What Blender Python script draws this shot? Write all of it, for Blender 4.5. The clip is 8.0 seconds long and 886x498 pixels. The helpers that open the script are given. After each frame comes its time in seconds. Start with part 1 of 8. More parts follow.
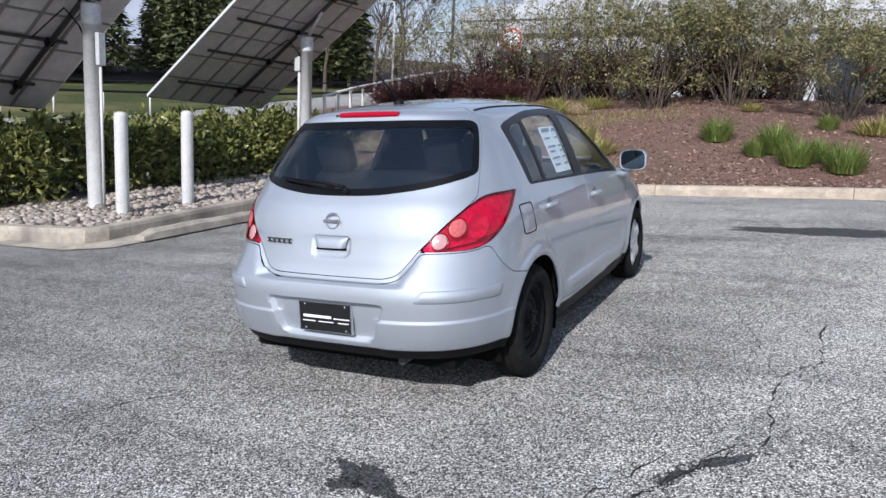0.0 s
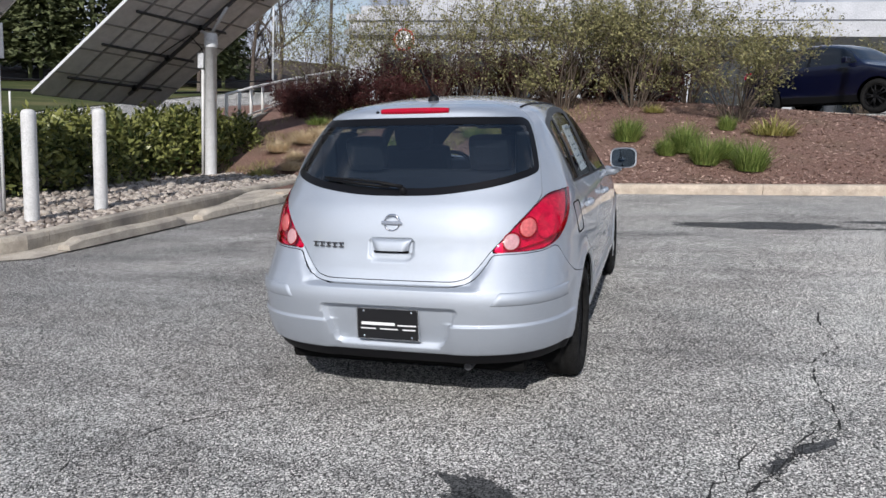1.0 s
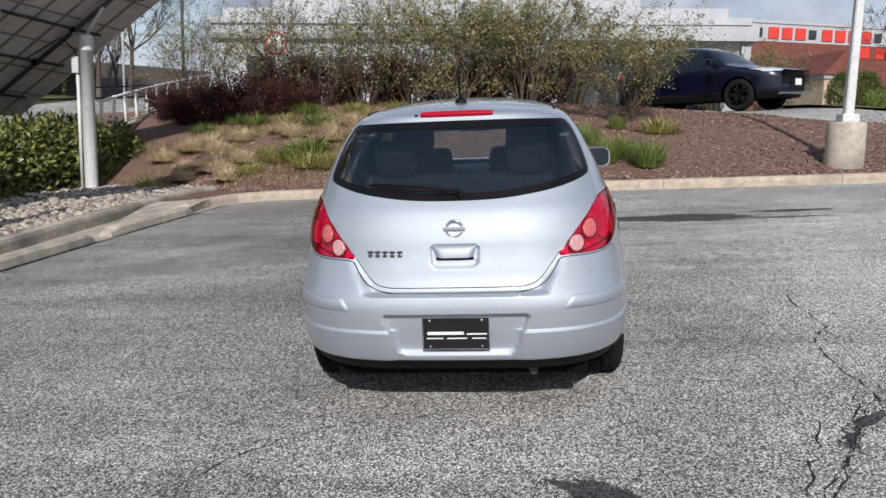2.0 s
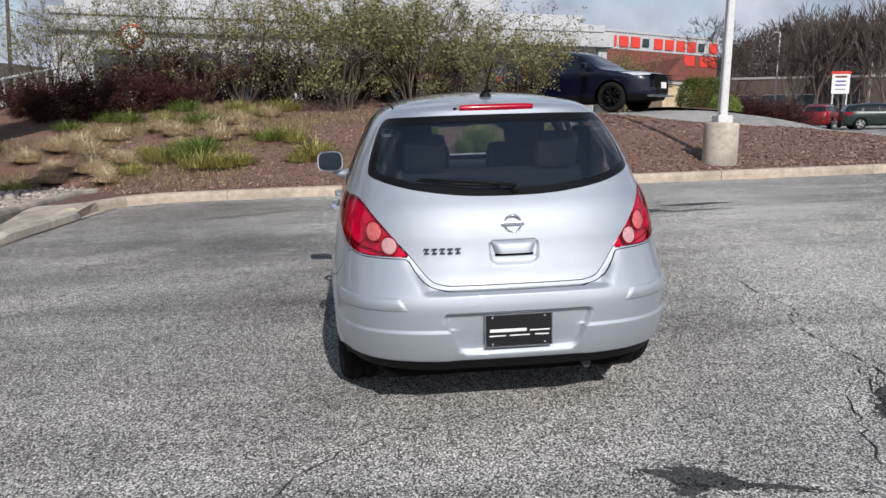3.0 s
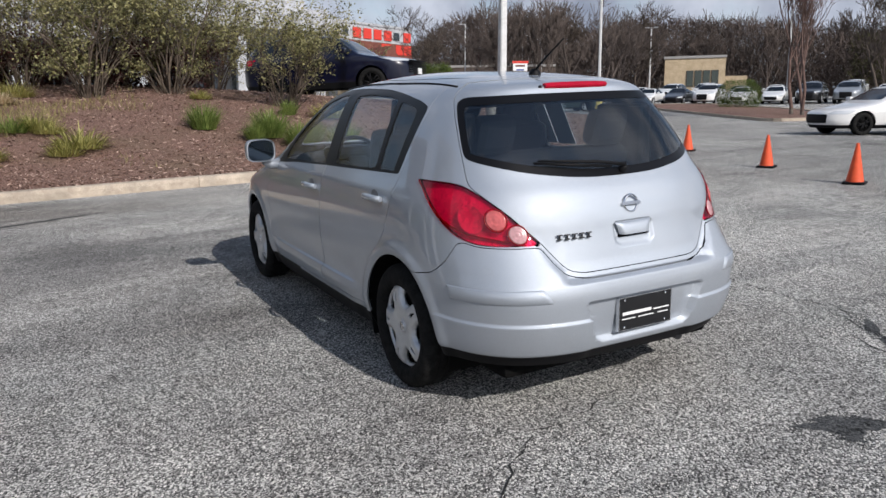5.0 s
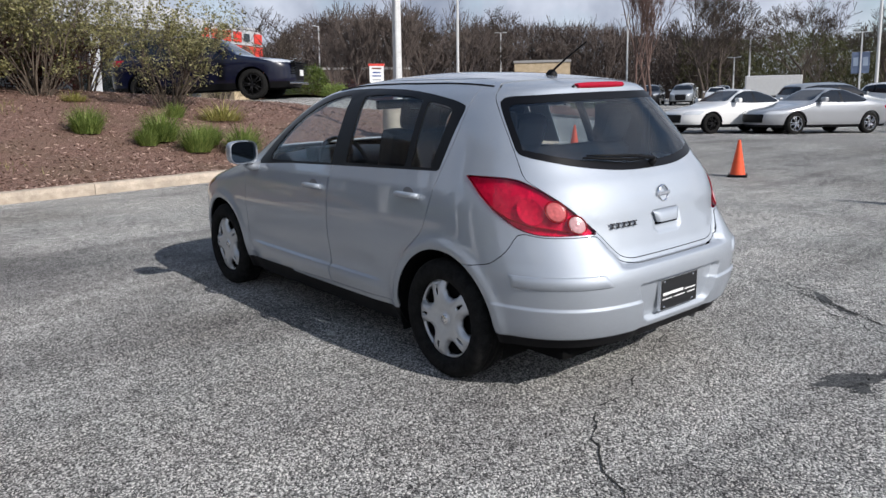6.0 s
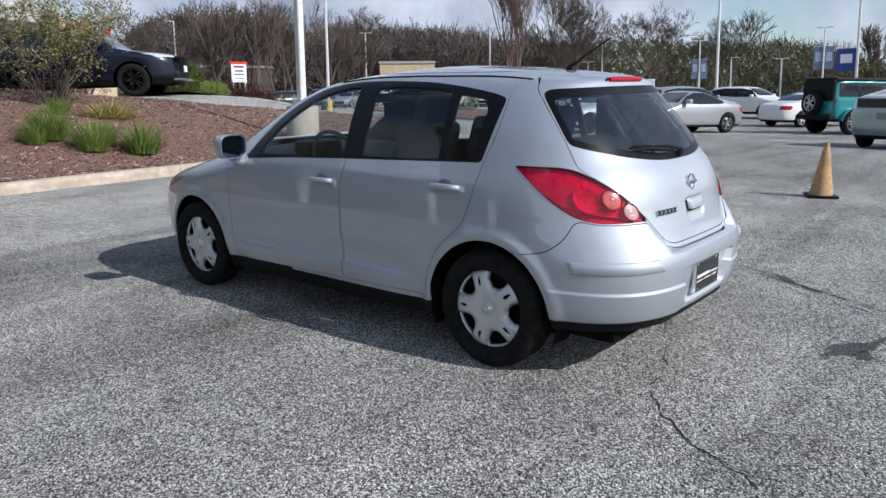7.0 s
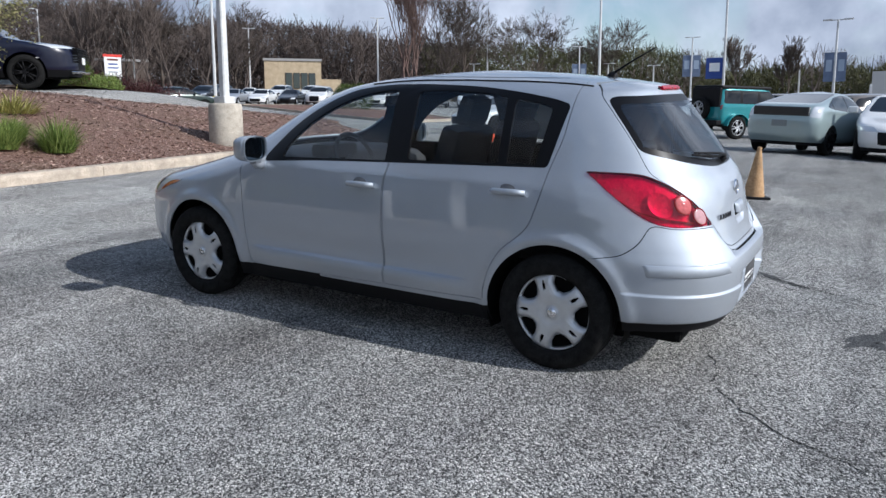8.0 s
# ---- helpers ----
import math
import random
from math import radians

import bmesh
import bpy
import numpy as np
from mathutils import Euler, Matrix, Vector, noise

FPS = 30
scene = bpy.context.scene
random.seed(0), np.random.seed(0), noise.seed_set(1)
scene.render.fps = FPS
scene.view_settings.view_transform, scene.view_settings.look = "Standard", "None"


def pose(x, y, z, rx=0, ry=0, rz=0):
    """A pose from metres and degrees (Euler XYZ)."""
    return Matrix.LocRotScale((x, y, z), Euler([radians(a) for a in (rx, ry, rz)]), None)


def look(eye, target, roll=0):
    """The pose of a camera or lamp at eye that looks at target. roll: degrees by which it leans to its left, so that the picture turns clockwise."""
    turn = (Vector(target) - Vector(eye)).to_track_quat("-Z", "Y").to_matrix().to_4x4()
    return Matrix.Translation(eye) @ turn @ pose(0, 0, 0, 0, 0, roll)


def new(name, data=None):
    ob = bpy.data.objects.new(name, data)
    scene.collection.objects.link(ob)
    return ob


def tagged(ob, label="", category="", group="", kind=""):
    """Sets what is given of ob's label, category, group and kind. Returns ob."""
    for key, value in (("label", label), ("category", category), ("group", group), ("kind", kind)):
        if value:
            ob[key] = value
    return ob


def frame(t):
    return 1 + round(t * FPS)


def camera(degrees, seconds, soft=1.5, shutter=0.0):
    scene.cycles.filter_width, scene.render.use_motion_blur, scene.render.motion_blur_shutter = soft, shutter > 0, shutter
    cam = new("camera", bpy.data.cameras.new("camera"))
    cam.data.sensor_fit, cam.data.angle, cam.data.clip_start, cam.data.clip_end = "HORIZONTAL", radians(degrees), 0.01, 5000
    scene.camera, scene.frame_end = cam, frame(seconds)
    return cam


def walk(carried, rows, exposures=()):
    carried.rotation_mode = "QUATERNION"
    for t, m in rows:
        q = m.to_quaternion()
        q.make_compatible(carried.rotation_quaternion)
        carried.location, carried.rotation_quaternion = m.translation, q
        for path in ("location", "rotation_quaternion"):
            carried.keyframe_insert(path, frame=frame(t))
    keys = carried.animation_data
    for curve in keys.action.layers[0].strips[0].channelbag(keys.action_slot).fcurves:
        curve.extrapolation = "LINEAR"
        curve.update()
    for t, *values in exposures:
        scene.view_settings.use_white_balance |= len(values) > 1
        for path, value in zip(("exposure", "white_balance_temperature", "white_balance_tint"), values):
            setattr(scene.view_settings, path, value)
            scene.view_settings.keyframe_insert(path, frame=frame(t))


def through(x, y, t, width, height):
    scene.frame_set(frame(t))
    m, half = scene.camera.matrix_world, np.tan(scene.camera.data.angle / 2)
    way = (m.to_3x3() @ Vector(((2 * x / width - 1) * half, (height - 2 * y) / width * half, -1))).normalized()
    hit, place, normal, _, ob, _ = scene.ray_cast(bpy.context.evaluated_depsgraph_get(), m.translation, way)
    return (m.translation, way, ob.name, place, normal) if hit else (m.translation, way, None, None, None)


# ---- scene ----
cam = camera(61.3, 8.0)
# the lot slopes: UP is the true vertical in the lot's own frame, LOT turns that frame upright
UP = Vector((.0586, .0487, .9971)).normalized()
LOT = UP.rotation_difference(Vector((0, 0, 1))).to_matrix().to_4x4()
PATH = [
    (0, (2.144, 0.992, 1.457), (1.275, 2.757, 1.096), -1.7),
    (0.5, (1.709, 0.806, 1.473), (0.987, 2.636, 1.112), -1.3),
    (1, (1.24, 0.776, 1.456), (0.68, 2.66, 1.09), -1.4),
    (1.5, (0.776, 0.712, 1.457), (0.39, 2.639, 1.087), -1.7),
    (1.7, (0.571, 0.676, 1.472), (0.26, 2.616, 1.101), -1.9),
    (2.8, (-0.422, 0.74, 1.473), (-0.312, 2.702, 1.101), -2.2),
    (3, (-0.642, 0.775, 1.474), (-0.451, 2.729, 1.094), -1.7),
    (3.5, (-1.065, 0.917, 1.459), (-0.682, 2.841, 1.071), -1.3),
    (4, (-1.45, 1.158, 1.492), (-0.885, 3.033, 1.088), -1.3),
    (4.5, (-1.904, 1.359, 1.486), (-1.155, 3.165, 1.064), -1.5),
    (4.7, (-2.056, 1.456, 1.484), (-1.235, 3.228, 1.055), -1.6),
    (5.8, (-2.996, 1.885, 1.49), (-1.813, 3.437, 1.052), -1.6),
    (6, (-3.134, 1.988, 1.494), (-1.892, 3.492, 1.055), -1.5),
    (6.5, (-3.449, 2.325, 1.489), (-2.07, 3.704, 1.045), -1.3),
    (7, (-3.786, 2.614, 1.467), (-2.288, 3.863, 1.023), -0.7),
    (7.5, (-4.076, 2.955, 1.479), (-2.477, 4.071, 1.035), 0.0),
    (8, (-4.3, 3.391, 1.491), (-2.623, 4.386, 1.046), 0.6),
]
walk(cam, [(t, LOT @ look(eye, target, roll)) for t, eye, target, roll in PATH], [(0, .40, 6000, 13), (1.5, .22, 6350, 12), (4.5, .20, 6400, 12), (6.5, .36, 6250, 11), (8, .42, 5950, 10)])

# ---- light ----
SUN_WAY = (LOT.to_3x3() @ Vector((.21, -1.42, 1.0))).normalized()      # towards the sun
world = bpy.data.worlds.new("world")
scene.world = world
world.use_nodes = True
wn, wl = world.node_tree.nodes, world.node_tree.links
sky = wn.new("ShaderNodeTexSky")
sky.sky_type, sky.sun_disc = "NISHITA", False
sky.sun_elevation = math.asin(SUN_WAY.z)
sky.sun_rotation = math.atan2(SUN_WAY.x, SUN_WAY.y)
sky.air_density, sky.dust_density = 1.2, 1.0
clouds = wn.new("ShaderNodeTexNoise")
clouds.inputs["Scale"].default_value, clouds.inputs["Detail"].default_value, clouds.inputs["Roughness"].default_value = 5.1, 9, .58
clouds.inputs["Distortion"].default_value = .4
cover = wn.new("ShaderNodeValToRGB")
cover.color_ramp.elements[0].position, cover.color_ramp.elements[1].position = .40, .60
tone = wn.new("ShaderNodeTexNoise")
tone.inputs["Scale"].default_value, tone.inputs["Detail"].default_value = 7.0, 8
tones = wn.new("ShaderNodeValToRGB")
tones.color_ramp.elements[0].position, tones.color_ramp.elements[0].color = .34, (2.1, 2.45, 3.2, 1)
tones.color_ramp.elements[1].position, tones.color_ramp.elements[1].color = .66, (6.1, 6.5, 7.3, 1)
mixed = wn.new("ShaderNodeMix")
mixed.data_type = "RGBA"
# the deck of cloud lies thick towards the horizon and breaks up overhead
aim, part_z, thin_out = wn.new("ShaderNodeTexCoord"), wn.new("ShaderNodeSeparateXYZ"), wn.new("ShaderNodeMath")
wl.new(aim.outputs["Generated"], part_z.inputs[0])
thin_out.operation = "MULTIPLY_ADD"
thin_out.inputs[1].default_value = -.34
wl.new(part_z.outputs["Z"], thin_out.inputs[0])
lifted = wn.new("ShaderNodeMath")
lifted.operation = "ADD"
lifted.inputs[1].default_value = .15
wl.new(clouds.outputs["Fac"], lifted.inputs[0])
wl.new(lifted.outputs[0], thin_out.inputs[2])
wl.new(thin_out.outputs[0], cover.inputs["Fac"])
wl.new(tone.outputs["Fac"], tones.inputs["Fac"])
wl.new(cover.outputs["Color"], mixed.inputs["Factor"])
wl.new(sky.outputs["Color"], mixed.inputs[6])
wl.new(tones.outputs["Color"], mixed.inputs[7])
wl.new(mixed.outputs[2], wn["Background"].inputs["Color"])
wn["Background"].inputs["Strength"].default_value = .100
sun = new("sun", bpy.data.lights.new("sun", "SUN"))
sun.data.energy, sun.data.angle, sun.data.color = 3.6, radians(.6), (1, .955, .89)
sun.matrix_world = look(SUN_WAY * 60, (0, 0, 0))

# ---- materials ----
def principled(name, color=(.5, .5, .5), rough=.6, metal=0.0, coat=0.0):
    m = bpy.data.materials.new(name)
    m.use_nodes = True
    b = m.node_tree.nodes["Principled BSDF"]
    b.inputs["Base Color"].default_value = (*color, 1)
    b.inputs["Roughness"].default_value, b.inputs["Metallic"].default_value, b.inputs["Coat Weight"].default_value = rough, metal, coat
    b.inputs["Coat Roughness"].default_value = .04
    return m, m.node_tree.nodes, m.node_tree.links, b


def textured(name, dark, light, scale, rough=.8, bump=.3, fine=None, stain=None, metal=0.0, kind="NOISE", spread=(.3, .7), vary=0.0, size=.02):
    """A surface with grain at one scale, wear at another and relief. fine: scale of the second grain; stain: (colour, scale, from, to)."""
    m, nodes, links, b = principled(name, light, rough, metal)
    b.inputs["Specular IOR Level"].default_value = .15 if rough >= .8 else .5
    where = nodes.new("ShaderNodeTexCoord")
    if kind == "NOISE":
        grain = nodes.new("ShaderNodeTexNoise")
        grain.inputs["Scale"].default_value, grain.inputs["Detail"].default_value, grain.inputs["Roughness"].default_value = scale, 6, .65
        value = grain.outputs["Fac"]
    else:
        grain = nodes.new("ShaderNodeTexVoronoi")
        grain.inputs["Scale"].default_value = scale
        value = grain.outputs["Color"]
    links.new(where.outputs["Object"], grain.inputs["Vector"])
    ramp = nodes.new("ShaderNodeValToRGB")
    ramp.color_ramp.elements[0].position, ramp.color_ramp.elements[1].position = spread
    ramp.color_ramp.elements[0].color, ramp.color_ramp.elements[1].color = (*dark, 1), (*light, 1)
    links.new(value, ramp.inputs["Fac"])
    color = ramp.outputs["Color"]
    if fine:
        second = nodes.new("ShaderNodeTexNoise")
        second.inputs["Scale"].default_value, second.inputs["Detail"].default_value = fine, 4
        links.new(where.outputs["Object"], second.inputs["Vector"])
        mix = nodes.new("ShaderNodeMix")
        mix.data_type, mix.blend_type = "RGBA", "OVERLAY"
        mix.inputs[0].default_value = .55
        links.new(color, mix.inputs[6])
        links.new(second.outputs["Fac"], mix.inputs[7])
        color = mix.outputs[2]
    if stain:
        tint, sscale, lo, hi = stain
        patch = nodes.new("ShaderNodeTexNoise")
        patch.inputs["Scale"].default_value, patch.inputs["Detail"].default_value = sscale, 5
        links.new(where.outputs["Object"], patch.inputs["Vector"])
        fade = nodes.new("ShaderNodeMapRange")
        fade.inputs[1].default_value, fade.inputs[2].default_value = lo, hi
        links.new(patch.outputs["Fac"], fade.inputs[0])
        mix = nodes.new("ShaderNodeMix")
        mix.data_type = "RGBA"
        links.new(fade.outputs[0], mix.inputs[0])
        links.new(color, mix.inputs[6])
        mix.inputs[7].default_value = (*tint, 1)
        color = mix.outputs[2]
    if vary:
        info = nodes.new("ShaderNodeObjectInfo")
        span = nodes.new("ShaderNodeMapRange")
        span.inputs[3].default_value, span.inputs[4].default_value = 1 - vary, 1 + vary
        links.new(info.outputs["Random"], span.inputs[0])
        hsv = nodes.new("ShaderNodeHueSaturation")
        links.new(span.outputs[0], hsv.inputs["Value"])
        links.new(color, hsv.inputs["Color"])
        color = hsv.outputs["Color"]
    links.new(color, b.inputs["Base Color"])
    if bump:
        relief = nodes.new("ShaderNodeBump")
        relief.inputs["Strength"].default_value, relief.inputs["Distance"].default_value = bump, size
        links.new(value, relief.inputs["Height"])
        links.new(relief.outputs["Normal"], b.inputs["Normal"])
    return m


def leafy(name, dark, light, rough=.5, through=.25):
    """Leaves that vary from one to the next and let some light through."""
    m, nodes, links, b = principled(name, light, rough)
    b.inputs["Specular IOR Level"].default_value = .2
    geo = nodes.new("ShaderNodeNewGeometry")
    ramp = nodes.new("ShaderNodeValToRGB")
    ramp.color_ramp.elements[0].color, ramp.color_ramp.elements[1].color = (*dark, 1), (*light, 1)
    links.new(geo.outputs["Random Per Island"], ramp.inputs["Fac"])
    links.new(ramp.outputs["Color"], b.inputs["Base Color"])
    thin = nodes.new("ShaderNodeBsdfTranslucent")
    links.new(ramp.outputs["Color"], thin.inputs["Color"])
    mix = nodes.new("ShaderNodeMixShader")
    mix.inputs[0].default_value = through
    links.new(b.outputs[0], mix.inputs[1])
    links.new(thin.outputs[0], mix.inputs[2])
    links.new(mix.outputs[0], nodes["Material Output"].inputs["Surface"])
    return m


def pane(name, tint, rough=.02, shine_low=.07):
    """Window glass: clear with a tint, and mirror-like towards grazing."""
    m, nodes, links, b = principled(name)
    nodes.remove(b)
    clear, gloss, mix, edge = (nodes.new(k) for k in ("ShaderNodeBsdfTransparent", "ShaderNodeBsdfGlossy", "ShaderNodeMixShader", "ShaderNodeLayerWeight"))
    clear.inputs["Color"].default_value = (*tint, 1)
    gloss.inputs["Roughness"].default_value = rough
    edge.inputs["Blend"].default_value = .5
    steep, shine = nodes.new("ShaderNodeMath"), nodes.new("ShaderNodeMath")
    steep.operation, shine.operation = "POWER", "MULTIPLY_ADD"
    steep.inputs[1].default_value = 4.5
    shine.inputs[1].default_value, shine.inputs[2].default_value = .85, shine_low
    links.new(edge.outputs["Facing"], steep.inputs[0])
    links.new(steep.outputs[0], shine.inputs[0])
    links.new(shine.outputs[0], mix.inputs[0])
    links.new(clear.outputs[0], mix.inputs[1])
    links.new(gloss.outputs[0], mix.inputs[2])
    links.new(mix.outputs[0], nodes["Material Output"].inputs["Surface"])
    return m


def car_paint(name, color, metal=.35, rough=.38, flake=0.0, dust=0.0):
    m, nodes, links, b = principled(name, color, rough, metal, 1.0)
    b.inputs["Specular IOR Level"].default_value = .3
    where = nodes.new("ShaderNodeTexCoord")
    dirt = nodes.new("ShaderNodeTexNoise")
    dirt.inputs["Scale"].default_value, dirt.inputs["Detail"].default_value = 3.0, 7
    links.new(where.outputs["Object"], dirt.inputs["Vector"])
    mix = nodes.new("ShaderNodeMix")
    mix.data_type = "RGBA"
    fade = nodes.new("ShaderNodeMapRange")
    fade.inputs[1].default_value, fade.inputs[2].default_value, fade.inputs[4].default_value = .45, .8, dust
    links.new(dirt.outputs["Fac"], fade.inputs[0])
    links.new(fade.outputs[0], mix.inputs[0])
    mix.inputs[6].default_value, mix.inputs[7].default_value = (*color, 1), (.33, .31, .28, 1)
    last = mix.outputs[2]
    if flake:
        speck = nodes.new("ShaderNodeTexVoronoi")
        speck.inputs["Scale"].default_value = 900
        links.new(where.outputs["Object"], speck.inputs["Vector"])
        hsv = nodes.new("ShaderNodeHueSaturation")
        span = nodes.new("ShaderNodeMapRange")
        span.inputs[3].default_value, span.inputs[4].default_value = 1 - flake, 1 + flake
        links.new(speck.outputs["Color"], span.inputs[0])
        links.new(span.outputs[0], hsv.inputs["Value"])
        links.new(last, hsv.inputs["Color"])
        last = hsv.outputs["Color"]
    links.new(last, b.inputs["Base Color"])
    return m


def plain(name, color, rough=.5, metal=0.0, coat=0.0, mottle=.12, scale=30, shine=.5):
    """A plain finish with slight mottling."""
    m, nodes, links, b = principled(name, color, rough, metal, coat)
    b.inputs["Specular IOR Level"].default_value = shine
    where = nodes.new("ShaderNodeTexCoord")
    tex = nodes.new("ShaderNodeTexNoise")
    tex.inputs["Scale"].default_value, tex.inputs["Detail"].default_value = scale, 5
    links.new(where.outputs["Object"], tex.inputs["Vector"])
    span = nodes.new("ShaderNodeMapRange")
    span.inputs[3].default_value, span.inputs[4].default_value = 1 - mottle, 1 + mottle
    links.new(tex.outputs["Fac"], span.inputs[0])
    hsv = nodes.new("ShaderNodeHueSaturation")
    hsv.inputs["Color"].default_value = (*color, 1)
    links.new(span.outputs[0], hsv.inputs["Value"])
    links.new(hsv.outputs["Color"], b.inputs["Base Color"])
    return m


def worn_asphalt():
    """Old asphalt: pale and dark stone chips in tar, stained at random, with broad paler and darker patches."""
    m, nodes, links, b = principled("worn_asphalt", (.2, .2, .2), .85)
    b.inputs["Specular IOR Level"].default_value = .25
    b.inputs["Diffuse Roughness"].default_value = .4
    where = nodes.new("ShaderNodeTexCoord")

    def noise_at(scale, detail, rough=.6, stretch=None):
        tex = nodes.new("ShaderNodeTexNoise")
        tex.inputs["Scale"].default_value, tex.inputs["Detail"].default_value, tex.inputs["Roughness"].default_value = scale, detail, rough
        if stretch:
            turn = nodes.new("ShaderNodeMapping")
            turn.inputs["Scale"].default_value, turn.inputs["Rotation"].default_value = stretch, (0, 0, .5)
            links.new(where.outputs["Object"], turn.inputs["Vector"])
            links.new(turn.outputs["Vector"], tex.inputs["Vector"])
        else:
            links.new(where.outputs["Object"], tex.inputs["Vector"])
        return tex.outputs["Fac"]

    def ramp_of(fac, stops):
        r = nodes.new("ShaderNodeValToRGB")
        while len(r.color_ramp.elements) < len(stops):
            r.color_ramp.elements.new(.5)
        for e, (p, c) in zip(r.color_ramp.elements, stops):
            e.position, e.color = p, (*c, 1)
        links.new(fac, r.inputs["Fac"])
        return r.outputs["Color"]

    def mixed_by(fac, a, c, blend="MIX"):
        x = nodes.new("ShaderNodeMix")
        x.data_type, x.blend_type = "RGBA", blend
        if hasattr(fac, "links"):
            links.new(fac, x.inputs[0])
        else:
            x.inputs[0].default_value = fac
        links.new(a, x.inputs[6])
        links.new(c, x.inputs[7])
        return x.outputs[2]

    chips = nodes.new("ShaderNodeTexVoronoi")
    chips.inputs["Scale"].default_value = 150
    links.new(where.outputs["Object"], chips.inputs["Vector"])
    gray = nodes.new("ShaderNodeRGBToBW")
    links.new(chips.outputs["Color"], gray.inputs[0])
    stone = ramp_of(gray.outputs[0], [(.20, (.03, .03, .03)), (.38, (.135, .135, .133)), (.55, (.28, .278, .272)), (.70, (.50, .493, .478)), (.86, (.90, .875, .83))])
    broad = ramp_of(noise_at(.35, 6, .62), [(.3, (.26, .26, .265)), (.44, (.47, .47, .47)), (.54, (.56, .56, .555)), (.7, (.72, .71, .69))])
    swirl = ramp_of(noise_at(.8, 5, .6, (.25, 1.6, 1)), [(.3, (.40, .40, .40)), (.66, (.60, .60, .60))])
    mid = ramp_of(noise_at(6, 5), [(.3, (.36, .36, .36)), (.7, (.64, .64, .63))])
    col = mixed_by(.8, stone, broad, "OVERLAY")
    col = mixed_by(.7, col, swirl, "OVERLAY")
    col = mixed_by(.6, col, mid, "OVERLAY")
    hue = ramp_of(noise_at(1.1, 4, .6), [(.35, (.520, .503, .485)), (.5, (.507, .50, .487)), (.66, (.495, .505, .492))])
    col = mixed_by(.7, col, hue, "OVERLAY")
    tar_wear = ramp_of(noise_at(.5, 8, .66), [(.34, (.62, .62, .63)), (.46, (.90, .90, .90)), (.54, (1, 1, 1))])
    drag = ramp_of(noise_at(1.3, 7, .62, (.16, 1.9, 1)), [(.36, (.66, .66, .67)), (.50, (1, 1, 1))])
    col = mixed_by(.9, col, tar_wear, "MULTIPLY")
    col = mixed_by(.7, col, drag, "MULTIPLY")
    worn = nodes.new("ShaderNodeRGB")
    worn.outputs[0].default_value = (.95, .95, .95, 1)
    col = mixed_by(1.0, col, worn.outputs[0], "MULTIPLY")
    # broad darker and paler areas at set places, with ragged rims
    for x, y, rx, ry, way, tint in ((-3.6, 8.2, 4.4, 4.2, 0, (.73, .73, .745)), (-3.2, 12.2, 2.6, 1.0, 0, (.80, .775, .76)), (4.6, 6.6, 3.4, 4.6, 0, (1.22, 1.22, 1.21)), (1.6, 11.9, 3.0, .9, 0, (1.12, 1.12, 1.12)),
                                    (-2.7, 7.3, 2.3, .42, .38, (1.30, 1.30, 1.29)), (-3.6, 8.6, 1.7, .34, .75, (1.26, 1.26, 1.25)), (-1.0, 10.2, 1.9, .5, -.1, (1.18, 1.18, 1.18)), (.6, 9.3, 1.1, .26, .3, (.80, .80, .81))):
        turn = nodes.new("ShaderNodeMapping")
        turn.vector_type = "TEXTURE"
        turn.inputs["Location"].default_value, turn.inputs["Rotation"].default_value, turn.inputs["Scale"].default_value = (x, y, 0), (0, 0, way), (rx, ry, 50)
        links.new(where.outputs["Object"], turn.inputs["Vector"])
        far = nodes.new("ShaderNodeVectorMath")
        far.operation = "LENGTH"
        links.new(turn.outputs["Vector"], far.inputs[0])
        ragged = nodes.new("ShaderNodeMath")
        ragged.operation = "MULTIPLY_ADD"
        ragged.inputs[1].default_value = 1.3
        links.new(noise_at(.9, 8, .65, (.5, 1.5, 1)), ragged.inputs[0])
        links.new(far.outputs["Value"], ragged.inputs[2])
        fade = nodes.new("ShaderNodeMapRange")
        fade.inputs[1].default_value, fade.inputs[2].default_value, fade.inputs[3].default_value, fade.inputs[4].default_value = 1.15, 1.75, 1, 0
        links.new(ragged.outputs[0], fade.inputs[0])
        flat = nodes.new("ShaderNodeRGB")
        flat.outputs[0].default_value = (*tint, 1)
        col = mixed_by(fade.outputs[0], col, flat.outputs[0], "MULTIPLY")
    links.new(col, b.inputs["Base Color"])
    relief = nodes.new("ShaderNodeBump")
    relief.inputs["Strength"].default_value, relief.inputs["Distance"].default_value = .9, .007
    links.new(chips.outputs["Distance"], relief.inputs["Height"])
    relief.invert = True
    links.new(relief.outputs["Normal"], b.inputs["Normal"])
    return m


ASPHALT = worn_asphalt()
TAR = textured("tar_crack", (.008, .008, .008), (.06, .06, .058), 60, .9, .2)
STAIN = textured("oily_asphalt", (.010, .010, .010), (.13, .13, .125), 140, .7, .5, kind="VORONOI", spread=(.3, .95))
CONCRETE = textured("kerb_concrete", (.37, .305, .24), (.55, .47, .38), 9, .9, .25, 120, ((.24, .21, .17), 2.2, .5, .8), vary=.08)
OLD_CONCRETE = textured("weathered_concrete", (.33, .29, .24), (.53, .48, .40), 6, .9, .3, 90, ((.18, .165, .15), 1.6, .46, .75), vary=.08)
MULCH = textured("bark_mulch", (.056, .032, .025), (.355, .222, .178), 42, .95, 1.0, 160, ((.17, .12, .085), .8, .50, .78), size=.03)
STONE = textured("river_stone", (.19, .165, .14), (.44, .40, .35), 9, .8, .25, 60, vary=.32)
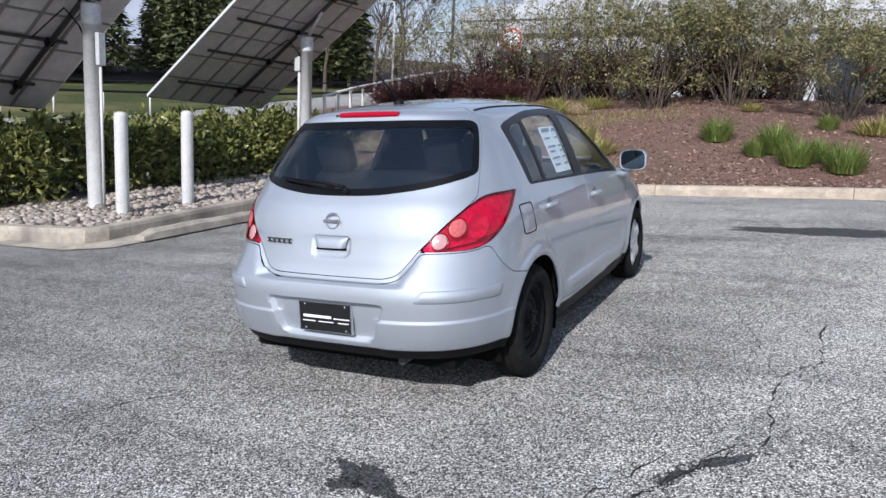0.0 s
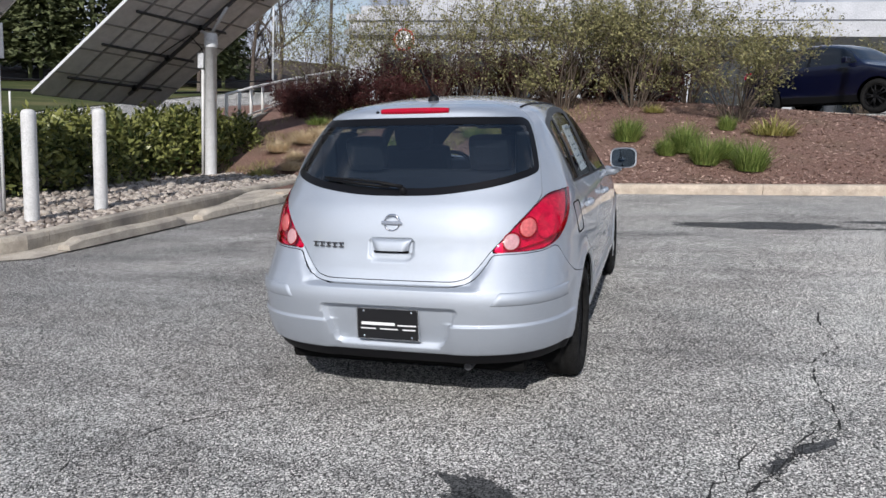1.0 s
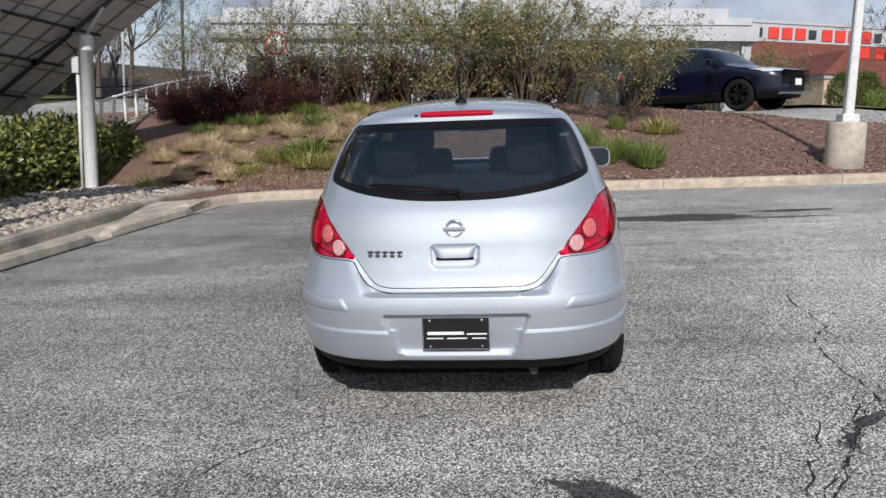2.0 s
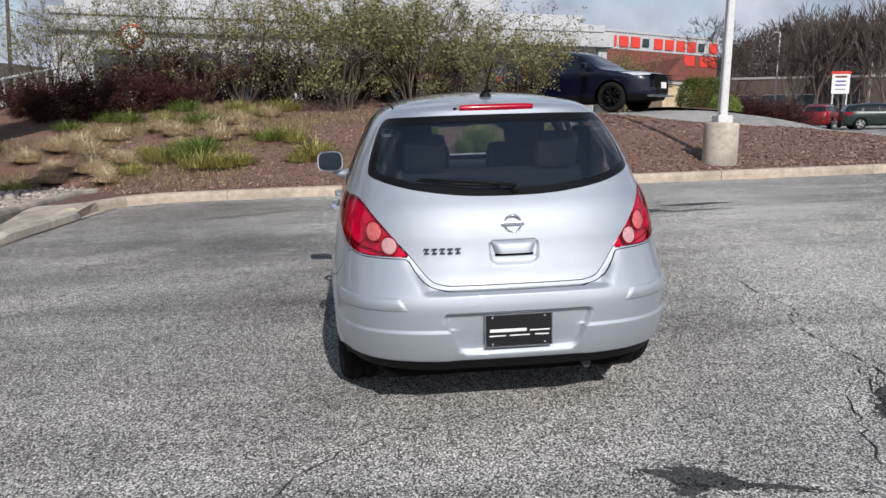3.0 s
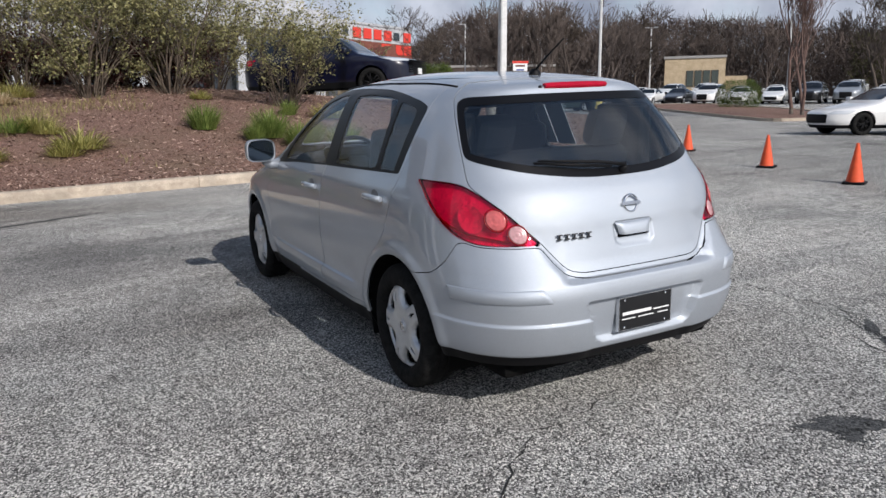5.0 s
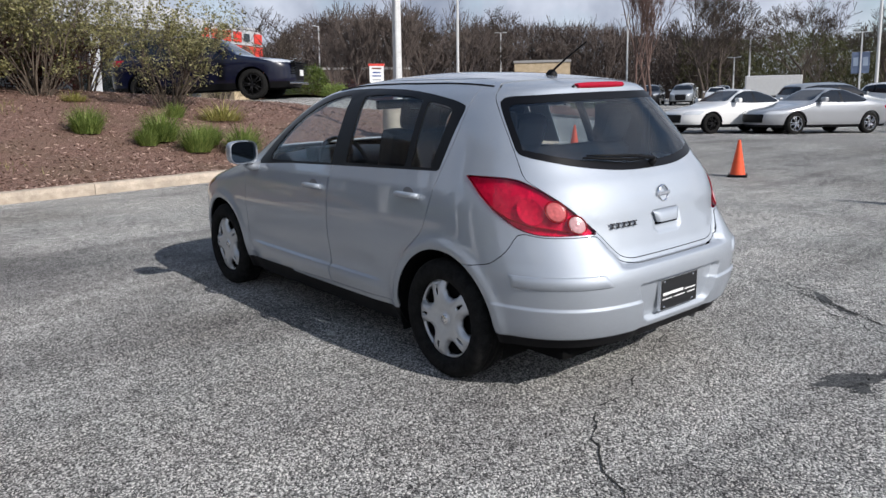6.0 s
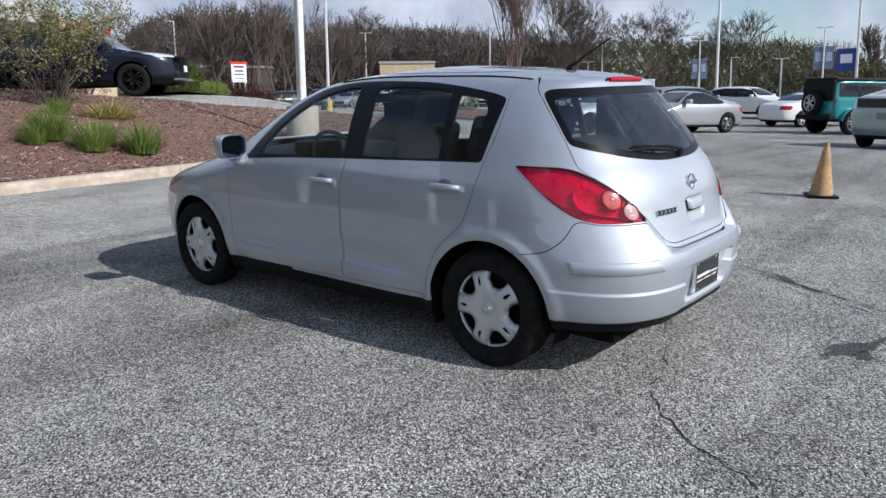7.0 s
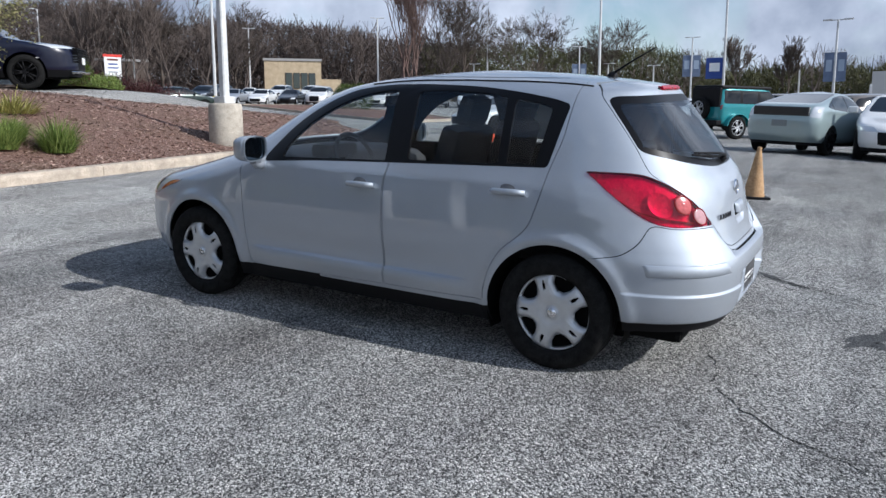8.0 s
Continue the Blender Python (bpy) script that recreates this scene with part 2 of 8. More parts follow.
GALVANISED = textured("galvanised_steel", (.48, .49, .50), (.66, .67, .68), 14, .5, .08, 90, metal=.25)
WHITE_PAINT = textured("white_paint", (.52, .52, .51), (.66, .66, .655), 7, .5, .06, 60, ((.5, .48, .44), 1.8, .62, .85))
RAIL_PAINT = plain("rail_paint", (.70, .69, .66), .5)
DARK_STEEL = plain("dark_steel", (.06, .06, .065), .5, .3)
PANEL_BACK = textured("solar_back", (.46, .45, .455), (.62, .605, .605), 5, .7, .05)
PANEL_FACE = plain("solar_face", (.012, .016, .04), .15)
PANEL_LINE = plain("panel_frame", (.24, .235, .235), .5, .3)
ALUMINIUM = plain("aluminium_edge", (.78, .78, .77), .4, .4)
BLACK = plain("black_plastic", (.007, .007, .008), .55, shine=.15)
TRIM = plain("black_trim", (.005, .005, .006), .35, shine=.2)
RUBBER = textured("tyre_rubber", (.007, .007, .007), (.020, .0195, .019), 25, .95, .3, 200)
DARK = plain("dark_lining", (.005, .005, .005), .9, shine=.1)
SILVER = car_paint("silver_paint", (.448, .484, .532), .78, .66, .12, .12)
SILVER.node_tree.nodes["Principled BSDF"].inputs["Coat IOR"].default_value = 1.85
CHROME = plain("chrome", (.75, .76, .78), .12, 1.0, mottle=.05)
ALLOY = plain("alloy_paint", (.60, .61, .62), .35, .45)
LAMP_RED = plain("red_lens", (.34, .003, .020), .14, 0, .15, mottle=.35, scale=16, shine=.25)
LAMP_DEEP = principled("deep_red_lens", (.24, .001, .005), .15, 0, .25)[0]
LAMP_PALE = plain("pale_lens", (.50, .27, .28), .2, 0, .4, mottle=.4, scale=70)
LAMP_ROSE = plain("rosy_lens", (.52, .11, .11), .2, 0, .4, mottle=.6, scale=60)
LAMP_CLEAR = plain("clear_lens", (.62, .64, .66), .08, .2, 1.0)
AMBER = principled("amber_lens", (.65, .16, .03), .15, 0, 1.0)[0]
GLASS_REAR = pane("rear_glass", (.58, .65, .69), shine_low=.13)
LENS_RED = pane("red_cover", (.84, .03, .20), .03, .05)
GLASS_SIDE = pane("side_glass", (.92, .95, .95))
REFLECTOR = textured("lamp_reflector", (.66, .66, .67), (.97, .97, .98), 55, .35, .9, metal=.15, kind="VORONOI", spread=(.1, .9), size=.01)
GLASS_FAR = principled("far_glass", (.010, .012, .015), .08, 0, .2)[0]
FABRIC = textured("seat_fabric", (.016, .016, .018), (.036, .037, .040), 60, .95, .2)
DASH = plain("dash_plastic", (.05, .05, .053), .6)
HEADLINER = plain("headliner", (.42, .41, .39), .9)
PAPER = plain("printed_paper", (.80, .86, .90), .7, mottle=.04)
INK = plain("ink_bar", (.25, .33, .42), .7)
PLATE_BLACK = plain("plate_black", (.008, .008, .009), .3, 0, .5)
PLATE_WHITE = plain("plate_white", (.80, .80, .79), .5)
BARK = textured("grey_bark", (.075, .062, .052), (.19, .165, .14), 16, .9, .4, 90)
TWIG = textured("brown_twig", (.10, .072, .05), (.24, .185, .13), 20, .9, .2)

# ---- small helpers ----
def ease(v, a, b):
    t = min(max((v - a) / (b - a), 0), 1)
    return t * t * (3 - 2 * t)


def thing(name, m, label, category, group="", kind=""):
    """An Empty at the thing's base, to carry its parts."""
    ob = new(name)
    ob.empty_display_size = .2
    ob.matrix_world = m
    return tagged(ob, label, category, group, kind)


def mesh_of(name, verts, faces, material, smooth=False):
    me = bpy.data.meshes.new(name)
    me.from_pydata([tuple(v) for v in verts], [], faces)
    for k in material if isinstance(material, (list, tuple)) else (material,):
        me.materials.append(k)
    if smooth:
        me.polygons.foreach_set("use_smooth", [True] * len(me.polygons))
    me.update()
    return me


def part(name, bm, material, parent=None, label=""):
    """Links a bmesh, or a mesh, as one object under a thing or under a part, in the parent's own frame."""
    if isinstance(bm, bpy.types.Mesh):
        me = bm
    else:
        me = bpy.data.meshes.new(name)
        bm.normal_update()
        bm.to_mesh(me)
        bm.free()
        for k in material if isinstance(material, (list, tuple)) else (material,):
            me.materials.append(k)
    ob = new(name, me)
    if parent is not None:
        ob.parent = parent
    return tagged(ob, label)


def solo(name, bm, material, m, label, category, group="", kind=""):
    ob = part(name, bm, material)
    ob.matrix_world = m
    return tagged(ob, label, category, group, kind)


def add_box(bm, x0, x1, y0, y1, z0, z1, m=None, bevel=0.0, mat=0):
    got = bmesh.ops.create_cube(bm, size=1)["verts"]
    t = Matrix.Translation(((x0 + x1) / 2, (y0 + y1) / 2, (z0 + z1) / 2)) @ Matrix.Diagonal((x1 - x0, y1 - y0, z1 - z0, 1))
    bmesh.ops.transform(bm, matrix=(m @ t) if m else t, verts=got)
    faces = {f for v in got for f in v.link_faces}
    for f in faces:
        f.material_index = mat
    if bevel:
        edges = list({e for f in faces for e in f.edges})
        bmesh.ops.bevel(bm, geom=edges, offset=bevel, segments=2, affect="EDGES", profile=.6)
    return bm


def box_bm(x0, x1, y0, y1, z0, z1, bevel=0.0, m=None):
    return add_box(bmesh.new(), x0, x1, y0, y1, z0, z1, m, bevel)


def add_tube(bm, pts, radii, sides=8, caps=True, mat=0):
    """A round bar along a line of points, with a radius at each."""
    pts = [Vector(p) for p in pts]
    if not isinstance(radii, (list, tuple)):
        radii = [radii] * len(pts)
    rings, side = [], None
    for i, p in enumerate(pts):
        d = (pts[min(i + 1, len(pts) - 1)] - pts[max(i - 1, 0)]).normalized()
        if side is None:
            side = d.orthogonal().normalized()
        side = (side - d * side.dot(d))
        side = side.normalized() if side.length > 1e-6 else d.orthogonal().normalized()
        up = d.cross(side)
        rings.append([bm.verts.new(p + radii[i] * (math.cos(a) * side + math.sin(a) * up)) for a in (2 * math.pi * k / sides for k in range(sides))])
    for a, b in zip(rings, rings[1:]):
        for k in range(sides):
            f = bm.faces.new((a[k], a[(k + 1) % sides], b[(k + 1) % sides], b[k]))
            f.smooth, f.material_index = True, mat
    if caps:
        bm.faces.new(rings[0][::-1]).material_index = mat
        bm.faces.new(rings[-1]).material_index = mat
    return bm


def add_lathe(bm, profile, steps=32, axis="Z", m=None, mat=0, close=False):
    """Turns (radius, height) pairs about an axis."""
    rings = []
    for r, h in profile:
        ring = []
        for k in range(steps):
            a = 2 * math.pi * k / steps
            p = Vector((r * math.cos(a), r * math.sin(a), h)) if axis == "Z" else Vector((h, r * math.cos(a), r * math.sin(a)))
            ring.append(bm.verts.new(m @ p if m else p))
        rings.append(ring)
    pairs = list(zip(rings, rings[1:])) + ([(rings[-1], rings[0])] if close else [])
    for a, b in pairs:
        for k in range(steps):
            f = bm.faces.new((a[k], a[(k + 1) % steps], b[(k + 1) % steps], b[k]))
            f.smooth, f.material_index = True, mat
    return bm


def add_prism(bm, outline, z0, z1, m=None, mat=0):
    """A plate with the given outline (x, y) from z0 to z1."""
    low, high = ([bm.verts.new((m @ Vector((x, y, z))) if m else (x, y, z)) for x, y in outline] for z in (z0, z1))
    n = len(outline)
    bm.faces.new(low[::-1]).material_index = mat
    bm.faces.new(high).material_index = mat
    for k in range(n):
        bm.faces.new((low[k], low[(k + 1) % n], high[(k + 1) % n], high[k])).material_index = mat
    return bm


def loft(bm, rows, smooth=True, mat=0, close=False):
    made = [[bm.verts.new(p) for p in row] for row in rows]
    n = len(rows[0])
    for a, b in zip(made, made[1:]):
        for k in range(n if close else n - 1):
            f = bm.faces.new((a[k], a[(k + 1) % n], b[(k + 1) % n], b[k]))
            f.smooth, f.material_index = smooth, mat
    return made


def rounded(points, radius, steps=5):
    """A closed outline with its corners rounded; a point may carry a radius of its own."""
    out, n = [], len(points)
    for i in range(n):
        p, a, b = (Vector(points[j % n][:2]) for j in (i, i - 1, i + 1))
        r = points[i][2] if len(points[i]) > 2 else radius
        u, v = a - p, b - p
        r = min(r, u.length * .45, v.length * .45)
        if r < 1e-4:
            out.append(tuple(p))
            continue
        s, e = p + u.normalized() * r, p + v.normalized() * r
        out += [tuple((1 - t) ** 2 * s + 2 * t * (1 - t) * p + t * t * e) for t in (k / steps for k in range(steps + 1))]
    return out

# ---- the lie of the land: heights over the lot's sloping plane ----
def rise(x, y):
    """Height of the open ground over the lot's plane at (x, y) of the lot."""
    r = math.hypot(x - 5, y - 8)
    h = -1.15 * (1 - math.exp(-max(0, r - 8) / 18)) * ease(x, 3, 12)          # the lot levels out uphill
    upper = ease(y, 15.5, 20.0) * (1 - ease(x - .28 * (y - 20), 7.5, 17))       # the upper drive behind the planted bank
    h = h * (1 - upper) + upper * (1.12 - .03 * max(0, y - 22))
    west = ease(-x, 9.5, 24)
    return h * (1 - west) + west * (1.7 + .085 * max(0, -x - 30) + .03 * max(0, y - 30))


def G(x, y, h=0.0, open_ground=True):
    """The place in the world of the point (x, y) of the lot, h above the ground there."""
    r = math.hypot(x, y)
    k = min(1, 90 / r) if r > 0 else 1
    v = LOT @ Vector((x, y, 0))
    flat = LOT @ Vector((x * k, y * k, 0))
    return Vector((v.x, v.y, flat.z + (rise(x * k, y * k) if open_ground else 0) + h))


def upright(x, y, h=0.0, turn=0.0, open_ground=True):
    return Matrix.Translation(G(x, y, h, open_ground)) @ pose(0, 0, 0, 0, 0, turn)


def resting(x, y, h=0.0, turn=0.0):
    """A pose on the ground that leans with its slope."""
    e = .6
    u, v = (G(x + e, y) - G(x - e, y)).normalized(), (G(x, y + e) - G(x, y - e)).normalized()
    n = u.cross(v).normalized()
    u = (u - n * u.dot(n)).normalized()
    m = Matrix((u, n.cross(u), n)).transposed().to_4x4()
    return Matrix.Translation(G(x, y, h)) @ m @ pose(0, 0, 0, 0, 0, turn)


def stretch_of(low, high, fine, far):
    """Places along an axis: fine steps from low to high, then ever wider ones out to far."""
    out = list(np.arange(low, high + .01, fine))
    step, v = fine * 1.3, high
    while v < far:
        v += step
        step *= 1.3
        out.append(v)
    step, v = fine * 1.3, low
    while v > -far:
        v -= step
        step *= 1.3
        out.insert(0, v)
    return out


xs, ys = stretch_of(-34, 40, 1.0, 2600), stretch_of(-6, 46, 1.0, 2600)
ground = new("ground", mesh_of("ground", [G(x, y) for y in ys for x in xs],
                               [(j * len(xs) + i, j * len(xs) + i + 1, (j + 1) * len(xs) + i + 1, (j + 1) * len(xs) + i)
                                for j in range(len(ys) - 1) for i in range(len(xs) - 1)], ASPHALT, True))
tagged(ground, "worn grey asphalt of a sloping car lot, cracked and stained", "asphalt", kind="structure")
# ---- the silver hatchback: body shape, in metres from the middle of the rear axle on the ground (x right, y ahead, z up)
def smooth_curve(pts):
    """A smooth curve through (at, value) pairs without overshoot."""
    xs, ys = [p[0] for p in pts], [p[1] for p in pts]
    n = len(xs)
    d = [(ys[i + 1] - ys[i]) / (xs[i + 1] - xs[i]) for i in range(n - 1)]
    m = [d[0]] + [0 if d[i - 1] * d[i] <= 0 else 2 * d[i - 1] * d[i] / (d[i - 1] + d[i]) for i in range(1, n - 1)] + [d[-1]]

    def at(x):
        x = min(max(x, xs[0]), xs[-1])
        i = max(k for k in range(n - 1) if xs[k] <= x or k == 0)
        h = xs[i + 1] - xs[i]
        t = (x - xs[i]) / h
        return (ys[i] * (1 + 2 * t) * (1 - t) ** 2 + m[i] * h * t * (1 - t) ** 2
                + ys[i + 1] * t * t * (3 - 2 * t) + m[i + 1] * h * t * t * (t - 1))
    return at


HATCH = dict(
    rear=smooth_curve([(.20, -.70), (.26, -.77), (.32, -.805), (.42, -.83), (.52, -.842), (.58, -.845), (.62, -.839), (.66, -.826), (.70, -.806), (.75, -.778), (.80, -.752), (.86, -.727),
                         (.93, -.705), (1.00, -.672), (1.06, -.625), (1.15, -.552), (1.25, -.470), (1.35, -.388), (1.42, -.330), (1.445, -.315), (1.46, -.290), (1.475, -.235),
                         (1.495, -.10), (1.515, .09), (1.53, .30), (1.54, .52), (1.543, .66)]),
    front=smooth_curve([(.20, 3.38), (.30, 3.49), (.45, 3.52), (.60, 3.505), (.70, 3.44), (.78, 3.29), (.86, 2.98), (.93, 2.72), (1.00, 2.50), (1.04, 2.42), (1.10, 2.32),
                          (1.20, 2.16), (1.30, 1.99), (1.38, 1.82), (1.44, 1.64), (1.48, 1.44), (1.505, 1.24), (1.525, 1.03), (1.538, .84), (1.543, .72)]),
    half=smooth_curve([(.20, .79), (.30, .83), (.38, .848), (.50, .852), (.66, .852), (.80, .842), (.90, .828), (.98, .806), (1.03, .785), (1.10, .757), (1.20, .715), (1.30, .668),
                         (1.38, .625), (1.43, .585), (1.465, .535), (1.49, .475), (1.51, .40), (1.527, .30), (1.538, .18), (1.543, .06)]),
    midrear=smooth_curve([(.2, .15), (1.0, .15), (1.2, .22), (1.42, .45), (1.49, .60), (1.543, .685)]),
    midfront=smooth_curve([(.2, 2.3), (.8, 2.2), (1.0, 1.75), (1.2, 1.4), (1.42, 1.0), (1.5, .75), (1.543, .69)]),
    nrear=smooth_curve([(.2, 3.4), (.6, 3.9), (.68, 3.5), (.8, 3.3), (1.05, 3.3), (1.2, 3.8), (1.42, 4.2), (1.5, 3.0), (1.543, 2.2)]),
    nfront=smooth_curve([(.2, 2.8), (.6, 3.0), (.86, 3.1), (1.0, 3.0), (1.2, 3.0), (1.42, 3.0), (1.5, 2.6), (1.543, 2.2)]))


def car_contour(z, count, spec=HATCH):
    """Half of the body's outline at height z on the side x < 0, from the tail's middle to the nose's, evenly spaced."""
    yr, yf, w, ya, yb, nr, nf = (spec[k](z) for k in ("rear", "front", "half", "midrear", "midfront", "nrear", "nfront"))
    a = np.linspace(0, math.pi / 2, 300)
    ca, sa = np.clip(np.cos(a), 0, 1), np.clip(np.sin(a), 0, 1)
    ends = .99                                   # the sides draw in a little towards both ends
    rx, ry = -w * ends * sa ** (2 / nr), ya - (ya - yr) * ca ** (2 / nr)
    t = np.linspace(0, 1, 120)[1:-1]
    sx, sy = -w * (ends + (1 - ends) * (np.sin(math.pi * t) ** .8)), ya + (yb - ya) * t
    fx, fy = -w * ends * ca ** (2 / nf), yb + (yf - yb) * sa ** (2 / nf)
    x, y = np.concatenate([rx, sx, fx]), np.concatenate([ry, sy, fy])
    x[0] = x[-1] = 0
    s = np.concatenate([[0], np.cumsum(np.hypot(np.diff(x), np.diff(y)))])
    at = np.linspace(0, s[-1], count)
    return np.interp(at, s, x), np.interp(at, s, y), at


def outline_distance(outline, c, z):
    """Signed distance of points (c, z) to a closed outline: negative inside."""
    p = np.stack([np.asarray(c, float), np.asarray(z, float)], -1)[:, None, :]
    a = np.array(outline, float)[None]
    b = np.roll(a, -1, 1)
    d = b - a
    t = np.clip(((p - a) * d).sum(-1) / np.maximum((d * d).sum(-1), 1e-12), 0, 1)
    near = np.sqrt(((p - a - t[..., None] * d) ** 2).sum(-1)).min(1)
    up = (a[..., 1] > p[..., 1]) != (b[..., 1] > p[..., 1])
    with np.errstate(divide="ignore", invalid="ignore"):
        cross = p[..., 0] < a[..., 0] + (p[..., 1] - a[..., 1]) * d[..., 0] / d[..., 1]
    return np.where((up & cross).sum(1) % 2 == 1, -near, near)


class Shell:
    """Half of a car's skin (the side x < 0), which outlines cut into panels.
    Outlines are drawn over (c, z), where c is "y", "x" (outwards), "a" (round the body from the tail) or "b" (from the nose)."""

    def __init__(self, spec, levels, count, shape=None):
        self.bm = bm = bmesh.new()
        self.la, self.lb = bm.verts.layers.float.new("a"), bm.verts.layers.float.new("b")
        rows = []
        for z in levels:
            x, y, s = car_contour(z, count, spec)
            tx, ty = np.gradient(x), np.gradient(y)
            n = np.hypot(tx, ty)
            row = []
            for k in range(count):
                d = shape(s[k], y[k], z, -x[k]) if shape else 0
                v = bm.verts.new((min(0, x[k] - d * ty[k] / n[k]) if 0 < k < count - 1 else 0, y[k] + d * tx[k] / n[k], z))
                v[self.la], v[self.lb] = s[k], s[-1] - s[k]
                row.append(v)
            rows.append(row)
        for a, b in zip(rows, rows[1:]):
            for k in range(count - 1):
                bm.faces.new((a[k], b[k], b[k + 1], a[k + 1])).smooth = True
        bm.faces.new(rows[-1][::-1]).smooth = True

    def coords(self, verts, c):
        if c == "y":
            return [v.co.y for v in verts]
        if c == "x":
            return [-v.co.x for v in verts]
        return [v[self.la if c == "a" else self.lb] for v in verts]

    def field(self, c, outline, only=None):
        verts = list(self.bm.verts)
        sd = outline_distance(outline, self.coords(verts, c), [v.co.z for v in verts])
        return {v: (float(s) if only is None or only(v.co) else 9.0) for v, s in zip(verts, sd)}

    def split(self, c, outline, at=(0,), only=None):
        for level in at:
            sd = {v: s - level for v, s in self.field(c, outline, only).items()}
            for v, s in sd.items():
                if abs(s) < 4e-4:
                    sd[v] = 0
            for e in list(self.bm.edges):
                a, b = sd[e.verts[0]], sd[e.verts[1]]
                if a * b < 0 and abs(a) < 5 and abs(b) < 5:
                    nv = bmesh.utils.edge_split(e, e.verts[0], a / (a - b))[1]
                    sd[nv] = 0
            for f in list(self.bm.faces):
                on = [v for v in f.verts if sd[v] == 0]
                if len(on) == 2 and not any(set(e.verts) == set(on) for e in f.edges):
                    rest = [sd[v] for v in f.verts if sd[v] != 0]
                    if min(rest) < 0 < max(rest):
                        bmesh.utils.face_split(f, on[0], on[1])

    def push(self, c, outline, edge, depth, only=None, straight=False):
        """Sinks (or, below zero, raises) what lies inside an outline, with a sloping edge; straight: ahead, not along the skin's normal."""
        self.split(c, outline, (0, -edge), only)
        self.bm.normal_update()
        for v, s in self.field(c, outline, only).items():
            if s < -edge * .5:
                n = Vector((0, -1, 0)) if straight else v.normal
                v.co -= Vector((n.x if v.co.x < -1e-4 else 0, n.y, n.z)) * depth

    def sort(self, rules):
        """Faces by the first rule that holds: rules are (name, c, outline, low, high, only)."""
        faces = list(self.bm.faces)
        mids = [f.calc_center_median() for f in faces]
        left, out = np.ones(len(faces), bool), {}
        for name, c, outline, low, high, only in rules:
            if outline is None:
                hit = left & np.array([only(m) for m in mids])
            else:
                if c == "y":
                    val = [m.y for m in mids]
                elif c == "x":
                    val = [-m.x for m in mids]
                else:
                    layer = self.la if c == "a" else self.lb
                    val = [sum(v[layer] for v in f.verts) / len(f.verts) for f in faces]
                sd = outline_distance(outline, val, [m.z for m in mids])
                hit = left & (sd > low) & (sd < high)
                if only:
                    hit &= np.array([only(m) for m in mids])
            left &= ~hit
            out.setdefault(name, []).extend(f for f, h in zip(faces, hit) if h)
        out["body"] = [f for f, h in zip(faces, left) if h]
        return out

    def panel(self, faces, side, offset=0.0):
        """A bmesh of some faces: side -1 as drawn, 1 mirrored, 0 both halves joined."""
        made, seen = bmesh.new(), {}
        for sign in ((-1,), (1,), (-1, 1))[(-1, 1, 0).index(side)]:
            for f in faces:
                ring = []
                for v in f.verts:
                    key = (v.index, sign if v.co.x < -1e-4 else 0)
                    if key not in seen:
                        p = v.co + v.normal * offset
                        if v.co.x > -1e-4:
                            p.x = 0
                        seen[key] = made.verts.new((p.x * -sign, p.y, p.z))
                    ring.append(seen[key])
                try:
                    nf = made.faces.new(ring if sign < 0 else ring[::-1])
                    nf.smooth = True
                except ValueError:
                    pass
        return made


def thicken(bm, depth):
    """Gives a panel edges of its own, turned inwards."""
    rim = [e for e in bm.edges if e.is_boundary]
    bm.normal_update()
    outer, inner, todo = {}, {}, []
    for e in rim:
        loop = [l for l in e.link_faces[0].loops if l.edge == e][0]
        a, b = loop.vert, loop.link_loop_next.vert
        for v in (a, b):
            if v not in outer:
                outer[v], inner[v] = v.co.copy(), v.co - v.normal * depth
        todo.append((a, b))
    top = {v: bm.verts.new(p) for v, p in outer.items()}
    low = {v: bm.verts.new(p) for v, p in inner.items()}
    for a, b in todo:
        bm.faces.new((top[b], top[a], low[a], low[b]))
    return bm


def ring_outline(cy, cz, r, steps=56):
    return [(cy + r * math.cos(2 * math.pi * k / steps), cz + r * math.sin(2 * math.pi * k / steps)) for k in range(steps)]


def tyre_bm(r=.311, w=.185, rim=.205):
    bm = bmesh.new()
    h = w / 2
    add_lathe(bm, [(rim, -h + .012), (rim + .02, -h), (r - .045, -h - .006), (r - .018, -h + .006), (r - .004, -h + .022), (r, -h + .035), (r, -.030), (r - .006, -.027), (r - .006, -.021),
                   (r, -.018), (r, .018), (r - .006, .021), (r - .006, .027), (r, .030), (r, h - .035), (r - .004, h - .022), (r - .018, h - .006), (r - .045, h + .006), (rim + .02, h), (rim, h - .012)], 56, "X", close=True)
    return bm


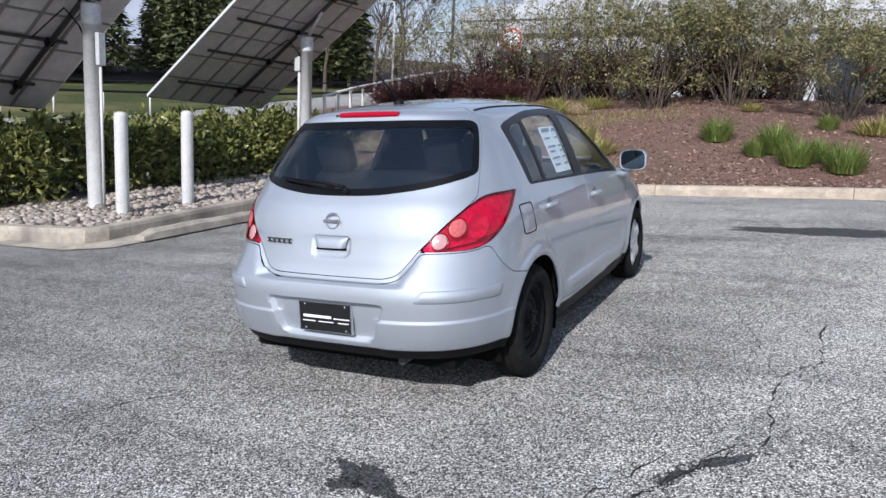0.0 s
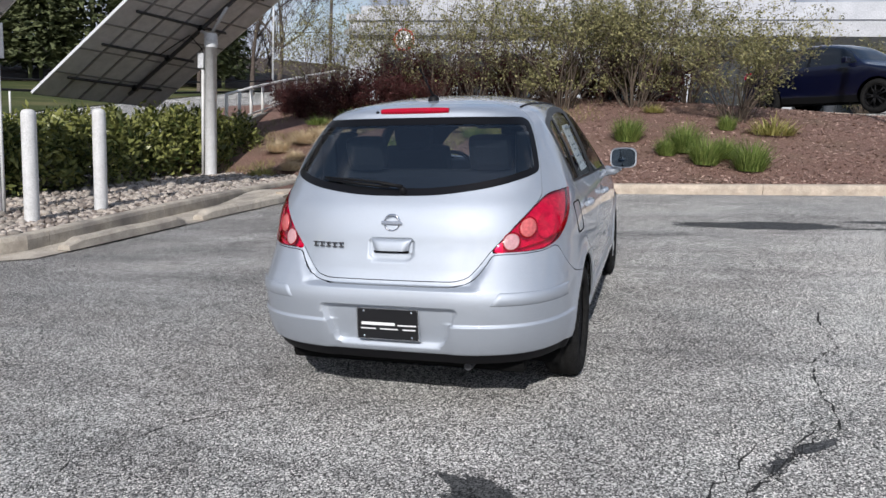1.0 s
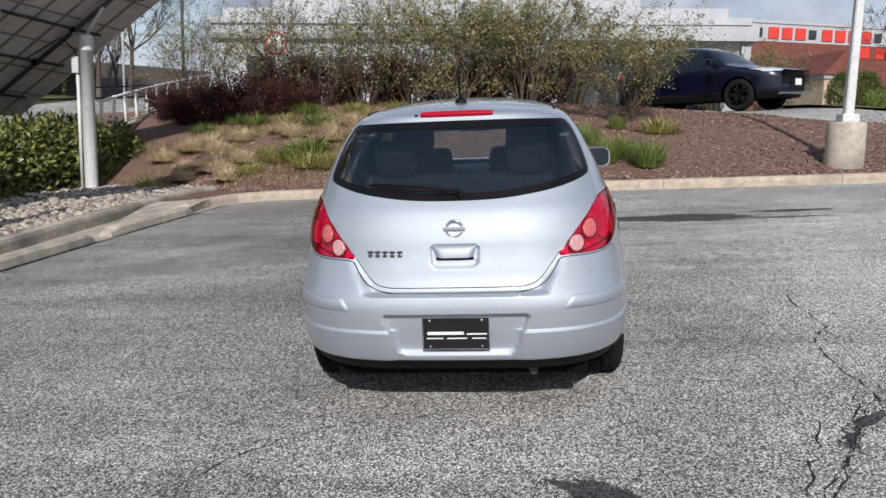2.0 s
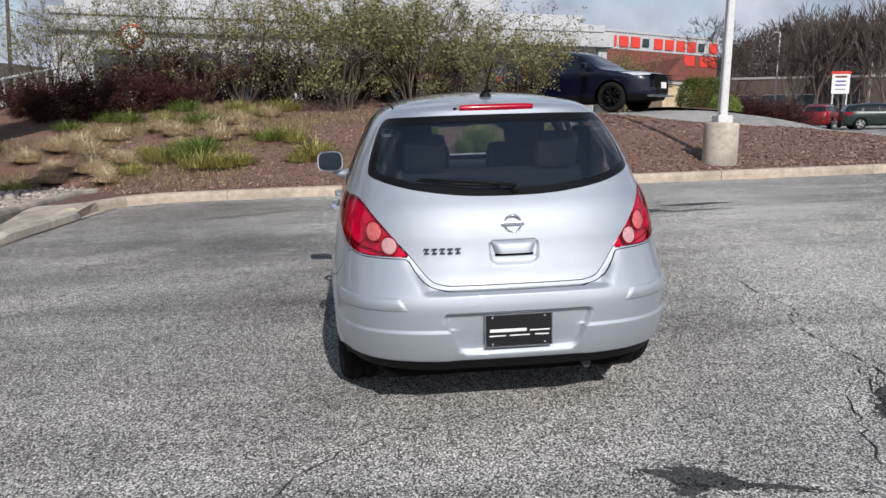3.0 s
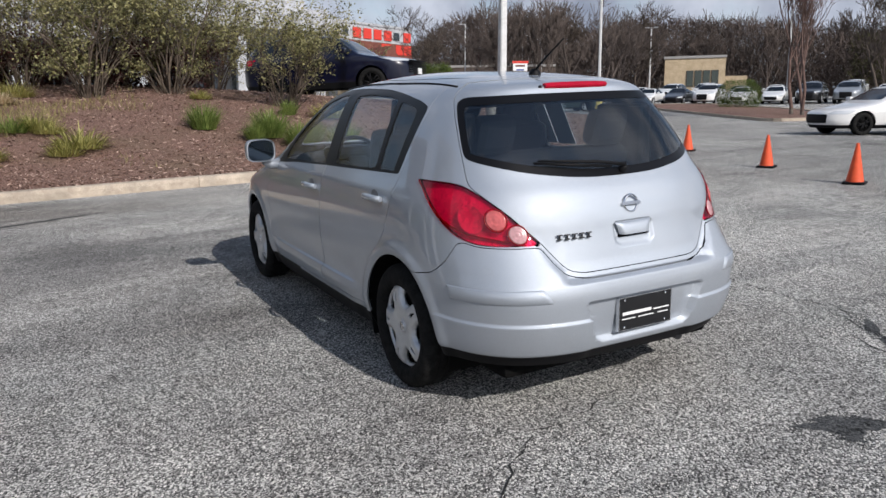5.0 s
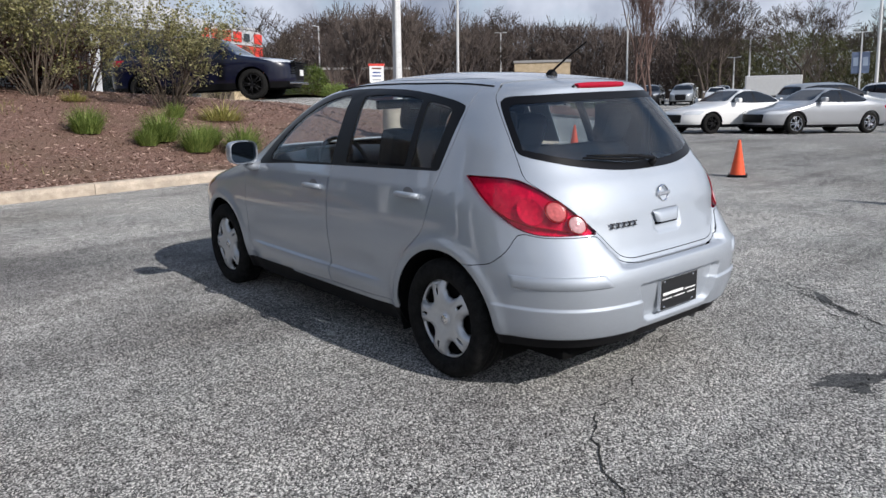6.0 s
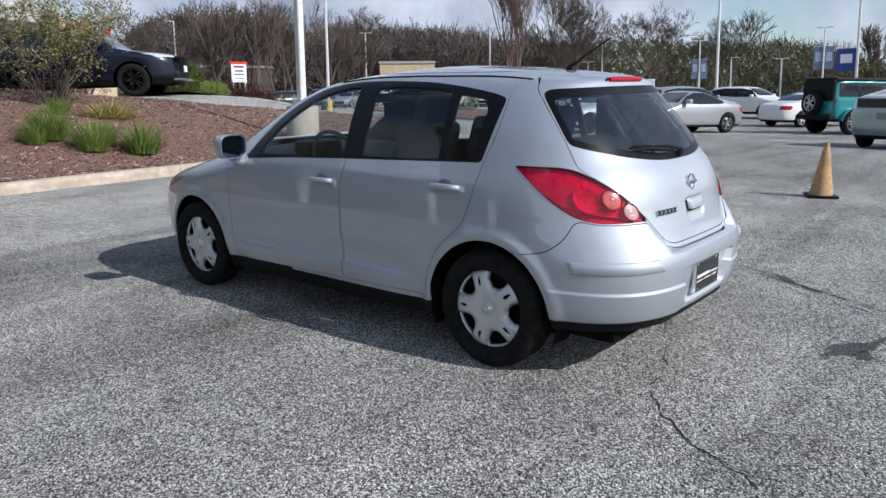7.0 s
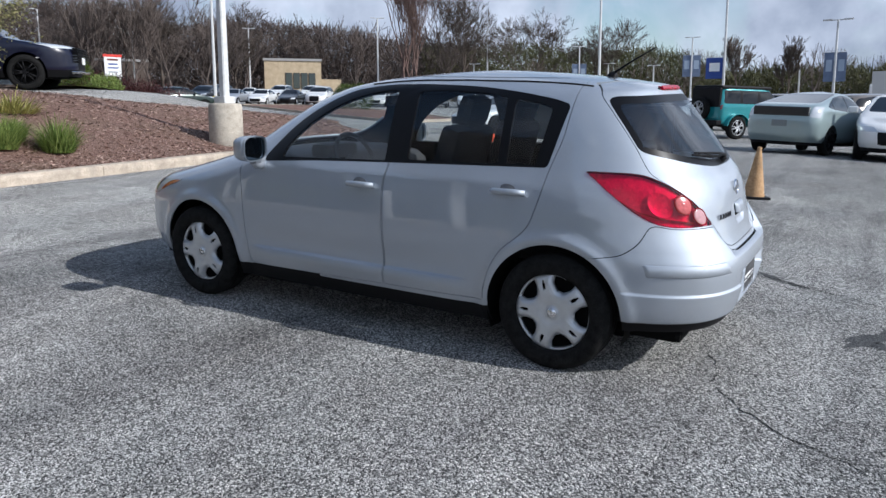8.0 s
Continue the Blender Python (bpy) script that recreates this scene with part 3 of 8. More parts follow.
def wheel_cover_bm(r=.212, spokes=5):
    """A silver wheel cover: broad spokes with one slot each and rounded openings between them near the rim. It faces -x."""
    bm = bmesh.new()
    each = 40
    steps, radii = spokes * each, [.0, .018, .030, .033, .038, .06, .08, .095, .105, .113, .121, .129, .137, .145, .153, .161, .169, .177, .183, .187, .193, .200, .206, r]
    rise_of = smooth_curve([(0, -.010), (.03, -.010), (.036, -.002), (.06, -.012), (.10, -.019), (.14, -.020), (.18, -.013), (.195, -.006), (.204, .0), (r, .012)])

    def inside(q, t):
        """How far a place lies inside an opening (t: steps from its middle line)."""
        u, v = abs(t) / each * 2 * math.pi / spokes * q, q
        return min((.036 + .34 * (v - .124)) - u, v - .118 - u * u / .06, .190 + .1 * u - v)

    def height(q, k):
        t = (k % each) - each / 2
        edge = inside(q, t)
        dish = .018 * ease(edge, -.016, .0) if q < .194 else 0
        dish += .006 * ease(edge, -.040, -.020) * ease(q, .06, .10)
        return rise_of(q) + dish
    rings = [[bm.verts.new((height(q, k), q * math.cos(2 * math.pi * k / steps), q * math.sin(2 * math.pi * k / steps))) for k in range(steps)] for q in radii[1:]]
    hub = bm.verts.new((rise_of(0), 0, 0))
    for k in range(steps):
        bm.faces.new((hub, rings[0][(k + 1) % steps], rings[0][k])).smooth = True
    for i, (a, b) in enumerate(zip(rings, rings[1:])):
        mid = (radii[i + 1] + radii[i + 2]) / 2
        for k in range(steps):
            t = ((k + .5) % each) - each / 2
            gap = inside(mid, t) > 0
            slot = abs(abs(t) - each / 2) * mid * 2 * math.pi / steps < .0075 and .128 < mid < .176
            if not (gap or slot):
                bm.faces.new((a[k], a[(k + 1) % steps], b[(k + 1) % steps], b[k])).smooth = True
    got = bmesh.ops.extrude_face_region(bm, geom=list(bm.faces))
    bmesh.ops.translate(bm, verts=[v for v in got["geom"] if isinstance(v, bmesh.types.BMVert)], vec=(.012, 0, 0))
    return bm


def steel_wheel_bm(r=.205):
    bm = bmesh.new()
    add_lathe(bm, [(0, -.01), (.03, -.01), (.035, .0), (.06, .0), (.07, .012), (.11, .03), (.135, .02), (.16, .035), (.175, .02), (.19, .0), (r, -.01), (r, .03)], 48, "X")
    for k in range(5):
        a = 2 * math.pi * k / 5
        add_lathe(bm, [(0, -.016), (.009, -.014), (.010, .0)], 10, "X", Matrix.Translation((0, .055 * math.cos(a), .055 * math.sin(a))))
    return bm


def add_wheel(parent, x, y, z, cover, side, name="wheel", scale=1.0):
    hub = new(name)
    hub.parent = parent
    hub.matrix_basis = Matrix.Translation((x, y, z)) @ Matrix.Diagonal((scale, scale, scale, 1))
    part("tyre", tyre_bm(), RUBBER, hub, "worn black tyre")
    flip = Matrix.Identity(4) if side < 0 else Matrix.Rotation(math.pi, 4, "Z")
    disc = part("backing_plate", add_lathe(bmesh.new(), [(.0, -.035), (.205, -.03), (.207, -.07)], 40, "X"), DARK, hub)
    disc.matrix_basis = flip
    if cover == "silver":
        face = part("wheel_cover", wheel_cover_bm(), ALLOY, hub, "silver plastic wheel cover with five broad spokes")
        badge = part("hub_badge", add_lathe(bmesh.new(), [(0, -.003), (.022, -.002), (.025, .002)], 24, "X"), CHROME, hub)
        badge.matrix_basis = flip @ Matrix.Translation((-.080, 0, 0))
    else:
        face = part("steel_rim", steel_wheel_bm(), BLACK, hub, "bare black steel rim without a cover")
    face.matrix_basis = flip @ Matrix.Translation((-.068 if cover == "silver" else -.060, 0, 0))
    return hub


SHELF_DEEP = smooth_curve([(.60, .040), (.655, .044), (.70, .040), (.75, .026), (.80, .014), (.87, .0)])
SHELF_EDGE = smooth_curve([(.60, .40), (.645, .42), (.684, .435), (.722, .462), (.805, .515), (.88, .58)])


def hatch_shape(a, y, z, w):
    """Fine relief of the skin: wheel lips, the scalloped doors and the step in the rear bumper."""
    d = 0
    for cy in (0, 2.6):
        r = math.hypot(y - cy, z - .305)
        d += .016 * math.exp(-((r - .395) / .030) ** 2) * ease(w, .5, .7)
    doors = ease(y, .45, .62) * (1 - ease(y, 1.98, 2.15))
    d -= doors * (.012 * math.exp(-((z - .475) / .075) ** 2) - .006 * math.exp(-((z - .385) / .022) ** 2))
    d += .004 * math.exp(-((z - .955) / .02) ** 2) * ease(y, -.05, .2) * (1 - ease(y, 2.3, 2.7))
    d += .011 * (1 - ease(z, .468, .478)) * ease(-y, .34, .42) * ease(w, .27, .33)
    d -= .016 * (1 - ease(z, .318, .330)) * ease(-y, .34, .42)
    d += .011 * (1 - ease(z, .412, .428)) * doors
    if z < .88 and y < -.4:
        # the tailgate lies behind a narrow shelf that follows its lower edge
        d -= SHELF_DEEP(z) * ease(SHELF_EDGE(z) - a, -.012, .022) * ease(z, .634, .652)
    return d


LAMP_TAIL = rounded([(.485, .800, .01), (.605, .925, .1), (.70, 1.000, .1), (.765, 1.040, .05), (.84, 1.049, .05), (1.055, 1.049, .012), (1.015, .965, .1), (.94, .885, .1), (.855, .824, .08), (.765, .800, .08), (.65, .797, .1)], .03)
GATE = rounded([(-.6, .666, 0), (.32, .668, .04), (.385, .684, .05), (.425, .722, .05), (.487, .805, .02), (.605, .928, .1), (.70, 1.003, .05), (.742, 1.04, .04), (.728, 1.12, .1), (.71, 1.22, .1),
                (.685, 1.33, .1), (.655, 1.41, .05), (.61, 1.447, .04), (.53, 1.474, .05), (.30, 1.487, .1), (-.6, 1.492, 0)], .03)
GLASS_TAIL = rounded([(-.6, 1.046, 0), (.20, 1.053, .2), (.46, 1.086, .2), (.66, 1.133, .1), (.715, 1.152, .035), (.698, 1.23, .1), (.672, 1.33, .1), (.645, 1.395, .04), (.585, 1.412, .06), (.30, 1.419, .2), (-.6, 1.421, 0)], .03)
BUMPER = rounded([(-.6, .645, 0), (.32, .647, .04), (.40, .664, .06), (.452, .715, .05), (.495, .789, .02), (.65, .788, .1), (.765, .791, .08), (.853, .812, .05), (.948, .724, .1), (1.08, .656, .08), (1.19, .638, .05), (1.4, .62, 0),
                  (1.6, .1, 0), (-.6, .1, 0)], .02)
DLO = rounded([(2.02, .968, .02), (1.915, 1.112, .1), (1.79, 1.24, .1), (1.644, 1.332, .1), (1.462, 1.416, .1), (1.212, 1.452, .1), (.93, 1.460, .1), (.587, 1.452, .1), (.334, 1.428, .1), (.11, 1.394, .05), (.02, 1.368, .035),
               (.028, 1.32, .05), (.055, 1.172, .1), (.078, 1.052, .02), (.46, 1.040, .1), (1.036, 1.020, .1), (1.574, .998, .1)], .03)
PANE_FRONT = rounded([(1.860, 1.005, .015), (1.845, 1.056, .03), (1.743, 1.188, .08), (1.563, 1.312, .08), (1.371, 1.388, .08), (1.19, 1.420, .05), (1.098, 1.424, .025), (1.075, 1.030, .02), (1.406, 1.020, .05)], .03)
PANE_REAR = rounded([(.925, 1.044, .02), (.955, 1.418, .025), (.748, 1.428, .05), (.493, 1.416, .05), (.385, 1.398, .02), (.358, 1.058, .015), (.631, 1.048, .05)], .03)
PANE_QUARTER = rounded([(.336, 1.391, .015), (.183, 1.372, .03), (.112, 1.350, .03), (.148, 1.064, .015), (.312, 1.060, .01)], .02)
DOOR_FRONT = rounded([(2.205, .965, .03), (2.172, .76, .1), (2.155, .54, .1), (2.123, .352, .05), (2.125, .295, .02), (1.55, .303, .1), (1.051, .316, .005), (1.046, .42, .1), (1.057, .66, .1), (1.067, .884, .05), (1.045, 1.016, .005),
                      (1.045, 1.5, 0), (1.7, 1.5, 0), (2.02, 1.2, .05)], .02)
DOOR_REAR = rounded([(1.037, 1.5, 0), (1.037, 1.016, .005), (1.059, .884, .05), (1.049, .66, .1), (1.038, .42, .1), (1.043, .316, .005), (.392, .322, .01), (.389, .38, .03), (.351, .52, .1), (.29, .62, .08), (.198, .692, .08), (.14, .756, .08),
                     (.092, .908, .1), (.064, 1.048, .03), (.02, 1.2, .05), (.0, 1.5, 0)], .02)
SCREEN = rounded([(-.6, 1.045, 0), (.50, 1.055, .05), (.60, 1.085, .05), (.575, 1.22, .1), (.50, 1.36, .1), (.43, 1.435, .05), (-.6, 1.465, 0)], .03)
HEADLAMP = rounded([(.55, .66, .03), (.62, .74, .05), (1.0, .80, .05), (1.03, .77, .03), (.86, .66, .05), (.70, .63, .05)], .03)

TURN_LAMP = rounded([(.90, .69, .01), (.92, .765, .02), (1.0, .790, .02), (1.02, .768, .02), (.93, .70, .01)], .01)
GRILLE = rounded([(-.5, .60, 0), (.38, .60, .03), (.44, .70, .03), (-.5, .715, 0)], .03)
INTAKE = rounded([(-.5, .27, 0), (.50, .27, .03), (.56, .40, .03), (-.5, .42, 0)], .03)


def build_hatchback():
    car = thing("hatchback_car", LOT @ pose(.005, 4.8, 0), "silver five-door hatchback car parked on asphalt, dusty paint", "car")
    levels = sorted(set(np.round(np.concatenate([np.arange(.2, 1.42, .018), np.arange(.314, .338, .006), np.arange(.405, .436, .006), np.arange(.46, .488, .006), np.arange(.628, .70, .008), [.272], np.arange(1.42, 1.50, .008), np.arange(1.50, 1.543, .006), [1.543]]), 4)))
    sh = Shell(HATCH, levels, 250, hatch_shape)
    back, side = (lambda p: p.y < .1), (lambda p: p.x < -.35)
    arches = [ring_outline(cy, .305, .368) for cy in (0, 2.6)]
    low_side = lambda p: p.x < -.5 and p.z < .9
    sh.push("x", rounded([(-.5, .558, 0), (.346, .558, .025), (.270, .362, .03), (-.5, .362, 0)], .02), .006, .036, lambda p: p.y < -.5, True)
    sh.push("x", rounded([(-.5, .862, 0), (.120, .862, .018), (.104, .752, .022), (-.5, .752, 0)], .02), .006, .010, lambda p: p.y < -.5, True)
    g = .0019
    for arch in arches:
        sh.split("y", arch, (0,), low_side)
    sh.split("a", GLASS_TAIL, (0, -.035), back)
    sh.split("a", LAMP_TAIL, (-g, g), back)
    sh.split("a", GATE, (-g, g), back)
    sh.split("a", BUMPER, (-g, g), back)
    for d in (DOOR_FRONT, DOOR_REAR):
        sh.split("y", d, (-g, g), lambda p: p.x < -.35)
    sh.split("y", DLO, (0,), side)
    for d in (PANE_FRONT, PANE_REAR, PANE_QUARTER):
        sh.split("y", d, (0,), side)
    nose = lambda p: p.y > 1.0
    sh.split("b", SCREEN, (0,), nose)
    sh.split("b", HEADLAMP, (0,), lambda p: p.y > 2.2 and p.z < .95)
    front = lambda p: p.y > 2.7 and p.z < .95
    for o in (TURN_LAMP, GRILLE, INTAKE):
        sh.split("b", o, (0,), front)
    sh.bm.normal_update()
    sh.bm.verts.index_update()
    rules = [("none", "y", a, -9, 0, low_side) for a in arches]
    rules += [("rear_window", "a", GLASS_TAIL, -9, -.035, back), ("rear_window_border", "a", GLASS_TAIL, -9, 0, back)]
    rules += [("front_door_window", "y", PANE_FRONT, -9, 0, side), ("rear_door_window", "y", PANE_REAR, -9, 0, side), ("quarter_window", "y", PANE_QUARTER, -9, 0, side), ("window_surround", "y", DLO, -9, 0, side)]
    rules += [("seam", "a", LAMP_TAIL, -g, g, back), ("tail_lamp", "a", LAMP_TAIL, -9, -g, back), ("seam", "a", GATE, -g, g, back), ("tailgate", "a", GATE, -9, -g, back)]
    rules += [("none", None, None, 0, 0, lambda p: p.z < .272 and p.y < -.35), ("valance", None, None, 0, 0, lambda p: p.z < .326 and p.y < -.35), ("sill", None, None, 0, 0, lambda p: p.z < (.296 if p.y < 2.4 else .222) and p.y > -.36)]
    rules += [("seam", "a", BUMPER, -g, g, back), ("rear_bumper", "a", BUMPER, -9, -g, back)]
    rules += [("seam", "y", DOOR_FRONT, -g, g, side), ("front_door", "y", DOOR_FRONT, -9, -g, side), ("seam", "y", DOOR_REAR, -g, g, side), ("rear_door", "y", DOOR_REAR, -9, -g, side)]
    rules += [("turn_lamp", "b", TURN_LAMP, -9, 0, front), ("grille", "b", GRILLE, -9, 0, front), ("intake", "b", INTAKE, -9, 0, front), ("windscreen", "b", SCREEN, -9, 0, nose), ("headlamp", "b", HEADLAMP, -9, 0, lambda p: p.y > 2.2 and p.z < .95)]
    got = sh.sort(rules)
    part("body", thicken(sh.panel(got["body"], 0), .012), SILVER, car)
    part("tailgate", thicken(sh.panel(got["tailgate"], 0), .012), SILVER, car)
    part("rear_bumper", thicken(sh.panel(got["rear_bumper"], 0), .012), SILVER, car)
    part("rear_valance", sh.panel(got["valance"], 0), BLACK, car, "black plastic lower valance")
    part("side_sill", sh.panel(got["sill"], 0), BLACK, car, "black plastic sill")
    part("rear_window", sh.panel(got["rear_window"], 0, -.003), GLASS_REAR, car, "dark tinted rear window")
    part("rear_window_border", sh.panel(got["rear_window_border"], 0, -.002), TRIM, car)
    part("windscreen", sh.panel(got["windscreen"], 0, -.003), GLASS_SIDE, car)
    for nm, key in (("front_grille", "grille"), ("air_intake", "intake")):
        if got[key]:
            part(nm, sh.panel(got[key], 0, -.004), BLACK, car)
    for s in (-1, 1):
        lamp = part("tail_lamp", thicken(sh.panel(got["tail_lamp"], s, .004), .02), LENS_RED, car, "red tail lamp with two pale round lenses")
        part("lamp_reflector", thicken(sh.panel(got["tail_lamp"], s, -.020), .01), REFLECTOR, lamp)
        lamp_front = part("headlamp", sh.panel(got["headlamp"], s, .003), LAMP_CLEAR, car)
        if got["turn_lamp"]:
            part("turn_lamp", sh.panel(got["turn_lamp"], s, .003), AMBER, lamp_front, "amber turn lamp")
        for d, wnd in (("front_door", "front_door_window"), ("rear_door", "rear_door_window")):
            door = part(d, thicken(sh.panel(got[d], s), .012), SILVER, car)
            part("door_window", sh.panel(got[wnd], s, -.006), GLASS_SIDE, door)
        part("quarter_window", sh.panel(got["quarter_window"], s, -.006), GLASS_SIDE, car)
        part("window_surround", thicken(sh.panel(got["window_surround"], s, -.002), .02), TRIM, car, "black window surround")
    solid = [f for k in ("body", "tailgate", "rear_bumper", "valance", "sill", "headlamp", "front_door", "rear_door", "seam", "window_surround", "rear_window_border") for f in got[k]]
    part("inner_lining", sh.panel(solid, 0, -.022), DARK, car)
    where = lambda c, z, far=0.0, tail=True: surface_point(HATCH, c, z, far, tail)
    # round lenses and the large bowl behind the red cover
    for s in (-1, 1):
        lamp = [o for o in car.children if o.name.startswith("tail_lamp")][0 if s < 0 else 1]
        for a, z, r, m, nm, lift, deep, lab in ((.660, .902, .046, LAMP_ROSE, "round_lens", .0045, -.004, "rosy round lens with fine ribs"), (.578, .843, .040, LAMP_PALE, "round_lens", .0045, -.004, "milky clear round lens"),
                                                (.775, .905, .062, REFLECTOR, "bulb_bowl", -.004, .012, "")):
            bm = bmesh.new()
            mid = bm.verts.new(where(a, z, lift + .003 - deep))
            rings = []
            for q in (.2, .4, .55, .7, .85, .94, 1):
                up = lift - deep * (1 - q * q) + (.0014 * math.sin(q * 24) if deep < 0 else 0) - (.006 if q == 1 and deep < 0 else 0)
                rings.append([bm.verts.new(where(a + r * q * math.cos(t), z + r * q * .96 * math.sin(t), up)) for t in (2 * math.pi * k / 32 for k in range(32))])
            for k in range(32):
                bm.faces.new((mid, rings[0][(k + 1) % 32], rings[0][k])).smooth = True
                for p, q in zip(rings, rings[1:]):
                    bm.faces.new((p[k], p[(k + 1) % 32], q[(k + 1) % 32], q[k])).smooth = True
            if s > 0:
                bmesh.ops.scale(bm, vec=(-1, 1, 1), verts=bm.verts)
            bmesh.ops.recalc_face_normals(bm, faces=bm.faces)
            part(nm, bm, m, lamp, lab)
            if nm == "bulb_bowl":
                continue
            hoop = bmesh.new()
            add_tube(hoop, [where(a + (r + .003) * math.cos(t), z + (r + .003) * .96 * math.sin(t), lift - .001) for t in (2 * math.pi * k / 32 for k in range(33))], .0028, 6, False)
            if s > 0:
                bmesh.ops.scale(hoop, vec=(-1, 1, 1), verts=hoop.verts)
                bmesh.ops.reverse_faces(hoop, faces=hoop.faces)
            part("lens_ring", hoop, LAMP_DEEP, lamp)
        # rib that parts the lower chamber from the upper one
        bm = bmesh.new()
        line = [(.99, .930), (.90, .868), (.80, .838), (.70, .826), (.62, .812)]
        loft(bm, [[where(a, z, o) * Vector((1 if s < 0 else -1, 1, 1)) for a, z in line] for o in (-.018, -.002)])
        part("chamber_rib", thicken(bm, .004), LAMP_DEEP, lamp)
    # rubbing strips on the corners of the bumper
    for s in (-1, 1):
        bm, rows = bmesh.new(), []
        for t, o in ((0, -.004), (.02, .003), (.10, .0065), (.5, .0072), (.90, .0065), (.98, .003), (1, -.004)):
            z = .570 + .060 * t
            a0, a1 = .490 + .040 * t, .992 + .012 * t
            row = []
            for k in range(31):
                u = k / 30
                edge = min(1, min(u, 1 - u) * 40)
                row.append(where(a0 + (a1 - a0) * u, z - .006 * u, -.004 + (o + .004) * edge) * Vector((1 if s < 0 else -1, 1, 1)))
            rows.append(row)
        loft(bm, rows)
        bmesh.ops.recalc_face_normals(bm, faces=bm.faces)
        part("rubbing_strip", bm, SILVER, car)
    # high brake lamp, badge, plain letters of the model, handle, plate
    bm = bmesh.new()
    loft(bm, [[Vector((x, where(abs(x), 1.433).y - .004 + .010 * dz * dz, 1.452 + .016 * dz * (1 - .25 * (x / .185) ** 4))) for x in np.linspace(-.183, .183, 25)] for dz in (-1.05, -1, -.5, 0, .5, 1, 1.05)])
    bmesh.ops.recalc_face_normals(bm, faces=bm.faces)
    lamp = part("high_brake_lamp", thicken(bm, .03), LAMP_RED, car, "slim red high brake lamp")
    bm = bmesh.new()
    m = Matrix.Translation((0, where(0, .932).y - .004, .932)) @ Matrix.Rotation(math.pi / 2 - .12, 4, "X")
    add_lathe(bm, [(.033, 0), (.034, .006), (.0375, .009), (.042, .006), (.043, 0)], 44, "Z", m)
    add_box(bm, -.052, .052, -.0085, .0085, .002, .010, m, .002)
    part("badge", bm, CHROME, car, "round chrome badge with a bar")
    grey = plain("letter_grey", (.07, .07, .075), .3, .5)
    for k in range(5):
        x0 = -.412 + k * .0355
        y = where(abs(x0 + .012), .824).y
        bm = add_box(bmesh.new(), x0, x0 + .026, y - .005, y + .002, .831, .836)
        add_box(bm, x0 + .002, x0 + .024, y - .007, y + .002, .812, .817)
        add_box(bm, x0 + .009, x0 + .015, y - .006, y + .002, .817, .831)
        part("model_mark", bm, grey, car, "small dark chrome mark")
    y = where(0, .81).y + .004
    bm = bmesh.new()
    loft(bm, [[Vector((x * (1 - .03 * k), y + .020 - .034 * math.sin(k / 7 * math.pi * .5) ** .7 * (1 - (abs(x) / .106) ** 8 * .6), z)) for x in np.linspace(-.106, .106, 21)]
              for k, z in ((0, .858), (1, .855), (2, .850), (3, .842), (4, .831), (5, .820), (6, .810), (7, .803))])
    bmesh.ops.recalc_face_normals(bm, faces=bm.faces)
    part("tailgate_handle", thicken(bm, .012), SILVER, car, "silver tailgate handle over a dark strip for its shadow")
    # a dark box paints the shadow under the handle's lower edge
    part("grip_shadow", box_bm(-.088, .088, y + .003, y + .03, .790, .802, .005), DARK, car)
    plate = part("dealer_plate", box_bm(-.153, .153, -.822, -.808, .388, .537, .003), PLATE_BLACK, car, "black dealer plate with white bars")
    bars = []
    bars.append((-.132, .036, .456, .470))
    bars.append((.05, .143, .456, .462))
    for x0, x1 in ((-.136, -.06), (-.04, .05), (.075, .138)):
        bars.append((x0, x1, .436, .441))
    for x0, x1, z0, z1 in bars:
        part("plate_bar", box_bm(x0, x1, -.8232, -.8215, z0, z1), PLATE_WHITE, plate)
    bm = bmesh.new()
    for box in ((-.156, .156, .535, .540), (-.156, .156, .385, .390), (-.156, -.151, .390, .535), (.151, .156, .390, .535)):
        add_box(bm, box[0], box[1], -.824, -.806, box[2], box[3])
    part("plate_frame", bm, CHROME, plate, "thin bright plate frame")
    for x in (-.12, .12):
        for z in (.400, .524):
            part("plate_screw", add_lathe(bmesh.new(), [(0, .003), (.005, .002), (.006, 0)], 10, "Z", Matrix.Translation((x, -.822, z)) @ Matrix.Rotation(math.pi / 2, 4, "X")), CHROME, plate)
    # wiper
    bm = bmesh.new()
    line = [where(.03, 1.078, .03) * Vector((-1, 1, 1)), where(.10, 1.095, .035), where(.28, 1.112, .03), where(.40, 1.125, .02)]
    add_tube(bm, line, [.010, .008, .006, .004], 8)
    add_tube(bm, [where(.04, 1.082, .018), where(.23, 1.100, .016), where(.42, 1.120, .014)], [.006, .009, .005], 6)
    add_lathe(bm, [(.0, .03), (.014, .027), (.019, .0)], 16, "Z", Matrix.Translation(where(.03, 1.071, .0) * Vector((-1, 1, 1))) @ Matrix.Rotation(math.pi / 2 - .7, 4, "X"))
    part("rear_wiper", bm, BLACK, car, "black rear wiper")
    bm = bmesh.new()
    add_lathe(bm, [(.006, .0), (.009, .0), (.010, .006), (0, .009)], 12, "Z", Matrix.Translation((-.205, where(.205, 1.447).y + .004, 1.447)) @ Matrix.Rotation(math.pi / 2, 4, "X"))
    part("washer_jet", bm, BLACK, car)
    # aerial
    bm = bmesh.new()
    add_lathe(bm, [(.032, -.006), (.030, .008), (.018, .022), (.008, .028)], 20, "Z", Matrix.Translation((0, .02, 1.512)))
    part("aerial_base", bm, BLACK, car)
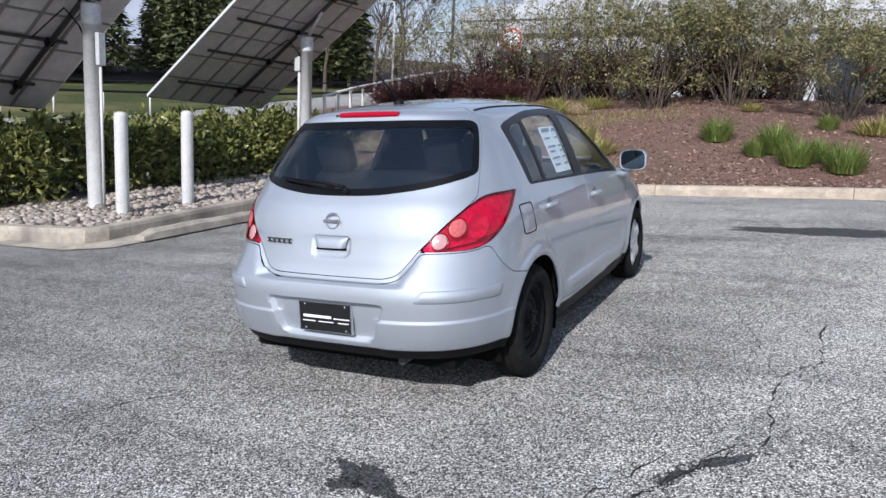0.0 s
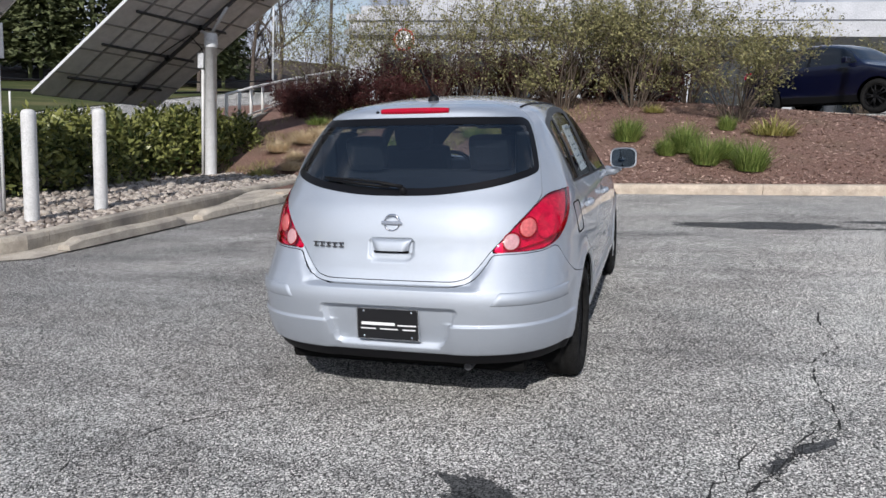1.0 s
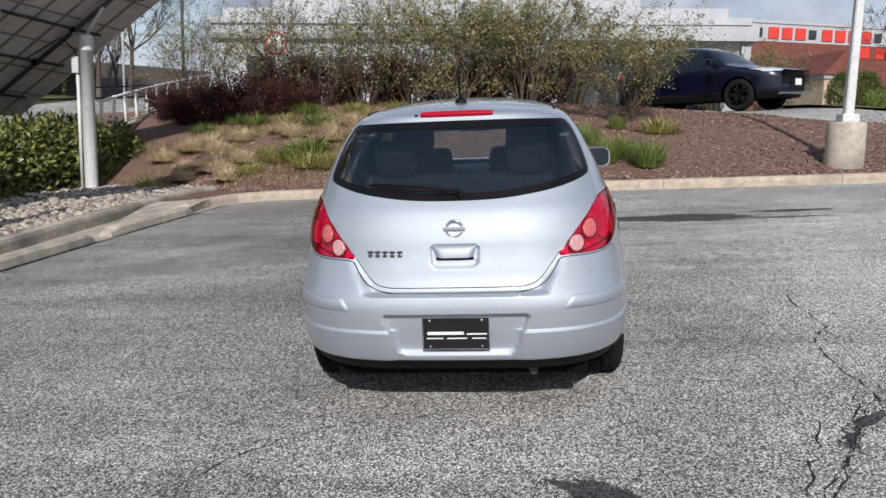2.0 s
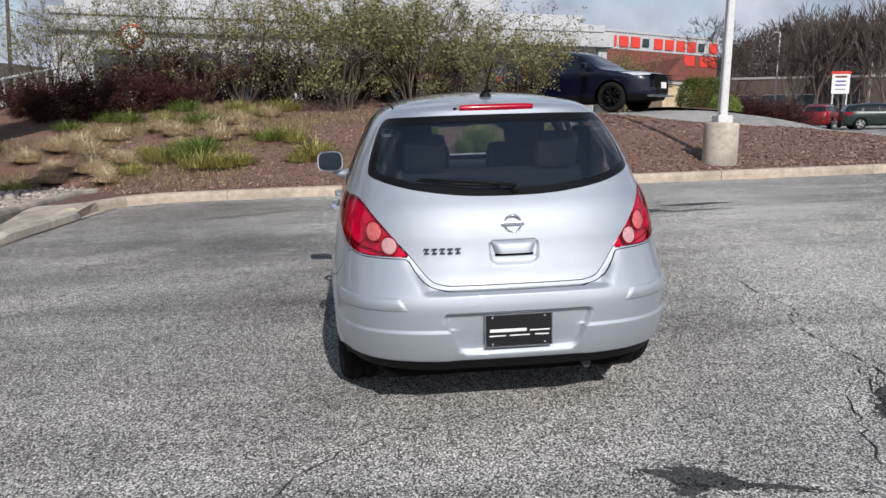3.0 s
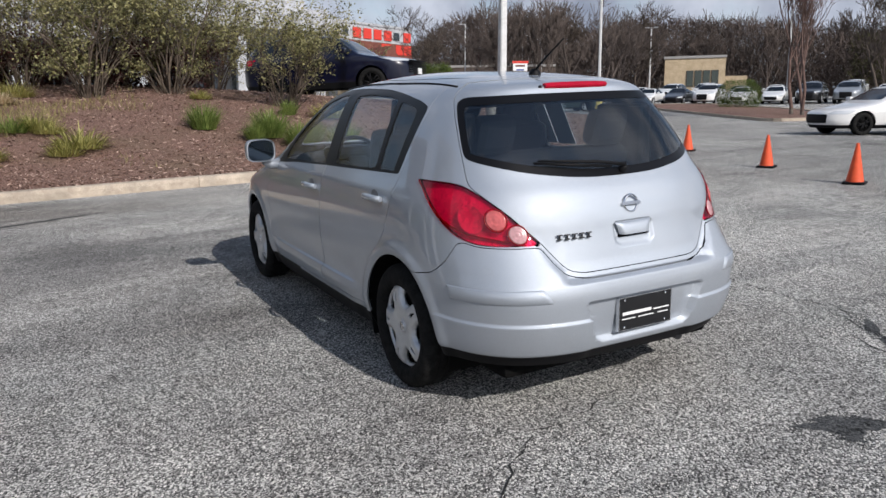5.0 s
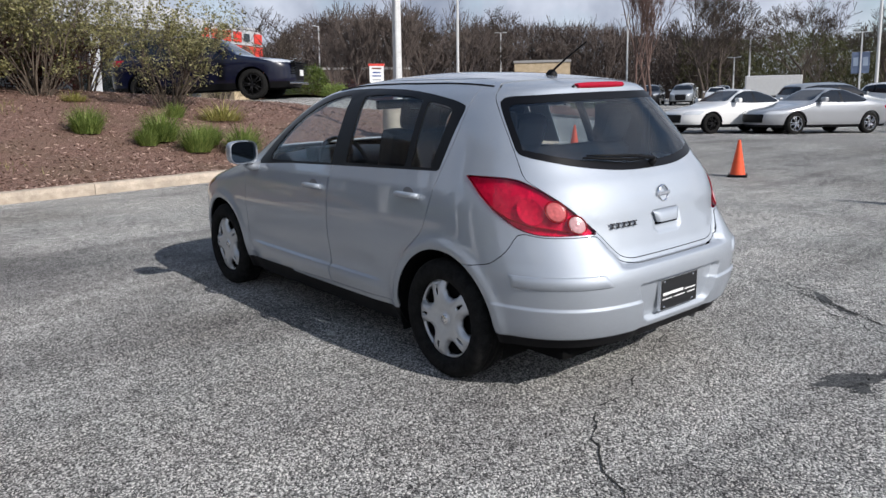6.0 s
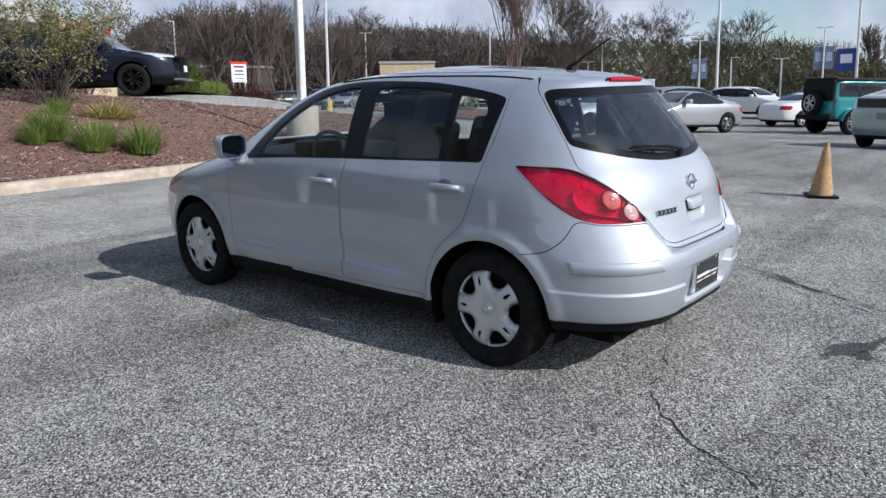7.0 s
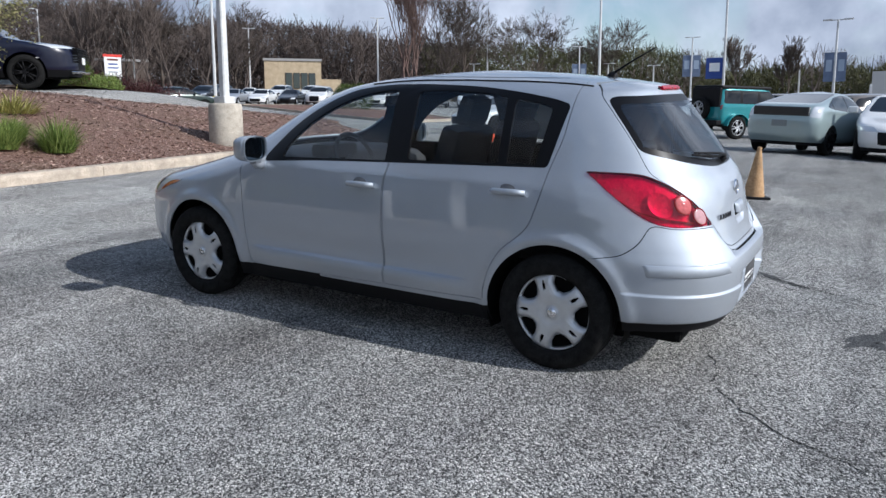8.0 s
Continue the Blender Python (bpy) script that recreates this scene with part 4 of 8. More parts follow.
    part("aerial", add_tube(bmesh.new(), [(0, .015, 1.53), (0, -.09, 1.598), (0, -.22, 1.672)], [.007, .005, .004], 8), BLACK, car, "short black roof aerial")
    # roof seams
    for s in (-1, 1):
        bm = bmesh.new()
        add_tube(bm, [Vector((s * .50, y, roof_height(HATCH, .50, y) + .001)) for y in np.linspace(-.05, 1.35, 16)], .006, 6)
        part("roof_strip", bm, BLACK, car)
    # door handles; the recess's shade is put into the cup's darker grey
    for s in (-1, 1):
        for y0, y1, z in ((.170, .365, .922), (1.118, 1.312, .888)):
            x0 = side_point(HATCH, (y0 + y1) / 2, z).x
            bm = bmesh.new()
            add_lathe(bm, [(.0, -.004), (.030, -.001), (.046, .004)], 24, "X", Matrix.Translation((x0 - .001, (y0 + y1) / 2 + .01, z)) @ Matrix.Diagonal((1, 1.1, .85, 1)))
            cup = part("handle_cup", bm, plain("handle_shade", (.15, .155, .165), .5, .2) if "handle_shade" not in bpy.data.materials else bpy.data.materials["handle_shade"], car)
            bm = bmesh.new()
            add_tube(bm, [(x0 - .004, y1, z), (x0 - .028, y1 - .022, z + .001), (x0 - .034, (y0 + y1) / 2, z + .003), (x0 - .030, y0 + .045, z + .002), (x0 - .012, y0, z)], [.012, .016, .0165, .017, .014], 12)
            bar = part("door_handle", bm, SILVER, car, "silver door handle")
            key = part("key_lock", add_lathe(bmesh.new(), [(0, -.038), (.007, -.037), (.008, -.03)], 12, "X", Matrix.Translation((x0 - .0, y0 + .03, z + .002))), CHROME, car) if y0 > 1 and s < 0 else None
            for ob in (cup, bar):
                if s > 0:
                    ob.matrix_basis = Matrix.Diagonal((-1, 1, 1, 1))
    # fuel flap
    bm = bmesh.new()
    frame_pts = rounded([(-.168, .968), (-.005, .968), (.0, .814), (-.162, .814)], .025)
    add_tube(bm, [side_point(HATCH, y, z, .0) * Vector((-1, 1, 1)) for y, z in frame_pts + frame_pts[:1]], .004, 5, False)
    part("fuel_flap_seam", bm, DARK, car)
    # side mirrors
    for s in (-1, 1):
        bm = bmesh.new()
        rows = []
        for y, k in ((1.945, .90), (1.948, .98), (1.965, 1.0), (2.0, .98), (2.035, .86), (2.06, .60), (2.07, .25)):
            rows.append([Vector((-.935 + (.10 * k) * c * abs(c) ** -.45, y, 1.058 + (.078 * k) * n * abs(n) ** -.45)) for c, n in ((math.cos(t) or 1e-6, math.sin(t) or 1e-6) for t in (2 * math.pi * (j + .5) / 28 for j in range(28)))])
        loft(bm, rows, close=True)
        bmesh.ops.recalc_face_normals(bm, faces=bm.faces)
        shell = part("side_mirror", bm, SILVER, car)
        glass = bmesh.new()
        ring = [glass.verts.new(p * Vector((1, 1, 1)) + Vector((0, .006, 0))) for p in rows[0]]
        glass.faces.new(ring)
        bmesh.ops.recalc_face_normals(glass, faces=glass.faces)
        part("mirror_glass", glass, principled("mirror_glass", (.11, .14, .17), .03, 1.0)[0] if "mirror_glass" not in bpy.data.materials else bpy.data.materials["mirror_glass"], shell, "mirror glass")
        add = bmesh.new()
        loft(add, [[Vector((-.935 + (.10 * k) * c * abs(c) ** -.45, 1.943, 1.058 + (.078 * k) * n * abs(n) ** -.45)) for c, n in ((math.cos(t) or 1e-6, math.sin(t) or 1e-6) for t in (2 * math.pi * (j + .5) / 28 for j in range(28)))] for k in (.90, .99)], close=True)
        part("mirror_rim", thicken(add, .01), SILVER, shell)
        foot = part("mirror_foot", add_tube(bmesh.new(), [(-.80, 2.02, .955), (-.86, 2.0, .955), (-.905, 1.99, .985)], [.04, .034, .030], 12), SILVER, shell)
        if s > 0:
            shell.matrix_basis = Matrix.Diagonal((-1, 1, 1, 1))
    # underside, wheel housings, exhaust
    part("floor_pan", box_bm(-.62, .62, -.62, 3.2, .19, .27, .03), DARK, car)
    for sx in (-1, 1):
        for cy in (0, 2.6):
            part("wheel_housing", wheel_housing_bm(sx, cy), DARK, car)
    part("exhaust", add_tube(bmesh.new(), [(.36, .1, .24), (.36, -.55, .24), (.355, -.69, .232)], [.03, .028, .020], 12), DARK_STEEL, car)
    for s, y, cover in ((-1, 0, "silver"), (1, 0, "steel"), (-1, 2.6, "silver"), (1, 2.6, "silver")):
        add_wheel(car, s * .742, y, .308, cover, s)
    hatch_interior(car)
    return car


def wheel_housing_bm(s, cy):
    bm, n = bmesh.new(), 20
    rows = [[Vector((s * x, cy + .375 * math.cos(t), .305 + .375 * math.sin(t))) for t in (math.pi * (-.12 + 1.24 * k / n) for k in range(n + 1))] for x in (.825, .58)]
    rows[0] = [Vector((p.x - s * (.13 * max(0, p.y - cy) / .375 if cy > 1 else .07 * max(0, cy - p.y) / .375), p.y, p.z)) for p in rows[0]]
    loft(bm, rows)
    bm.faces.new([bm.verts.new(p) for p in rows[1]])
    return bm


def surface_point(spec, c, z, out=0.0, tail=True):
    """The point of the skin (side x < 0) that lies c round the body from the tail, at height z."""
    x, y, s = car_contour(z, 400, spec)
    px, py = np.interp(c, s, x), np.interp(c, s, y)
    tx, ty = np.interp(c + .01, s, x) - np.interp(c - .01, s, x), np.interp(c + .01, s, y) - np.interp(c - .01, s, y)
    n = math.hypot(tx, ty)
    x2, y2, s2 = car_contour(z + .01, 400, spec)
    up = Vector((np.interp(c, s2, x2) - px, np.interp(c, s2, y2) - py, .01)).normalized()
    nrm = Vector((tx / n, ty / n, 0)).cross(up).normalized()
    if nrm.dot(Vector((-ty, tx, 0))) < 0:
        nrm = -nrm
    return Vector((px, py, z)) + nrm * out


def side_point(spec, y, z, out=0.0):
    x, ys_, s = car_contour(z, 400, spec)
    k = int(np.argmax(ys_ > (spec["midrear"](z) * .5 + spec["rear"](z) * .5)))
    return Vector((np.interp(y, ys_[k:], x[k:]) - out, y, z))


def roof_height(spec, x, y):
    lo, hi = 1.2, 1.54
    for _ in range(24):
        mid = (lo + hi) / 2
        cx, cy, s = car_contour(mid, 200, spec)
        half = np.interp(y, cy, -cx) if cy[0] < y < cy[-1] else 0
        lo, hi = (mid, hi) if half > x else (lo, mid)
    return lo


def seat_bm(width, bench=False):
    bm = bmesh.new()
    h = width / 2
    add_box(bm, -h, h, -.25, .27, .0, .17, None, .05)
    back = Matrix.Translation((0, -.22, .12)) @ Matrix.Rotation(radians(16 if not bench else 20), 4, "X")
    add_box(bm, -h, h, -.07, .07, .0, .65 if not bench else .54, back, .06)
    return bm, back


def hatch_interior(car):
    part("cabin_floor", box_bm(-.66, .66, -.5, 2.4, .27, .34, .01), FABRIC, car)
    for x in (-.36, .36):
        bm, back = seat_bm(.48)
        seat = part("front_seat", bm, FABRIC, car, "dark grey fabric seat")
        seat.matrix_basis = Matrix.Translation((x, 1.15, .48))
        part("headrest", add_box(bmesh.new(), -.13, .13, -.055, .055, .64, .83, back, .054), FABRIC, seat)
        for dx in (-.05, .05):
            part("headrest_post", add_tube(bmesh.new(), [back @ Vector((dx, 0, .55)), back @ Vector((dx, 0, .68))], .007, 6), CHROME, seat)
    bm, back = seat_bm(1.18, True)
    bench = part("rear_seat", bm, FABRIC, car, "dark grey rear bench")
    bench.matrix_basis = Matrix.Translation((0, .32, .50))
    for x in (-.35, .35):
        part("headrest", add_box(bmesh.new(), x - .115, x + .115, -.05, .05, .55, .745, back, .049), FABRIC, bench)
    for s in (-1, 1):
        part("pillar_trim", box_bm(min(s * .50, s * .585), max(s * .50, s * .585), -.22, .13, .95, 1.34, .02), TRIM, car)
    part("parcel_shelf", box_bm(-.56, .56, -.52, .02, .93, .955, .008), DASH, car)
    bm = bmesh.new()
    loft(bm, [[Vector((x, y, z - .05 * (abs(x) / .66) ** 3)) for x in np.linspace(-.68, .68, 13)] for y, z in ((1.72, .62), (1.70, .82), (1.72, .95), (1.80, 1.0), (2.0, 1.02), (2.3, 1.01))])
    part("dashboard", bm, DASH, car)
    part("instrument_hood", add_box(bmesh.new(), -.52, -.20, 1.70, 1.86, .97, 1.07, None, .04), DASH, car)
    bm = bmesh.new()
    m = Matrix.Translation((-.36, 1.60, .96)) @ Matrix.Rotation(radians(65), 4, "X")
    ring = [(m @ Vector((.185 * math.cos(t), .185 * math.sin(t), 0))) for t in (2 * math.pi * k / 32 for k in range(33))]
    add_tube(bm, ring, .015, 8, False)
    add_box(bm, -.07, .07, -.05, .05, -.03, .02, m, .02)
    for q in (0, math.pi, -math.pi / 2):
        add_tube(bm, [m @ Vector((0, 0, 0)), m @ Vector((.18 * math.cos(q), .18 * math.sin(q), 0))], .014, 6)
    part("steering_wheel", bm, DASH, car)
    part("inner_mirror", add_box(bmesh.new(), -.12, .12, 1.50, 1.54, 1.31, 1.375, None, .015), BLACK, car)
    part("headliner", box_bm(-.46, .46, .05, 1.25, 1.462, 1.470, .002), HEADLINER, car)
    # printed papers inside a window of the far side
    for y0, y1 in ((.62, .80), (.81, .92)):
        bm = bmesh.new()
        quad = [(y0, 1.07), (y1, 1.068), (y1 + .005, 1.345), (y0 + .005, 1.345)]
        pts = [side_point(HATCH, y, z, -.016) * Vector((-1, 1, 1)) for y, z in quad]
        front = [bm.verts.new(p) for p in pts]
        backs = [bm.verts.new(p - Vector((.002, 0, 0))) for p in pts]
        bm.faces.new(front)
        bm.faces.new(backs[::-1])
        for k in range(4):
            bm.faces.new((front[k], backs[k], backs[(k + 1) % 4], front[(k + 1) % 4]))
        bmesh.ops.recalc_face_normals(bm, faces=bm.faces)
        sheet = part("window_paper", bm, PAPER, car, "printed white paper taped inside the window")
        for k, z in enumerate((1.315, 1.27, 1.22, 1.19, 1.15, 1.11)):
            w = (y1 - y0) * (.8 if k % 2 == 0 else .55)
            a, b = ((side_point(HATCH, y, z, -.0145) * Vector((-1, 1, 1))) for y in (y0 + .02, y0 + .02 + w))
            hgt = Vector((0, 0, .012 if k else .022))
            bm = bmesh.new()
            bm.faces.new([bm.verts.new(p) for p in (a, b, b + hgt, a + hgt)])
            part("print_bar", bm, INK, sheet)


build_hatchback()


# ---- kerbs, planted bank and stone bed ----
BANK_CREST = smooth_curve([(-12, 1.75), (-6, 1.75), (-2, 1.70), (1, 1.55), (3, 1.36), (6, 1.06), (8.6, .80), (10.8, .56), (11.8, .38), (12.2, .2)])
BANK_BACK = smooth_curve([(-12, 22.5), (-4, 22.0), (1, 21.4), (5.9, 20.1), (8.6, 19.9), (10.6, 19.3), (11.5, 18.0), (11.95, 16.4)])
BANK_FRONT = smooth_curve([(-12, 16.0), (-7.5, 15.2), (-5.6, 14.55), (-4.6, 13.85), (-3.6, 13.72), (8.8, 13.72), (10.0, 13.9), (10.9, 14.55), (11.5, 15.3), (11.95, 16.3)])


def bank(x, y):
    """Height of the planted bank over the lot's plane."""
    a, b = BANK_FRONT(x), BANK_BACK(x)
    t = min(max((y - a) / (b - a), 0), 1)
    bumps = .035 * noise.noise(Vector((x * .9, y * .9, 3))) + .015 * noise.noise(Vector((x * 3, y * 3, 7)))
    return .135 + (BANK_CREST(x) - .135) * math.sin(t * math.pi / 2) ** 1.05 + bumps * min(1, t * 8) * min(1, (1 - t) * 8)


def on_bank(x, y, h=0.0, turn=0.0):
    return Matrix.Translation(G(x, y, bank(x, y) + h, False)) @ pose(0, 0, 0, 0, 0, turn)


cols, lines = np.concatenate([np.arange(-12, 9, .22), np.arange(9, 11.95, .12), [11.95]]), np.linspace(0, 1, 46)
verts = []
for x in cols:
    a, b = BANK_FRONT(x), BANK_BACK(x)
    for t in lines:
        y = a + (b - a) * t
        verts.append(G(x, y, bank(x, y), False))
n = len(lines)
mulch_bed = new("planted_bank", mesh_of("planted_bank", verts, [(i * n + j, (i + 1) * n + j, (i + 1) * n + j + 1, i * n + j + 1) for i in range(len(cols) - 1) for j in range(n - 1)], MULCH, True))
tagged(mulch_bed, "sloping bank covered with red-brown bark mulch", "mulch bed", kind="structure")


def swept_pieces(name, owner, path, profile, material, long=3.0, gap=.008, label=""):
    """Concrete cast along a line (x, y, h of the lot) in pieces with open joints. profile: (outwards, up) pairs, outwards to the line's right."""
    pts = [Vector(p) for p in path]
    at = [0]
    for a, b in zip(pts, pts[1:]):
        at.append(at[-1] + (b - a).length)

    def along(s):
        s = min(max(s, 0), at[-1] - 1e-6)
        k = max(i for i in range(len(pts) - 1) if at[i] <= s)
        t = (s - at[k]) / (at[k + 1] - at[k])
        return pts[k].lerp(pts[k + 1], t)
    count = max(1, round(at[-1] / long))
    for i in range(count):
        s0, s1 = at[-1] * i / count + gap / 2, at[-1] * (i + 1) / count - gap / 2
        bm = bmesh.new()
        rows = []
        for s in np.linspace(s0, s1, max(3, int((s1 - s0) / .3) + 1)):
            p, d = along(s), (along(s + .25) - along(s - .25))
            side = Vector((d.y, -d.x, 0)).normalized()
            wob = .006 * noise.noise(Vector((p.x * 1.7, p.y * 1.7, 1)))
            rows.append([G(p.x + side.x * (o + wob), p.y + side.y * (o + wob), p.z + u + wob * .6, False) for o, u in profile])
        made = loft(bm, rows, False, close=True)
        bm.faces.new(made[0][::-1])
        bm.faces.new(made[-1])
        bmesh.ops.recalc_face_normals(bm, faces=bm.faces)
        ob = part(name, bm, material, owner)


KERB = [(.0, -.12), (.0, .10), (-.012, .145), (-.03, .158), (-.16, .162), (-.175, .15), (-.18, -.12)]
kerb = thing("kerb_1", Matrix.Identity(4), "pale concrete kerb along the mulched bank", "kerb", kind="structure")
arc = [(-4.86, 12.0, 0), (-4.78, 12.7, 0), (-4.55, 13.2, 0), (-4.1, 13.47, 0), (-3.4, 13.55, 0)]
nose_arc = [(9.0, 13.55, 0), (9.7, 13.62, 0), (10.4, 13.95, 0), (11.0, 14.55, 0), (11.6, 15.35, .0), (12.05, 16.3, .03), (12.05, 17.2, .1)]
swept_pieces("kerb_piece", kerb, [(p[0], p[1], 0) for p in arc + [(x, 13.55, 0) for x in (-1, 2, 5, 7)]] + nose_arc, KERB, CONCRETE)
back_line = [(12.05, 17.2, 0.10), (11.65, 18.1, 0.28), (10.7, 19.4, 0.46), (8.65, 20.05, 0.69), (6.0, 20.25, 0.94), (3.0, 21.0, 1.16), (1.0, 21.55, 1.36)]
swept_pieces("kerb_piece", kerb, back_line, KERB, CONCRETE)
stone_kerb = thing("kerb_2", Matrix.Identity(4), "weathered concrete kerb round a bed of stones", "kerb", kind="structure")
TALL = [(.0, -.12), (.0, .15), (-.015, .195), (-.03, .205), (-.17, .207), (-.18, .195), (-.18, -.12)]
swept_pieces("kerb_piece", stone_kerb, [(-14, 6.75, 0), (-7.0, 6.93, 0), (-5.75, 6.98, 0), (-5.52, 7.08, 0), (-5.50, 7.4, 0), (-5.62, 9.5, 0), (-5.68, 12.0, 0), (-5.55, 14.0, 0), (-5.35, 14.35, 0)], TALL, OLD_CONCRETE, 2.4)
apron = bmesh.new()
loft(apron, [[G(x, y, .012 + .02 * k, False) for k, (x, y) in enumerate(((a, b), (c, d)))] for a, b, c, d in ((-7.2, 6.72, -7.2, 6.95), (-5.6, 6.70, -5.6, 7.0), (-5.12, 7.0, -5.5, 7.3), (-4.98, 8.6, -5.6, 8.6), (-4.86, 10.5, -5.66, 10.5), (-4.72, 12.2, -5.66, 12.2), (-4.6, 13.2, -5.6, 13.6))], False)
solo("gutter_strip", apron, OLD_CONCRETE, Matrix.Identity(4), "cracked concrete strip at the foot of the kerb", "gutter", kind="structure")
edging = bmesh.new()
ring = [G(x, y, .135, False) for x, y in ((-5.55, 12.1), (-5.02, 12.05), (-4.94, 12.75), (-4.68, 13.3), (-4.2, 13.6), (-3.4, 13.68), (-3.4, 14.5), (-5.5, 14.5))]
edging.faces.new([edging.verts.new(p) for p in ring])
solo("mulch_edging", edging, MULCH, Matrix.Identity(4), "strip of mulch behind the kerb's bend", "mulch bed", kind="structure")
wedge = bmesh.new()
loft(wedge, [[G(x, y, u * (1 + .12 * noise.noise(Vector((x * 4, y * 4, 2)))), False) for x in np.linspace(-5.62, -4.80, 8)] for y, u in ((11.0, .012), (11.3, .045), (11.65, .085), (12.0, .13), (12.3, .152), (12.6, .15))], False)
solo("gutter_wedge", wedge, OLD_CONCRETE, Matrix.Identity(4), "rough sloping concrete between gutter and kerb", "gutter", kind="structure")
STOP = [(.10, 0), (.09, .09), (.06, .125), (-.06, .125), (-.09, .09), (-.10, 0)]


def wheel_stop(x0, y0, x1, y1):
    bm = bmesh.new()
    d = Vector((x1 - x0, y1 - y0, 0))
    side = Vector((d.y, -d.x, 0)).normalized()
    rows = []
    for t in np.linspace(0, 1, 12):
        end = .55 if t in (0, 1) else 1
        rows.append([G(x0 + d.x * t + side.x * o * (.75 + .25 * end), y0 + d.y * t + side.y * o * (.75 + .25 * end), .02 + u * end + .012 * noise.noise(Vector((t * 5, x0, y0))) * (u > .05), False) for o, u in STOP])
    made = loft(bm, rows, False)
    bm.faces.new(made[0]), bm.faces.new(made[-1][::-1])
    bmesh.ops.recalc_face_normals(bm, faces=bm.faces)
    solo("wheel_stop", bm, OLD_CONCRETE, Matrix.Identity(4), "chipped concrete wheel stop lying before the kerb", "wheel stop", "wheel stops by the stone bed")


wheel_stop(-5.13, 7.42, -5.02, 9.38)
wheel_stop(-5.02, 9.78, -4.84, 11.86)

# bed of river stones
stone_bed = bmesh.new()
loft(stone_bed, [[G(x, y, .145 + .03 * noise.noise(Vector((x * 2, y * 2, 0))), False) for x in np.linspace(-14, -5.72 + .12 * ease(y, 12, 14.5), 24)] for y in np.linspace(7.12, 16.4, 30)])
stone_bed = solo("stone_bed", stone_bed, textured("grit", (.16, .13, .11), (.38, .34, .29), 30, .95, .6, 120), Matrix.Identity(4), "bed of pale tan and grey river stones", "stone bed", kind="structure")
rnd = random.Random(5)


def pebble_mesh(seed):
    bm = bmesh.new()
    bmesh.ops.create_icosphere(bm, subdivisions=1, radius=1)
    for v in bm.verts:
        v.co *= 1 + .28 * noise.noise(v.co * 1.3 + Vector((seed * 7, 0, 0)))
        v.co.z *= .6
    for f in bm.faces:
        f.smooth = True
    me = bpy.data.meshes.new("stone")
    bm.to_mesh(me)
    bm.free()
    me.materials.append(STONE)
    return me


pebbles = [pebble_mesh(k) for k in range(7)]


def stone_place():
    while True:
        y = rnd.uniform(7.2, 15.6)
        x = rnd.uniform(-9.2, -5.72)
        if x < -8.6 + .2 * math.sin(y) and rnd.random() < .6:
            continue
        return x, y


for k in range(300):
    x, y = stone_place()
    ob = new("stone", pebbles[k % 7])
    ob.parent = stone_bed
    r = rnd.uniform(.035, .085) * (1.5 if rnd.random() < .06 else 1)
    ob.matrix_basis = Matrix.Translation(G(x, y, .16 + r * .25, False)) @ Euler((rnd.uniform(-.3, .3), rnd.uniform(-.3, .3), rnd.uniform(0, 6.3))).to_matrix().to_4x4() @ Matrix.Diagonal((r * rnd.uniform(.8, 1.4), r, r * rnd.uniform(.7, 1.1), 1))
verts, faces = [], []
ico = bmesh.new()
bmesh.ops.create_icosphere(ico, subdivisions=1, radius=1)
base_v, base_f = [v.co.copy() for v in ico.verts], [[v.index for v in f.verts] for f in ico.faces]
ico.free()
for k in range(3600):
    x, y = stone_place()
    r = rnd.uniform(.018, .058)
    m = Matrix.Translation(G(x, y, .155 + r * .2, False)) @ Euler((rnd.uniform(-.4, .4), rnd.uniform(-.4, .4), rnd.uniform(0, 6.3))).to_matrix().to_4x4() @ Matrix.Diagonal((r * rnd.uniform(.8, 1.5), r, r * .65, 1))
    o = len(verts)
    verts += [m @ (v * (1 + .2 * noise.noise(v * 1.5 + Vector((k, 0, 0))))) for v in base_v]
    faces += [[o + i for i in f] for f in base_f]
PEBBLE, pn, pl, pb = principled("small_stone", (.38, .34, .30), .85)
geo, ramp = pn.new("ShaderNodeNewGeometry"), pn.new("ShaderNodeValToRGB")
ramp.color_ramp.elements[0].color, ramp.color_ramp.elements[1].color = (.13, .105, .09, 1), (.52, .46, .40, 1)
pl.new(geo.outputs["Random Per Island"], ramp.inputs["Fac"])
pl.new(ramp.outputs["Color"], pb.inputs["Base Color"])
small = part("small_stones", mesh_of("small_stones", verts, faces, PEBBLE, True), None, stone_bed)
small["kind"] = "stuff"

# loose bark chips on the bank
verts, faces = [], []
for k in range(26000):
    x = rnd.uniform(-7, 11.8)
    a, b = BANK_FRONT(x), BANK_BACK(x)
    y = a + (b - a) * rnd.random() ** 1.6
    c = G(x, y, bank(x, y) + .006, False)
    w, l, turn, tip = rnd.uniform(.004, .013), rnd.uniform(.012, .045), rnd.uniform(0, 6.3), rnd.uniform(-.5, .5)
    m = Matrix.Translation(c) @ Euler((tip, rnd.uniform(-.5, .5), turn)).to_matrix().to_4x4()
    o = len(verts)
    verts += [m @ Vector(p) for p in ((-l, -w, 0), (l, -w * .5, 0), (l * .9, w, .004), (-l * .8, w, .006))]
    faces.append((o, o + 1, o + 2, o + 3))
CHIPS, pn, pl, pb = principled("chip", (.2, .12, .08), .9)
geo, ramp = pn.new("ShaderNodeNewGeometry"), pn.new("ShaderNodeValToRGB")
ramp.color_ramp.elements[0].color, ramp.color_ramp.elements[1].color = (.06, .03, .022, 1), (.58, .41, .33, 1)
pl.new(geo.outputs["Random Per Island"], ramp.inputs["Fac"])
